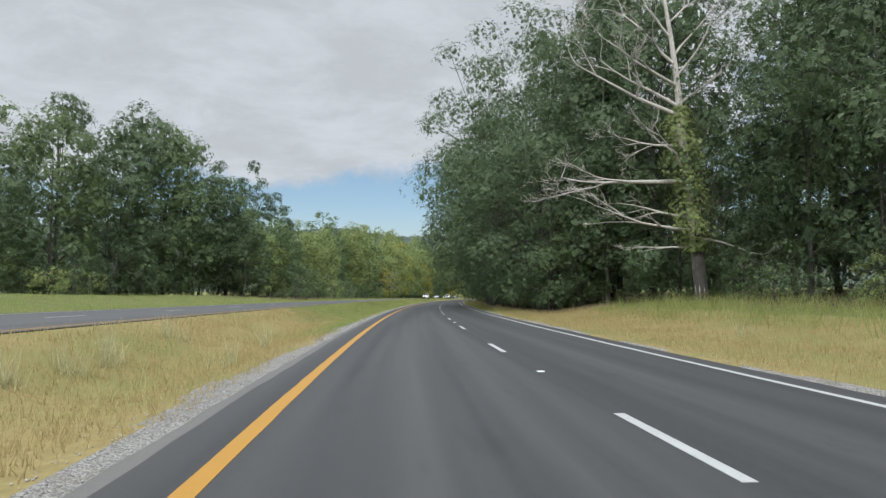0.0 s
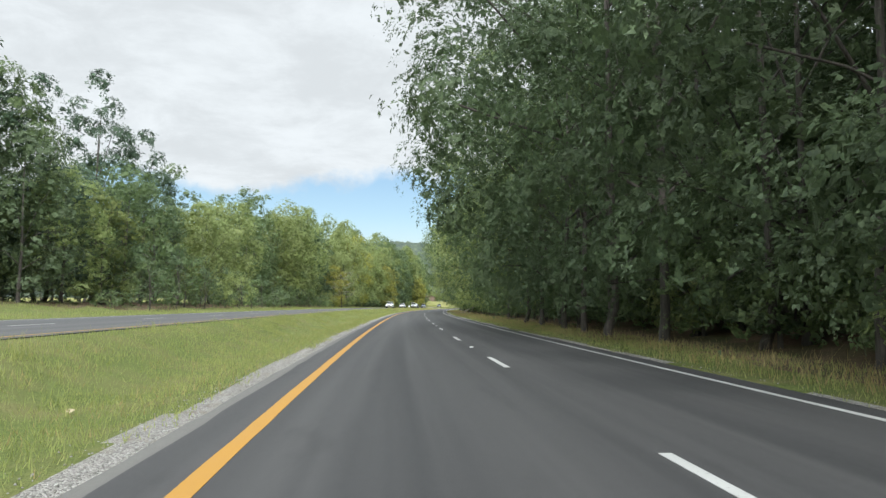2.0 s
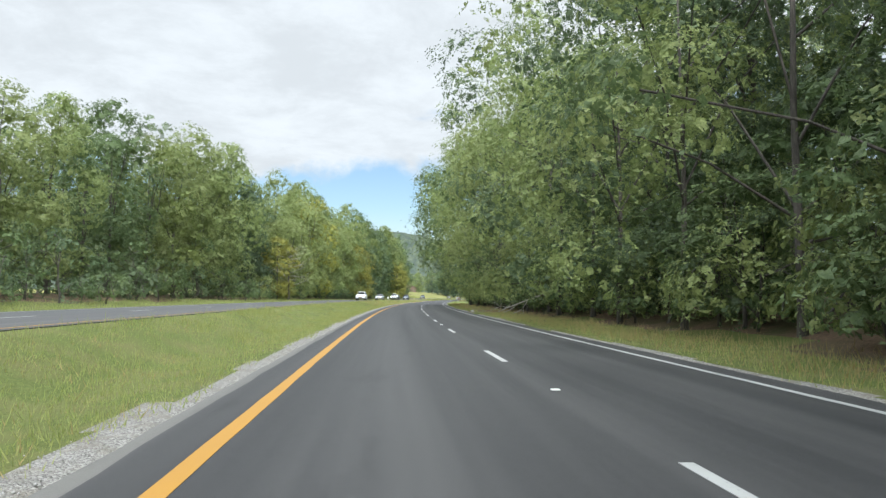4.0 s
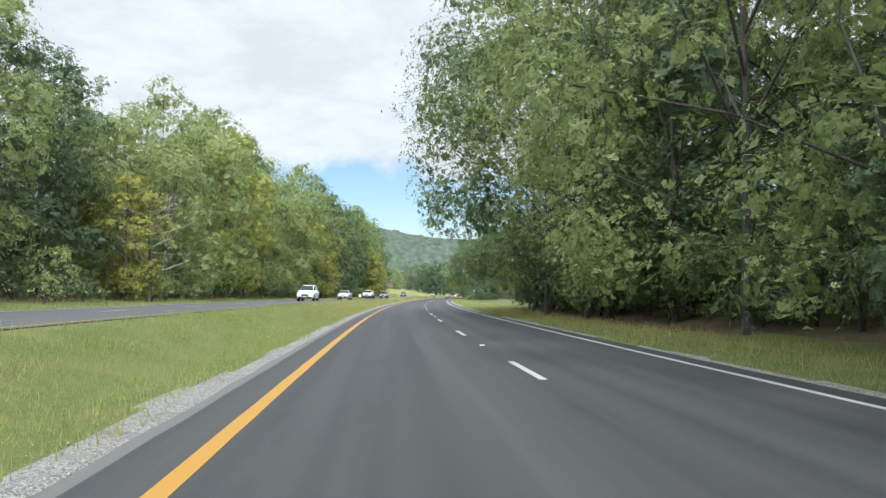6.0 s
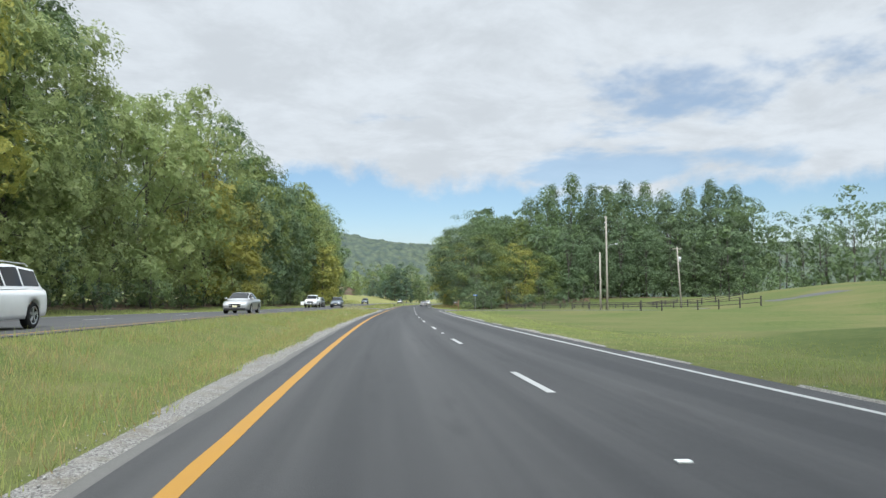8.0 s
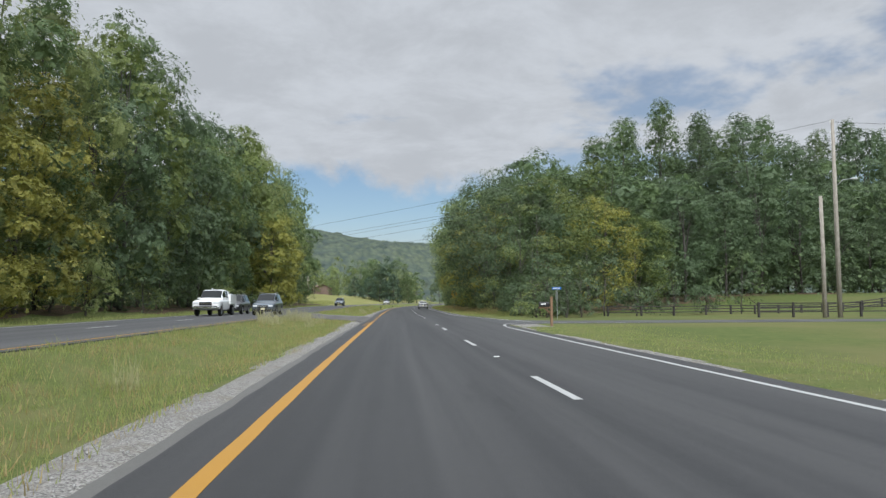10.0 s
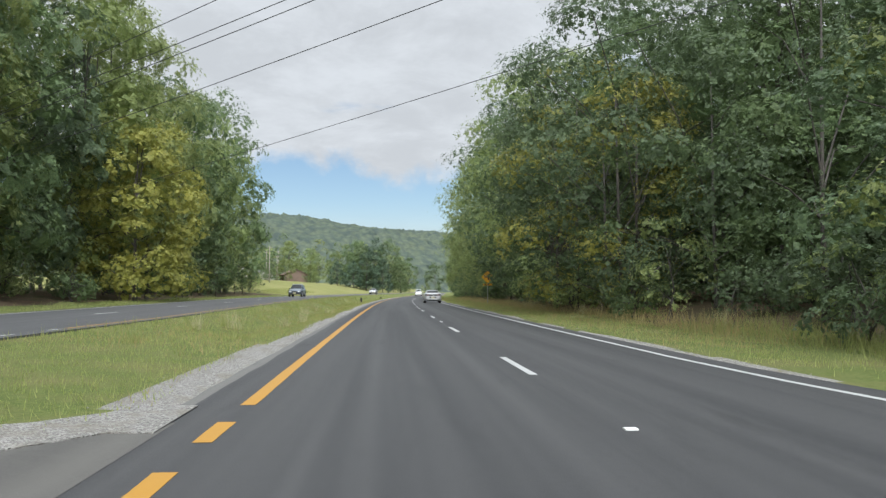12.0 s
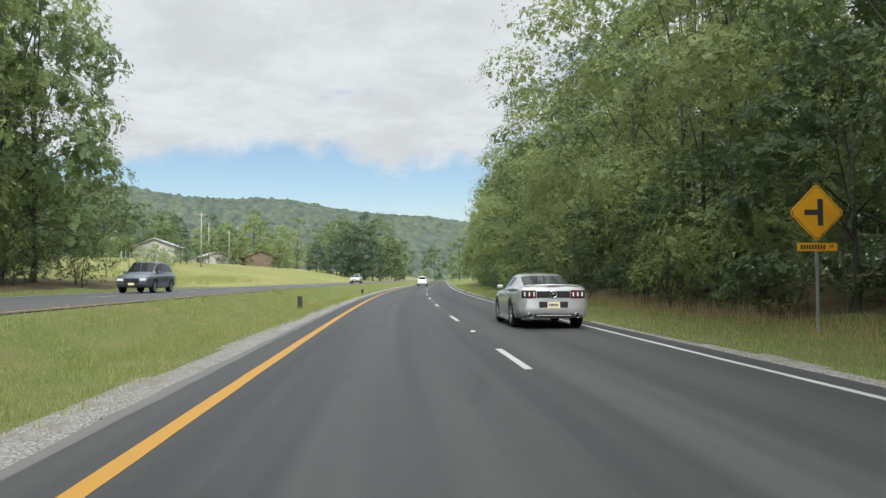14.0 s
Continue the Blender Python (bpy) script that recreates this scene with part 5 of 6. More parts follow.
part("rear_skin", fascia("rear_skin", [(0.29, 0.80, R + 0.06), (0.34, 0.86, R + 0.0), (0.40, 0.89, R - 0.035), (0.50, 0.90, R - 0.045), (0.56, 0.90, R - 0.03), (0.70, 0.90, R - 0.02), (0.75, 0.885, R - 0.012), (0.95, 0.865, R + 0.004), (1.01, 0.84, R + 0.02), (1.045, 0.80, R + 0.10)], P_SILVER), coupe)
part("tail_panel", box("tail_panel", -0.42, 0.42, R - 0.03, R + 0.05, 0.785, 0.945, M_BLACK, 0.012), coupe, "dark panel between the tail lights")
for sgn in (-1, 1):
    a, b = sorted((sgn * 0.43, sgn * 0.79))
    part("lamp_housing", box("lamp_housing", a, b, R - 0.022, R + 0.15, 0.765, 0.965, M_BLACK, 0.02), coupe, "smoked lamp surround")
    for j in range(3):
        x = sgn * (0.490 + 0.112 * j)
        y = R - 0.036 + (0.004 if j == 1 else 0.018 if j == 2 else 0.0)
        lamp = part("tail_light", box("tail_light", x - 0.042, x + 0.042, y, y + 0.06, 0.775, 0.955, M_RED, 0.016), coupe, "red tail light bar")
        part("reflector", box("reflector", x - 0.018, x + 0.018, y - 0.006, y + 0.01, 0.815, 0.915, M_LENS, 0.006), lamp, "pale inner lens")
emblem = part("emblem", lathe("emblem", [(-0.004, 0.068), (0.010, 0.072), (0.014, 0.084), (0.010, 0.096), (-0.004, 0.098)], M_CHROME, 28), coupe, "round chrome emblem ring", pose(0, R - 0.030, 0.865, 0, 0, -90))
part("emblem_face", lathe("emblem_face", [(-0.004, 0.01), (-0.002, 0.066), (0.006, 0.06), (0.007, 0.01)], M_BLACK, 24), coupe, "dark emblem centre", pose(0, R - 0.030, 0.865, 0, 0, -90))
part("emblem_mark", box("emblem_mark", -0.036, 0.036, R - 0.044, R - 0.036, 0.842, 0.888, M_CHROME, 0.008), coupe, "plain bright mark")
part("plate_recess", box("plate_recess", -0.36, 0.36, R - 0.036, R + 0.03, 0.515, 0.685, M_BLACK, 0.012), coupe, "black number plate recess")
plate = part("plate", box("plate", -0.155, 0.155, R - 0.046, R - 0.036, 0.522, 0.678, M_PLATE, 0.004), coupe, "cream number plate")
part("lettering", bars("lettering", -0.12, 0.12, R - 0.046, 0.568, 0.632, 7, M_INK), plate)
part("diffuser", box("diffuser", -0.47, 0.47, R - 0.055, R + 0.2, 0.27, 0.395, M_BLACK, 0.02), coupe, "black lower diffuser")
part("diffuser_trim", box("diffuser_trim", -0.44, 0.44, R - 0.064, R - 0.05, 0.335, 0.352, M_RIM, 0.004), coupe, "thin silver strip")
for sgn in (-1, 1):
    part("exhaust", lathe("exhaust", [(-0.14, 0.060), (0.08, 0.064), (0.085, 0.060), (0.08, 0.052), (-0.05, 0.050)], M_CHROME, 18), coupe, "round chrome exhaust tip", pose(sgn * 0.585, R + 0.02, 0.345, 0, 0, -90))
    part("exhaust_bore", lathe("exhaust_bore", [(0.0, 0.004), (0.0, 0.050), (0.02, 0.050), (0.02, 0.004)], M_BLACK, 16), coupe, "dark exhaust bore", pose(sgn * 0.585, R - 0.02, 0.345, 0, 0, -90))
    part("side_marker", box("side_marker", sgn * 0.905 - 0.008, sgn * 0.905 + 0.008, R + 0.36, R + 0.50, 0.60, 0.63, M_RED, 0.003), coupe, "small red side marker")
    part("sill", box("sill", sgn * 0.90 - 0.03, sgn * 0.90 + 0.03, -0.95, 0.95, 0.16, 0.24, P_SILVER, 0.015), coupe)
    part("door_handle", box("door_handle", sgn * 0.925 - 0.010, sgn * 0.925 + 0.010, -0.15, 0.03, 0.80, 0.83, P_SILVER, 0.005), coupe)
    part("hip", tube("hip", [(sgn * 0.80, R + 0.18, 0.97), (sgn * 0.87, -1.75, 0.985), (sgn * 0.88, -1.25, 0.965), (sgn * 0.86, -0.7, 0.93)], [0.03, 0.055, 0.055, 0.02], P_SILVER, 8), coupe)
bm = bmesh.new()
tube_bm(bm, [(-0.80, R + 0.24, 1.03), (-0.6, R + 0.13, 1.076), (0, R + 0.10, 1.09), (0.6, R + 0.13, 1.076), (0.80, R + 0.24, 1.03)], [0.014, 0.022, 0.024, 0.022, 0.014], 8)
part("spoiler", from_bm("spoiler", bm, P_SILVER, True), coupe)
part("brake_light", box("brake_light", -0.16, 0.16, R + 0.055, R + 0.09, 1.055, 1.07, M_RED, 0.003), coupe, "thin high brake light")

# the other traffic
oncoming("suv", P_WHITE, 270.5, -12.4, "white estate car driving in the oncoming lanes")
oncoming("sedan", P_SILVER, 304.0, -12.3, "silver saloon car driving in the oncoming lanes")
oncoming("suv", P_BLACK, 378.8, -15.9, "black estate car with headlights, oncoming lanes")
oncoming("suv", P_GREY, 373.6, -12.3, "dark grey estate car with roof rails, oncoming lanes")
oncoming("suv", P_GREY, 476.0, -15.6, "dark blue-grey estate car in the oncoming lanes")
oncoming("sedan", P_SILVER, 560.0, -12.3, "pale silver saloon far off in the oncoming lanes")
truck, tk = base_car("pickup", P_WHITE, at(371.5, -15.9, float(z_opp(371.5)), 180), "white service pickup truck with tool boxes in oncoming lanes", "truck")
front_parts(truck, tk, "pickup")
for sgn in (-1, 1):
    a, b = sorted((sgn * 0.55, sgn * 1.0))
    part("tool_box", box("tool_box", a, b, -2.9, -0.8, 0.85, 1.62, P_WHITE, 0.02), truck, "white side tool box")
    part("fender", box("fender", a, b, -2.9, -2.45, 0.55, 0.86, P_WHITE, 0.02), truck)
part("load_bed", box("load_bed", -0.56, 0.56, -2.9, -0.8, 0.72, 0.9, M_BLACK, 0.01), truck, "dark load bed")
part("crate", box("crate", -0.5, 0.5, -2.6, -1.6, 0.9, 1.85, P_WHITE, 0.03), truck, "white equipment box")
part("beacon", lathe("beacon", [(0, 0.05), (0.10, 0.045), (0.13, 0.01)], M_LENS, 12), truck, "small roof beacon", pose(0.2, 0.1, 1.97, 0, -90, 0))
part("bumper_bar", box("bumper_bar", -0.95, 0.95, 2.9, 3.02, 0.52, 0.68, M_CHROME, 0.03), truck, "chrome front bumper")
lead, lk = base_car("suv", P_WHITE, at(574.0, -1.75), "white estate car far ahead in the same lane")
for sgn in (-1, 1):
    part("tail_light", box("tail_light", sgn * 0.74 - 0.07, sgn * 0.74 + 0.07, -2.33, -2.2, 0.82, 1.08, M_RED, 0.02), lead, "red tail light")
part("plate", box("plate", -0.15, 0.15, -2.32, -2.3, 0.66, 0.8, M_PLATE, 0.004), lead, "pale number plate")

# ---------------------------------------------------------------- signs, poles, fences
M_SIGN = plain("yellow sign sheet", (0.74, 0.36, 0.02), 0.45, 0, 0.4)
M_SIGNBACK = plain("bare aluminium sign back", (0.38, 0.40, 0.40), 0.5, 0.3)
M_STEEL = plain("galvanised steel post", (0.32, 0.34, 0.34), 0.5, 0.5)
M_BLUE = plain("blue sign sheet", (0.03, 0.16, 0.55), 0.45)
M_PAPER = plain("white sign lettering", (0.75, 0.76, 0.76), 0.6)
M_WIRE = plain("dark cable", (0.02, 0.02, 0.02), 0.6)


def flat_plate(name, pts, y0, y1, mat):
    """A plate cut to an outline of (x, z), from y0 to y1."""
    bm = bmesh.new()
    a = [bm.verts.new((x, y0, z)) for x, z in pts]
    b = [bm.verts.new((x, y1, z)) for x, z in pts]
    bm.faces.new(a)
    bm.faces.new(b[::-1])
    for i in range(len(pts)):
        j = (i + 1) % len(pts)
        bm.faces.new((a[i], b[i], b[j], a[j]))
    return from_bm(name, bm, mat)


def diamond(r, cut=0.06):
    out = []
    for a in range(4):
        c, d = math.pi / 2 * a, math.pi / 2 * (a + 1)
        p, q = Vector((math.cos(c), math.sin(c))) * r, Vector((math.cos(d), math.sin(d))) * r
        out += [p.lerp(q, cut), p.lerp(q, 1 - cut)]
    return [(v.x, v.y) for v in out]


ms_, mu_ = 450.2, 7.62
warn = thing("road_sign", at(ms_, mu_, gz(ms_, mu_), -3), "yellow diamond junction warning sign on a steel post", "road sign")
part("post", box("post", -0.035, 0.035, 0.0, 0.03, -0.3, 3.2, M_STEEL, 0.006), warn, "galvanised steel post")
face = part("sign_face", flat_plate("sign_face", diamond(0.66), -0.012, -0.004, M_SIGN), warn, "yellow diamond plate", pose(0, 0, 2.72))
part("border", flat_plate("border", diamond(0.62), -0.0145, -0.0125, M_INK), face, "thin black border")
part("panel", flat_plate("panel", diamond(0.60), -0.017, -0.015, M_SIGN), face)
part("symbol_bar", box("symbol_bar", 0.02, 0.15, -0.022, -0.018, -0.29, 0.31, M_INK, 0.0), face, "black upright bar")
part("symbol_arm", box("symbol_arm", -0.30, 0.018, -0.022, -0.018, -0.05, 0.07, M_INK, 0.0), face, "black side bar")
plaque = part("name_plate", box("name_plate", -0.48, 0.48, -0.012, -0.004, 1.86, 2.04, M_SIGN, 0.004), warn, "small yellow name plate")
part("lettering", bars("lettering", -0.41, 0.20, -0.012, 1.90, 2.00, 9, M_INK, 0.35), plaque)
part("lettering", bars("lettering", 0.28, 0.40, -0.012, 1.95, 1.99, 2, M_INK, 0.35), plaque)

ss_, su_ = 366.4, 9.2
stop = thing("stop_sign", at(ss_, su_, gz(ss_, su_), 90), "octagonal stop sign with a blue street name plate", "road sign")
part("post", box("post", -0.03, 0.03, 0.0, 0.03, -0.3, 2.2, M_STEEL, 0.006), stop, "galvanised steel post")
octagon = [(0.44 * math.cos(math.pi / 8 + k * math.pi / 4), 1.60 + 0.44 * math.sin(math.pi / 8 + k * math.pi / 4)) for k in range(8)]
part("sign_back", flat_plate("sign_back", octagon, -0.012, -0.002, M_SIGNBACK), stop, "bare grey back of the octagon")
blade = part("name_blade", box("name_blade", -0.36, 0.36, -0.006, 0.006, 2.10, 2.27, M_BLUE, 0.003), stop, "blue street name plate", pose(0, 0, 0, 0, 0, 52))
part("lettering", bars("lettering", -0.29, 0.25, -0.006, 2.14, 2.23, 6, M_PAPER, 0.35), blade)

mbx = thing("mailbox", at(351.3, 5.7, gz(351.3, 5.7)), "black mailbox on a brown wooden post by the street", "mailbox")
part("post", box("post", -0.06, 0.06, -0.06, 0.06, -0.3, 1.5, M_POST, 0.01), mbx, "brown wooden post")
part("arm", box("arm", -0.65, 0.0, -0.04, 0.04, 0.90, 0.98, M_POST, 0.008), mbx, "brown wooden arm")
part("brace", tube("brace", [(-0.34, 0, 0.92), (-0.02, 0, 0.6)], [0.035, 0.035], M_POST, 6, False), mbx)
bm = bmesh.new()
prof = [(-0.10, 0.99), (0.10, 0.99)] + [(0.10 * math.cos(a), 1.13 + 0.10 * math.sin(a)) for a in np.linspace(0, math.pi, 10)]
va = [bm.verts.new((-0.64, y, z)) for y, z in prof]
vb = [bm.verts.new((-0.12, y, z)) for y, z in prof]
bm.faces.new(va)
bm.faces.new(vb[::-1])
for i in range(len(prof)):
    j = (i + 1) % len(prof)
    bm.faces.new((va[i], vb[i], vb[j], va[j]))
part("box", from_bm("box", bm, M_BLACK), mbx, "black arched metal box")
part("lettering", box("lettering", -0.56, -0.30, -0.112, -0.108, 1.10, 1.15, M_PAPER, 0.0), mbx, "pale bar of lettering")

pole = thing("utility_pole", at(364.5, 28.9, gz(364.5, 28.9)), "tall weathered wooden utility pole with street lamp arm", "utility pole")
part("shaft", tube("shaft", [(0, 0, -0.5), (0, 0, 7), (0, 0, 14.1)], [0.17, 0.145, 0.11], M_POLEWOOD, 12), pole)
part("lamp_arm", tube("lamp_arm", [(0.1, 0, 9.3), (0.6, 0, 9.75), (1.3, 0, 9.85)], [0.03, 0.03, 0.025], M_STEEL, 8), pole, "curved steel lamp arm")
part("lamp_head", lathe("lamp_head", [(-0.28, 0.02), (-0.2, 0.08), (0.1, 0.11), (0.2, 0.06), (0.22, 0.01)], M_SIGNBACK, 14), pole, "grey street lamp head", pose(1.5, 0, 9.84))
for k in range(3):
    part("insulator", lathe("insulator", [(-0.09, 0.01), (-0.08, 0.05), (0.0, 0.03), (0.05, 0.055), (0.09, 0.01)], M_PAPER, 10), pole, "pale insulator", pose(-0.18, 0, 13.9 - 0.75 * k, 0, 90, 0))
stub = thing("pole_stub", at(364.7, 27.9, gz(364.7, 27.9)), "cut-off wooden pole standing beside the utility pole", "utility pole")
part("shaft", tube("shaft", [(0, 0, -0.5), (0.05, 0, 4.5), (0.02, 0, 8.6)], [0.16, 0.14, 0.12], M_POLEWOOD, 12), stub)
far_pole = thing("utility_pole", at(364.0, 39.5, gz(364, 39.5)), "wooden utility pole with grey transformer on the slope", "utility pole")
part("shaft", tube("shaft", [(0.5, 0, -0.4), (0.2, 0, 5), (0, 0, 9.2)], [0.14, 0.12, 0.10], M_POLEWOOD, 10), far_pole)
part("transformer", lathe("transformer", [(-0.4, 0.02), (-0.38, 0.22), (0.38, 0.22), (0.42, 0.12), (0.44, 0.02)], M_SIGNBACK, 16), far_pole, "grey transformer can", pose(0.36, 0, 7.3, 0, -90, 0))
part("crossarm", box("crossarm", -0.7, 0.7, -0.05, 0.05, 8.85, 8.97, M_POLEWOOD, 0.008), far_pole)


def cable(a, b, sag, rad=0.012):
    pts = []
    for k in range(25):
        f = k / 24
        p = Vector(a).lerp(Vector(b), f)
        p.z -= sag * 4 * f * (1 - f)
        pts.append(tuple(p))
    return tube("cable", pts, [rad] * 25, M_WIRE, 4)


def spot(s, u, z):
    x, y = xy(s, u)
    return (float(x), float(y), z)


for z0, s1, u1, z1, sag in ((14.0, 414, -30, 8.4, 0.4), (12.5, 412, -30, 7.0, 0.4), (12.3, 412, -30, 6.6, 0.4), (11.6, 416, -30, 6.4, 0.4), (10.2, 430, -30, 6.6, 0.4)):
    tagged(new("cable", cable(spot(364.5, 28.7, z0), spot(s1, u1, z1), sag)), "thin dark overhead cable spanning the highway", "cable", "overhead cables")
for z0, z1 in ((13.9, 11.0), (13.1, 10.5)):
    tagged(new("cable", cable(spot(364.5, 29.1, z0), spot(372, 95, z1 + 6), 0.8)), "thin dark overhead cable above the field", "cable", "overhead cables")
tagged(new("cable", cable(spot(364.2, 29.1, 9.0), spot(364.0, 39.5, gz(364, 39.5) + 8.8), 0.2)), "thin dark overhead cable between two poles", "cable", "overhead cables")


def fence(pts, height, rails, label, gap=2.4):
    """A post and rail fence through plan points (s, u)."""
    ob = thing("fence", Matrix(), label, "fence")
    post = box("post", -0.07, 0.07, -0.07, 0.07, -0.4, height, M_FENCE, 0.01)
    places = []
    for (s0, u0), (s1, u1) in zip(pts, pts[1:]):
        n = max(1, int(math.hypot(s1 - s0, u1 - u0) / gap))
        places += [(s0 + (s1 - s0) * k / n, u0 + (u1 - u0) * k / n) for k in range(n)]
    places.append(pts[-1])
    tops = [Vector(spot(s, u, gz(s, u))) for s, u in places]
    for p in tops:
        part("post", post, ob, "", pose(p.x, p.y, p.z, 0, 0, pick.uniform(-6, 6)))
    for p, q in zip(tops, tops[1:]):
        for z in rails:
            bm = bmesh.new()
            tube_bm(bm, [tuple(p + Vector((0, 0, z))), tuple(q + Vector((0, 0, z)))], [0.055, 0.055], 4)
            part("rail", from_bm("rail", bm, M_FENCE), ob)
    return ob


fence([(374, 15), (376, 24), (379, 34), (383, 46)], 0.85, (0.30, 0.55, 0.78), "black post and rail fence along the wood")
fence([(348, 29.0), (347.4, 31.5), (347, 36), (346.5, 44)], 1.35, (0.55, 1.05), "black-stained heavy fence with square posts")
fence([(366.5, 24), (367, 32), (367.5, 40), (370, 52)], 1.1, (0.40, 0.75, 1.02), "weathered rail fence beside the side street")

# ---------------------------------------------------------------- dead tree
def bare_tree(seed, height, trunk, limbs=None, lean=0.0, deep=3):
    """Bare bleached limbs, forking again and again; limbs of (height, direction, length, rise), or spread by chance."""
    r = random.Random(seed)
    spine = [(0.1 * math.sin(z * 0.5) - lean * z / height, 0.12 * math.sin(z * 0.37 + 1), z) for z in np.linspace(-0.5, height, 12)]
    trunk_bm = bmesh.new()
    tube_bm(trunk_bm, spine, [trunk * (1.25 - 1.0 * k / 11) for k in range(12)], 9)

    def grow(bm, p, d, length, rad, depth):
        pts, q = [p], Vector(p)
        dd = Vector(d)
        for k in range(5):
            dd = (dd + Vector((r.uniform(-0.26, 0.26), r.uniform(-0.26, 0.26), r.uniform(-0.16, 0.22)))).normalized()
            q = q + dd * length / 5
            pts.append(tuple(q))
            if depth < deep and r.random() < (0.8 if depth < 2 else 0.62) and (k > 0 or depth > 1):
                side = (dd + Vector((r.uniform(-1, 1), r.uniform(-1, 1), r.uniform(-0.5, 0.6)))).normalized()
                grow(bm, tuple(q), side, length * r.uniform(0.32, 0.58), rad * (1 - k / 6) * 0.6, depth + 1)
        tube_bm(bm, pts, [max(0.010, rad * (1 - 0.82 * k / 5)) for k in range(6)], 6 if depth < 2 else 3, False)

    if limbs is None:
        limbs = [(3.4 + (height - 3.4) * (k / 20) ** 0.9, r.uniform(0, 360), r.uniform(3.2, 6.0) * (0.9 - 0.4 * k / 20), r.uniform(-0.1, 0.35)) for k in range(21)]
    out = []
    for z, deg, length, rise in limbs:
        a = math.radians(deg)
        x, y = (float(np.interp(z, [c[2] for c in spine], [c[j] for c in spine])) for j in (0, 1))
        limb = bmesh.new()
        grow(limb, (x, y, z), (math.cos(a), math.sin(a), rise), length, min(trunk * 0.5, 0.02 + length * 0.017), 0)
        out.append(from_bm("limb", limb, M_DEAD, True))
    return from_bm("trunk", trunk_bm, M_DEAD, True), out


DEAD_LIMBS = [(3.9, 185, 4.0, -0.15), (4.3, 350, 4.2, -0.1), (4.8, 200, 6.2, 0.05), (5.6, 170, 5.2, 0.1), (8.0, 178, 8.6, 0.06), (8.6, 215, 5.0, 0.3), (10.2, 170, 4.5, 0.1), (12.2, 182, 7.6, 0.22), (12.8, 160, 6.0, 0.5), (13.0, 20, 5.5, 0.6), (14.2, 195, 6.2, 0.45), (14.8, 340, 5.2, 0.7), (15.6, 175, 5.5, 0.8), (16.2, 30, 4.6, 0.9), (17.4, 190, 4.2, 1.0), (18.4, 0, 3.8, 1.0), (19.5, 90, 3.2, 1.3)]
dt, dl = bare_tree(8, 21.5, 0.36, DEAD_LIMBS, 2.2, 4)
dead = thing("dead_tree", at(48.5, 16.4, gz(48.5, 16.4) - 0.1), "bleached dead tree with ivy climbing its trunk", "tree")
part("trunk", dt, dead, "bleached grey trunk")
part("bark", tube("bark", [(0.02, 0.1, -0.4), (-0.05, 0.12, 1.0), (-0.3, 0.02, 4.0), (-0.52, -0.02, 7.0)], [0.52, 0.44, 0.37, 0.30], M_BARK, 10), dead, "brown bark left on the lower trunk")
for limb_me in dl:
    part("limb", limb_me, dead, "bleached bare limb with fine twigs")
r = np.random.default_rng(12)
n = 3600
th, zz = r.uniform(0, 2 * math.pi, n), r.uniform(3.4, 12.8, n)
rr = 0.3 + r.uniform(0.2, 1.0, n) * np.interp(zz, [3.4, 5, 7, 9.5, 11.5, 12.8], [0.5, 1.3, 1.0, 1.25, 0.9, 0.2]) * (1 + 0.35 * np.sin(zz * 2.3 + 2 * th))
ivy_c = np.stack([rr * np.cos(th) - 0.1 * zz, rr * np.sin(th), zz], -1)
v, f = leaves(r, ivy_c, np.stack([np.cos(th), np.sin(th), np.full(n, 0.5)], -1), 0.26, 0.8)
part("ivy", fast_mesh("ivy", v, f, 4, M_LEAF_LIGHT), dead, "green climbing ivy leaves")
dt2, dl2 = bare_tree(21, 11, 0.18)
for s, u, k in ((252, -22.6, 0.75),):
    snag = thing("dead_tree", at(s, u, gz(s, u) - 0.1, 40 * k) @ Matrix.Diagonal((k, k, k, 1)), "bare grey dead tree among leafy trees", "tree")
    part("trunk", with_leaf(dt2, M_BARK), snag)
    for limb_me in dl2:
        part("limb", limb_me, snag)
bm = bmesh.new()
tube_bm(bm, [(-0.5, 0.4, 0.04), (-0.12, 0.28, 0.27), (0.25, 0.1, 0.48), (0.6, -0.08, 0.60), (0.95, -0.3, 0.74), (1.8, -0.8, 1.1), (2.9, -1.4, 1.5), (3.8, -1.8, 2.0)], [0.012, 0.024, 0.034, 0.04, 0.047, 0.056, 0.062, 0.05], 8)
tube_bm(bm, [(0.95, -0.3, 0.72), (0.75, -0.35, 0.5), (0.3, -0.3, 0.25), (-0.2, -0.2, 0.02)], [0.028, 0.026, 0.020, 0.011], 7)
tube_bm(bm, [(1.75, -0.75, 1.05), (1.5, -0.85, 0.68), (1.15, -0.9, 0.3), (0.5, -0.85, 0.02)], [0.033, 0.03, 0.025, 0.014], 7)
tube_bm(bm, [(0.25, 0.1, 0.48), (-0.05, 0.2, 0.56), (-0.25, 0.35, 0.58), (-0.55, 0.5, 0.80), (-0.75, 0.55, 0.90), (-0.86, 0.52, 0.82)], [0.02, 0.019, 0.017, 0.013, 0.010, 0.005], 6)
tube_bm(bm, [(-0.25, 0.35, 0.58), (-0.5, 0.4, 0.44), (-0.75, 0.45, 0.45), (-1.0, 0.5, 0.22)], [0.018, 0.016, 0.013, 0.007], 6)
tube_bm(bm, [(-0.45, 0.4, 0.46), (-0.65, 0.4, 0.34), (-0.8, 0.3, 0.2)], [0.014, 0.012, 0.006], 6)
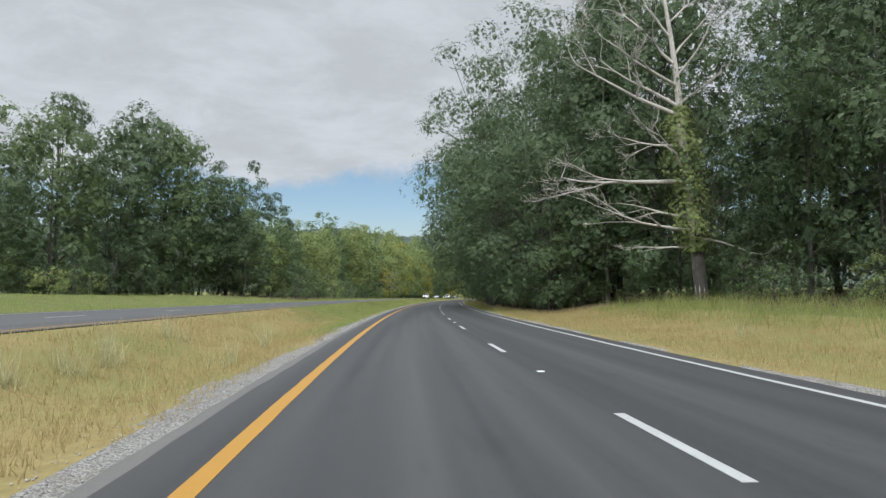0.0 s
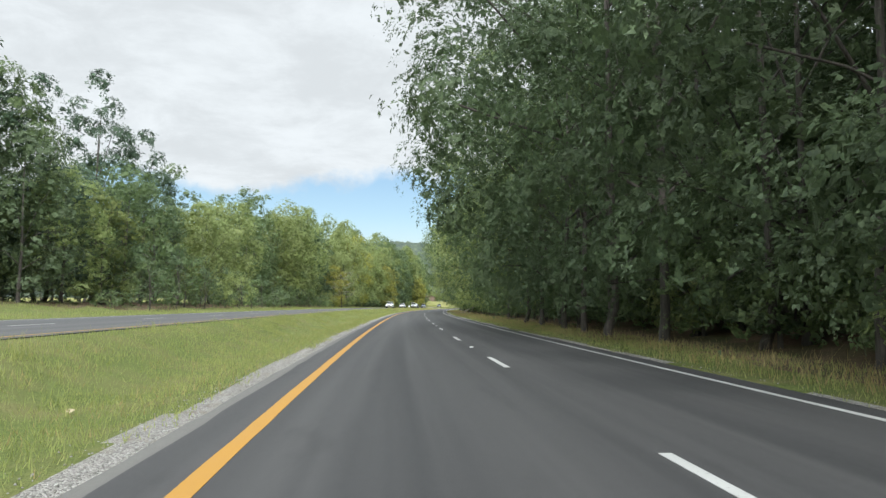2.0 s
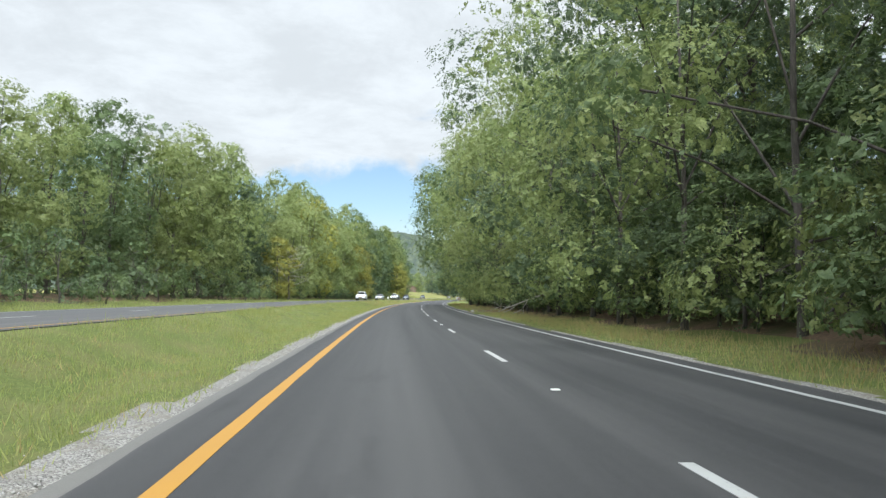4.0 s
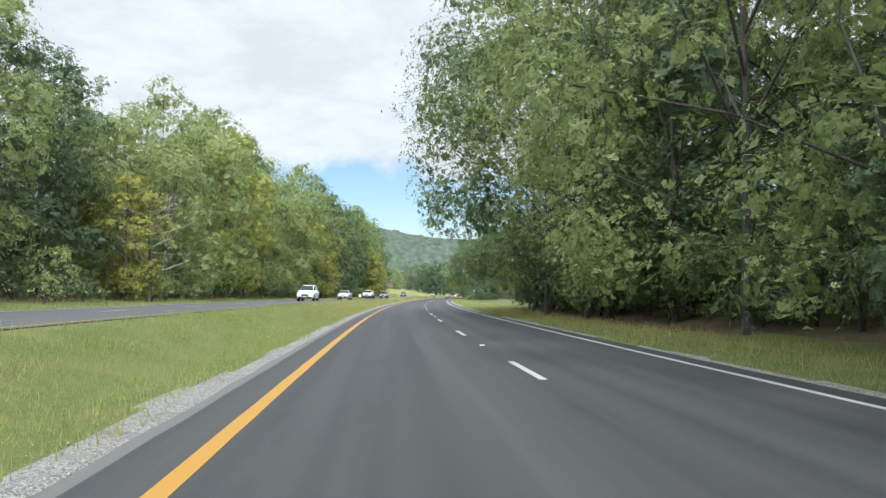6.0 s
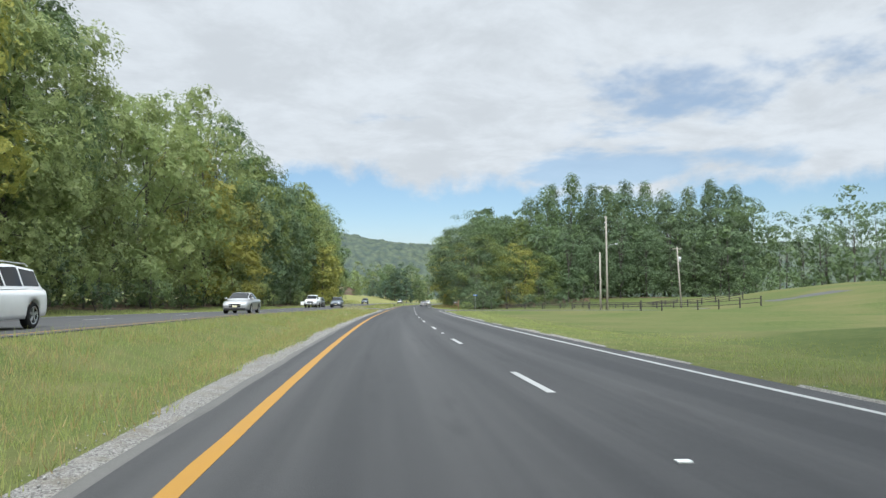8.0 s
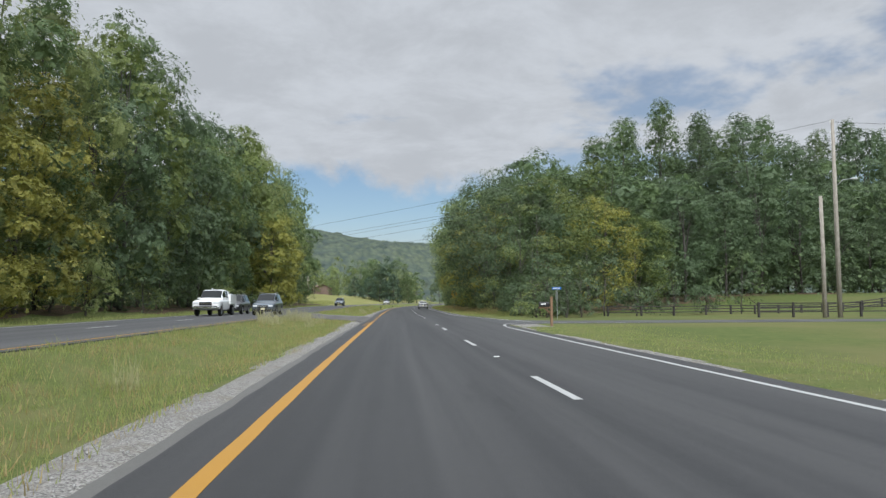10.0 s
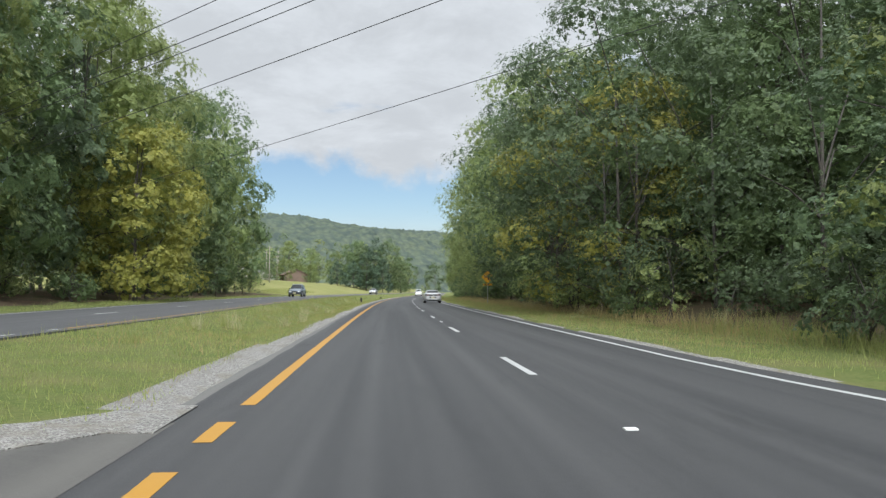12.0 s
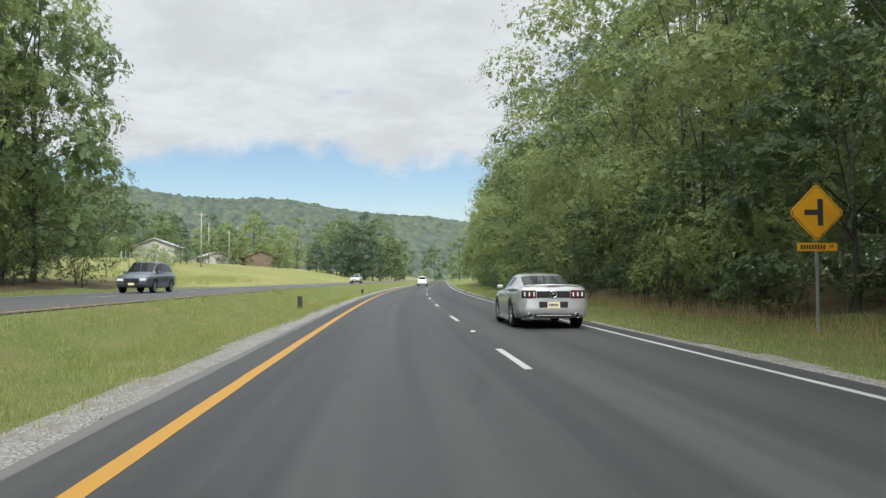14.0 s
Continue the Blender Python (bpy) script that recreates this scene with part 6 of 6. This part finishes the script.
tagged(new("fallen_branch", from_bm("fallen_branch", bm, M_DEAD, True)), "bleached forked branch fallen out of the wood onto the verge", "branch", "fallen branches").matrix_basis = at(182.8, 6.0, gz(182.8, 6.0) + 0.02)


def stick(bm, r, base, turn, rise, length, thick):
    """A crooked stick from its base, with a fork towards its end."""
    pts = [Vector(base)]
    for _ in range(5):
        pts.append(pts[-1] + Vector((math.cos(turn) * math.cos(rise), math.sin(turn) * math.cos(rise), math.sin(rise))) * length / 5)
        turn += r.uniform(-0.3, 0.3)
        rise += r.uniform(-0.22, 0.22)
    for p in pts[1:]:
        p.z = max(p.z, 0.015)
    tube_bm(bm, pts, [thick * (1 - 0.15 * k) for k in range(6)], 5)
    tip = pts[3] + Vector((r.uniform(-1, 1), r.uniform(-1, 1), r.uniform(0.1, 0.8))) * length * 0.25
    tube_bm(bm, [pts[3], (pts[3] + tip) / 2 + Vector((0, 0, 0.03)), tip], [thick * 0.5, thick * 0.4, thick * 0.2], 5)


# thin bare branches standing and lying at the wood's foot
r = random.Random(31)
for s, u, turn, rise, length, thick in ((194.6, 7.4, 0.6, 0.9, 1.5, 0.022), (193.6, 6.7, 0.3, 0.85, 1.2, 0.02), (194.9, 8.3, 2.2, 1.2, 1.5, 0.022), (190.6, 6.7, 1.5, 1.35, 1.3, 0.018), (187.2, 6.7, 0.9, 1.0, 1.3, 0.02), (181.0, 7.2, 1.2, 1.3, 1.4, 0.02)):
    bm = bmesh.new()
    stick(bm, r, (0, 0, 0.0), turn, rise, length, thick)
    stick(bm, r, (0.1, 0.05, 0.0), turn + r.uniform(1.5, 2.6), 0.35, length * 0.7, thick * 0.8)
    tagged(new("fallen_branch", from_bm("fallen_branch", bm, M_DEAD, True)), "thin bare forked branch at the foot of the wood", "branch", "fallen branches").matrix_basis = at(s, u, gz(s, u))
# a low heap of cut brush on the verge
heap = thing("brush_pile", at(187.4, 5.9, gz(187.4, 5.9)), "low heap of dry brown sticks on the grass verge", "brush pile")
for k in range(46):
    bm = bmesh.new()
    c = r.uniform(-1.1, 1.1)
    stick(bm, r, (c - 0.5, r.uniform(-1.2, 1.2), r.uniform(0.02, 0.24) * (1 - abs(c) / 1.6)), r.uniform(-0.7, 0.7) + r.choice((0, math.pi)), r.uniform(-0.05, 0.16), r.uniform(0.6, 1.3), r.uniform(0.007, 0.016))
    part("stick", from_bm("stick", bm, M_POST if k % 3 else M_POLEWOOD, True), heap)
# a crumpled bag at the shoulder's edge
bm = bmesh.new()
bmesh.ops.create_icosphere(bm, subdivisions=3, radius=0.11)
for v in bm.verts:
    a = math.atan2(v.co.y, v.co.x)
    v.co = Vector((v.co.x * (1.1 + 0.25 * math.sin(3 * a)), v.co.y * 0.8, max(v.co.z * (0.85 + 0.4 * math.cos(2 * a)) + 0.08, 0.0))) + Vector((r.uniform(-0.018, 0.018), r.uniform(-0.018, 0.018), r.uniform(0, 0.025)))
tagged(new("litter", from_bm("litter", bm, plain("thin white plastic", (0.46, 0.47, 0.42), 0.5))), "crumpled white plastic bag at the shoulder's edge", "litter").matrix_basis = at(188.2, 4.05, gz(188.2, 4.05) - 0.005)

# ---------------------------------------------------------------- the far end of the valley
M_WALL = rough_stuff("pale painted siding", (0.34, 0.33, 0.31), (0.42, 0.41, 0.39), (0.28, 0.27, 0.26), 3.0, 0.4, 0.8, 0.1)
M_BRICKWALL = rough_stuff("brown brick wall", (0.15, 0.10, 0.08), (0.21, 0.15, 0.12), (0.12, 0.09, 0.07), 6.0, 0.5, 0.85, 0.2)
M_ROOF = rough_stuff("brown shingle roof", (0.17, 0.11, 0.085), (0.25, 0.165, 0.13), (0.13, 0.09, 0.075), 5.0, 0.4, 0.9, 0.3)
M_ROOFGREY = rough_stuff("pale metal roof", (0.26, 0.27, 0.28), (0.36, 0.37, 0.38), (0.22, 0.23, 0.24), 4.0, 0.3, 0.6, 0.1)


def house(s, u, turn, length, depth, wall_h, rise, wall_mat, roof_mat, label):
    ob = thing("house", at(s, u, gz(s, u) - 0.1, turn), label, "house")
    l, d = length / 2, depth / 2
    part("wall", box("wall", -l, l, -d, d, -0.8, wall_h, wall_mat, 0.02), ob)
    part("gable", flat_plate("gable", [(-d, wall_h), (d, wall_h), (0, wall_h + rise)], -l + 0.02, l - 0.02, wall_mat), ob, "", pose(0, 0, 0, 0, 0, 90))
    for sgn in (-1, 1):
        bm = bmesh.new()
        e = 0.45
        q = [(-l - e, sgn * (d + e), wall_h - rise * e / d), (l + e, sgn * (d + e), wall_h - rise * e / d), (l + e, 0, wall_h + rise + 0.02), (-l - e, 0, wall_h + rise + 0.02)]
        lo = [bm.verts.new(p) for p in q]
        hi = [bm.verts.new((p[0], p[1], p[2] + 0.14)) for p in q]
        bm.faces.new(lo)
        bm.faces.new(hi[::-1])
        for i in range(4):
            bm.faces.new((lo[i], lo[(i + 1) % 4], hi[(i + 1) % 4], hi[i]))
        part("roof", from_bm("roof", bm, roof_mat), ob, "shingled roof slope")
    for k in range(int(length // 3.2)):
        x = -l + 1.6 + 3.2 * k
        if k == 2:
            part("door", box("door", x - 0.48, x + 0.48, -d - 0.05, -d + 0.02, -0.2, 1.95, M_POST, 0.01), ob, "brown front door")
        else:
            w = part("window", box("window", x - 0.6, x + 0.6, -d - 0.04, -d + 0.02, 0.85, 2.0, M_PAPER, 0.01), ob, "white-framed window")
            part("pane", box("pane", x - 0.52, x + 0.52, -d - 0.055, -d - 0.045, 0.93, 1.92, M_GLASS, 0.0), w, "dark pane")
    for k in range(4):
        x = -l + 0.6 + k * (length - 1.2) / 3
        part("porch_post", box("porch_post", x - 0.07, x + 0.07, -d - 2.2, -d - 2.06, -0.8, wall_h - 0.2, M_PAPER, 0.01), ob, "white porch post")
    part("porch_roof", box("porch_roof", -l, l, -d - 2.4, -d + 0.05, wall_h - 0.2, wall_h - 0.05, roof_mat, 0.02), ob)
    return ob


house(652, -51, 70, 14, 8, 2.6, 1.7, M_BRICKWALL, M_ROOF, "long low brick house with a brown shingle roof")
house(646, -62, 60, 9, 7, 2.6, 1.3, M_WALL, M_ROOFGREY, "pale house with a light metal roof on the lawn")
house(574, -50, 80, 11, 7, 2.4, 1.3, M_WALL, M_ROOFGREY, "pale low house half hidden behind trees")
for s, u, h in ((590, -46, 8.5), (612, -48, 8), (645, -55, 11), (560, -38, 9)):
    ob = thing("utility_pole", at(s, u, gz(s, u)), "slim wooden utility pole near the houses", "utility pole")
    part("shaft", tube("shaft", [(0, 0, -0.4), (0, 0, h)], [0.13, 0.09], M_POLEWOOD, 8), ob)
    part("crossarm", box("crossarm", -0.6, 0.6, -0.05, 0.05, h - 0.5, h - 0.38, M_POLEWOOD, 0.006), ob)
for s, u, tone, kind, w, k in (
    (690, -24, "dark", PINE, 0, 1.15), (688, -28, "dark", PINE, 0, 0.95), (697, -33, "mid", MID, 4, 1.15), (686, -21, "dark", PINE, 1, 1.2), (702, -15, "mid", MID, 2, 0.9), (694, -30, "mid", MID, 0, 1.05), (700, -20, "mid", MID, 1, 1.1), (684, -33, "dark", PINE, 1, 1.0), (688, -40, "dark", PINE, 1, 0.9), (705, -27, "dark", PINE, 0, 1.2), (712, -35, "mid", MID, 2, 1.1),
    (660, -62, "light", MID, 2, 0.85), (668, -56, "light", MID, 0, 0.85), (676, -68, "mid", MID, 2, 0.9), (664, -78, "dark", PINE, 1, 1.3), (640, -74, "light", MID, 2, 0.8), (652, -88, "mid", MID, 0, 0.9), (630, -84, "dark", PINE, 0, 0.7), (680, -50, "light", MID, 0, 0.8),
    (648, -44, "olive", MID, 2, 0.42), (600, -60, "mid", MID, 2, 0.6), (590, -68, "mid", MID, 0, 0.8), (575, -66, "dark", MID, 0, 0.85), (560, -62, "mid", MID, 2, 0.85), (545, -58, "dark", MID, 0, 0.85), (530, -52, "mid", MID, 2, 0.9), (515, -46, "mid", MID, 0, 0.9),
    (520, -36, "light", BUSH, 2, 1.3), (527, -34, "light", BUSH, 0, 1.5), (534, -36, "light", BUSH, 2, 1.1), (514, -31, "light", BUSH, 2, 1.2), (541, -37, "light", BUSH, 1, 1.5),
    (760, -6, "light", BUSH, 2, 1.6), (800, 10, "mid", FAR, 0, 1.0), (810, -2, "mid", FAR, 2, 1.0), (800, 26, "light", FAR, 2, 0.9), (830, -18, "mid", FAR, 0, 1.0), (840, 18, "mid", FAR, 1, 0.9), (780, 40, "mid", FAR, 0, 1.0), (850, -40, "light", FAR, 0, 1.1), (820, -60, "mid", FAR, 2, 1.1), (790, -80, "mid", FAR, 0, 1.1), (770, -100, "dark", FAR, 0, 1.2), (745, -95, "light", FAR, 2, 1.0), (720, -110, "mid", FAR, 0, 1.2), (700, -120, "mid", MID, 2, 1.2), (680, -105, "dark", PINE, 0, 1.1),
    (496, -37, "light", MID, 1, 1.0), (492, -33, "olive", MID, 4, 0.9)):
    plant(kind, s, u, tone, w, k, group="trees round the houses" if kind is not BUSH else "bushes at the wood's edge", name="tree" if kind is not BUSH else "bush", label=("dark evergreen conifer standing on the lawn" if kind is PINE else f"{WORD[tone]} broadleaf tree at the valley's far end") if kind is not BUSH else "pale green leafy bush on the bank", category="tree" if kind is not BUSH else "bush", sink=0.15)

# a belt of trees across the valley floor, below the ridge
belt = random.Random(17)
spots = []
for k in range(130):
    s, u = belt.uniform(720, 930), -190 + 2.3 * k + belt.uniform(-3, 3)
    if abs(u + 6) < 13:
        u = u - 24
    spots.append((s, u, belt.choice(["mid", "mid", "light", "light", "olive"]), belt.uniform(0.7, 1.05)))
far_woods(spots, "belt of broadleaf trees across the valley below the ridge", 4)
for s, u, k in ((556, -40, 1.5), (562, -41, 1.3), (570, -40.5, 1.6), (636, -43, 1.2), (628, -54, 1.4), (655, -43, 1.0)):
    plant(BUSH, s, u, "mid", 2, k, group="bushes at the wood's edge", name="bush", label="dense green bush in front of the house", category="bush")
for s, u, tone, k in ((560, -54, "mid", 0.7), (634, -50, "olive", 0.45), (644, -57, "dark", 0.6), (618, -66, "mid", 0.7), (606, -72, "dark", 0.8)):
    plant(FAR, s, u, tone, 2, k, group="trees round the houses", label="broadleaf tree beside the house", sink=0.15)

# low objects in the median
for s, u, k in ((471, -6.6, 1.0), (508, -6.2, 0.7)):
    drain = thing("marker_post", at(s, u, gz(s, u)), "dark weathered marker stub in the median grass", "post")
    part("stub", box("stub", -0.11, 0.11, -0.09, 0.09, -0.2, 0.62 * k, M_FENCE, 0.02), drain)
ob = thing("road_sign", at(386, -19.6, float(z_opp(386))), "small pale sign plate beside the oncoming lanes", "road sign")
part("post", tube("post", [(0, 0, -0.2), (0, 0, 0.7)], [0.025, 0.025], M_STEEL, 6), ob)
part("plate", box("plate", -0.28, 0.28, -0.01, 0.01, 0.35, 0.95, M_PAPER, 0.01), ob, "pale blank plate")
M_SCRAP = plain("weathered card", (0.42, 0.36, 0.24), 0.8)
for s, u in ((73, -6.5), (97, -7.2), (214, -6.2), (216.5, -7.4), (166, -6.8)):
    lit = bmesh.new()
    bmesh.ops.create_icosphere(lit, subdivisions=1, radius=0.045)
    bmesh.ops.scale(lit, vec=(1.5, 0.8, 0.35), verts=lit.verts)
    for vv in lit.verts:
        vv.co += Vector((pick.uniform(-0.03, 0.03), pick.uniform(-0.03, 0.03), pick.uniform(-0.02, 0.02)))
    tagged(new("litter", from_bm("litter", lit, M_SCRAP)), "crumpled pale scrap of litter on the grass", "litter", "litter on the median").matrix_basis = at(s, u, gz(s, u) + 0.05, 30 * u)

# ---------------------------------------------------------------- grass and gravel
def blades(name, regions, mat, seed, label, category="grass", loose=0.6):
    """Grass blades over regions (s0, s1, u0, u1, blades a square metre, least and most height)."""
    r = np.random.default_rng(seed)
    out = []
    for s0, s1, u0, u1, dens, h0, h1 in regions:
        n = int((s1 - s0) * (u1 - u0) * dens)
        tufts = max(1, n // 7)
        ts, tu = r.uniform(s0, s1, tufts), r.uniform(u0, u1, tufts)
        k = r.integers(0, tufts, n)
        s, u = ts[k] + r.normal(0, loose, n), tu[k] + r.normal(0, loose * 0.6, n)
        edge_l = -4.78 - 0.12 * np.sin(s * 0.41) - 0.10 * np.sin(s * 1.3) - 0.15 * blend01(s, 230, 300)
        keep = ((u < edge_l) & ((u > -9.85) | (u < -18.45))) | (u > 3.95 + 0.08 * np.sin(s * 0.5) + 0.08 * np.sin(s * 1.7))      # none on the asphalt or the gravel
        s, u, k = s[keep], u[keep], k[keep]
        n = len(s)
        x, y = xy(s, u)
        z = ground_z(s, u) - 0.02
        h = (r.uniform(h0, h1, tufts)[k] * r.uniform(0.55, 1.15, n))
        a = r.uniform(0, 2 * math.pi, n)
        w = r.uniform(0.004, 0.010, n) * (1 + 0.6 * h)
        lean = r.normal(0, 0.32, (n, 2)) * h[:, None]
        base = np.stack([x, y, z], -1)
        side = np.stack([np.cos(a) * w, np.sin(a) * w, np.zeros(n)], -1)
        tip = base + np.stack([lean[:, 0], lean[:, 1], h], -1)
        out.append(np.stack([base - side, base + side, tip], 1).reshape(-1, 3))
    v = np.concatenate(out)
    ob = new(name, fast_mesh(name, v, np.arange(len(v)).reshape(-1, 3), 3, mat))
    return tagged(ob, label, category, kind="stuff")


blades("grass", [(25, 46, -6.4, -4.75, 110, 0.07, 0.2), (46, 120, -9.6, -4.8, 110, 0.07, 0.2), (120, 230, -9.6, -4.8, 90, 0.07, 0.2), (230, 362, -9.6, -5.0, 75, 0.07, 0.22), (379, 500, -9.6, -4.95, 95, 0.05, 0.17), (500, 560, -9.6, -4.75, 25, 0.08, 0.25),
                 (46, 500, -9.86, -9.4, 30, 0.14, 0.34), (46, 230, -5.2, -4.7, 60, 0.08, 0.22), (240, 362, -5.3, -4.85, 50, 0.08, 0.22), (380, 500, -5.3, -4.85, 50, 0.08, 0.22),
                 (0, 60, 4.1, 5.4, 25, 0.06, 0.18), (60, 265, 4.1, 7.4, 60, 0.08, 0.24), (265, 350, 4.2, 9.5, 38, 0.06, 0.16), (384, 510, 4.1, 8.2, 70, 0.06, 0.18), (510, 560, 4.1, 8.0, 25, 0.1, 0.25), (25, 480, -21.8, -18.6, 14, 0.15, 0.4), (40, 130, -36, -21.8, 8, 0.15, 0.4)], M_BLADE, 31, "short green roadside grass")
hum = random.Random(41)
humps = []
for _ in range(130):
    s0, u0 = hum.choice([(hum.uniform(48, 235), hum.uniform(-9.7, -7.2)), (hum.uniform(48, 235), hum.uniform(-9.7, -8.6)), (hum.uniform(240, 350), hum.uniform(-9.6, -6.0)), (hum.uniform(384, 480), hum.uniform(-9.6, -6.2))])
    humps.append((s0, s0 + hum.uniform(0.8, 3.0), u0, u0 + hum.uniform(0.3, 0.8), 95, 0.18, 0.42))
blades("grass", humps, M_BLADE, 35, "taller green grass clumps in the median", "grass", 0.18)
blades("dry_grass", [(-4, 28, -9.6, -4.75, 120, 0.08, 0.26), (28, 50, -9.6, -6.2, 100, 0.08, 0.26), (0, 62, 4.2, 10.5, 80, 0.08, 0.3), (60, 262, 4.6, 8.0, 26, 0.14, 0.42), (240, 362, -9.6, -4.85, 34, 0.10, 0.26), (46, 240, -9.7, -4.9, 9, 0.08, 0.2), (388, 505, 4.4, 8.6, 20, 0.10, 0.26), (390, 500, 7.4, 8.8, 40, 0.3, 0.75), (386, 480, -9.5, -5, 16, 0.10, 0.24), (46, 362, -5.15, -4.8, 12, 0.06, 0.18), (380, 500, -5.25, -4.85, 12, 0.06, 0.18)], M_STRAW, 32, "dry straw-coloured roadside grass")
tuft = []
rt = random.Random(9)
for _ in range(34):
    s0, u0 = rt.choice([(rt.uniform(4, 26), rt.uniform(-9, -5.8)), (rt.uniform(320, 362), rt.uniform(-9.2, -6)), (rt.uniform(388, 440), rt.uniform(-9, -6)), (rt.uniform(4, 30), rt.uniform(6, 8.5)), (rt.uniform(396, 430), rt.uniform(6.8, 8.6))])
    tuft.append((s0, s0 + 0.5, u0, u0 + 0.5, 220, 0.4, 0.85))
tuft += [(356.5, 358.5, -8.8, -7.4, 130, 0.5, 1.05), (352, 354, -9.4, -8.2, 110, 0.5, 1.0)]
blades("tall_grass", tuft, M_SEED, 33, "tall dry seeding grass tufts in the verge", "grass", 0.06)
blades("weeds", [(16, 50, 9.5, 15.0, 26, 0.4, 1.0), (382, 396, 7.5, 10, 60, 0.3, 0.7), (130, 300, -24, -21.5, 8, 0.3, 0.7), (506, 545, -30, -24, 18, 0.4, 0.9)], M_BLADE, 34, "tall green weeds at the wood's edge", "weeds")

r = np.random.default_rng(77)
n = 14000
st_s = np.concatenate([r.uniform(-2, 130, n // 2), r.uniform(130, 362, n // 3), r.uniform(379, 500, n - n // 2 - n // 3)])
st_u = -4.50 - np.abs(r.normal(0.0, 0.30, n)) - 0.02
right = r.uniform(0, 1, n) < 0.2
st_u[right] = 3.76 + np.abs(r.normal(0, 0.24, right.sum()))
x, y = xy(st_s, st_u)
c = np.stack([x, y, ground_z(st_s, st_u) + 0.008], -1)
size = r.uniform(0.006, 0.014, (n, 1)) * r.uniform(0.7, 1.5, (n, 1))
octa = np.array([(1, 0, 0), (0, 1, 0), (-1, 0, 0), (0, -1, 0), (0, 0, 0.75), (0, 0, -0.75)], float)
turn = r.uniform(0, 2 * math.pi, n)
rot = np.stack([np.stack([np.cos(turn), -np.sin(turn)], -1), np.stack([np.sin(turn), np.cos(turn)], -1)], 1)
shape = octa[None] * r.uniform(0.65, 1.3, (n, 6, 1))
shape[:, :, :2] = np.einsum("nij,nkj->nki", rot, shape[:, :, :2])
v = (c[:, None] + shape * size[:, None]).reshape(-1, 3)
tri = np.array([(0, 1, 4), (1, 2, 4), (2, 3, 4), (3, 0, 4), (1, 0, 5), (2, 1, 5), (3, 2, 5), (0, 3, 5)])
f = (np.arange(n)[:, None, None] * 6 + tri[None]).reshape(-1, 3)
tagged(new("gravel", fast_mesh("gravel", v, f, 3, M_STONE)), "loose pale gravel along the shoulder", "gravel", kind="stuff")
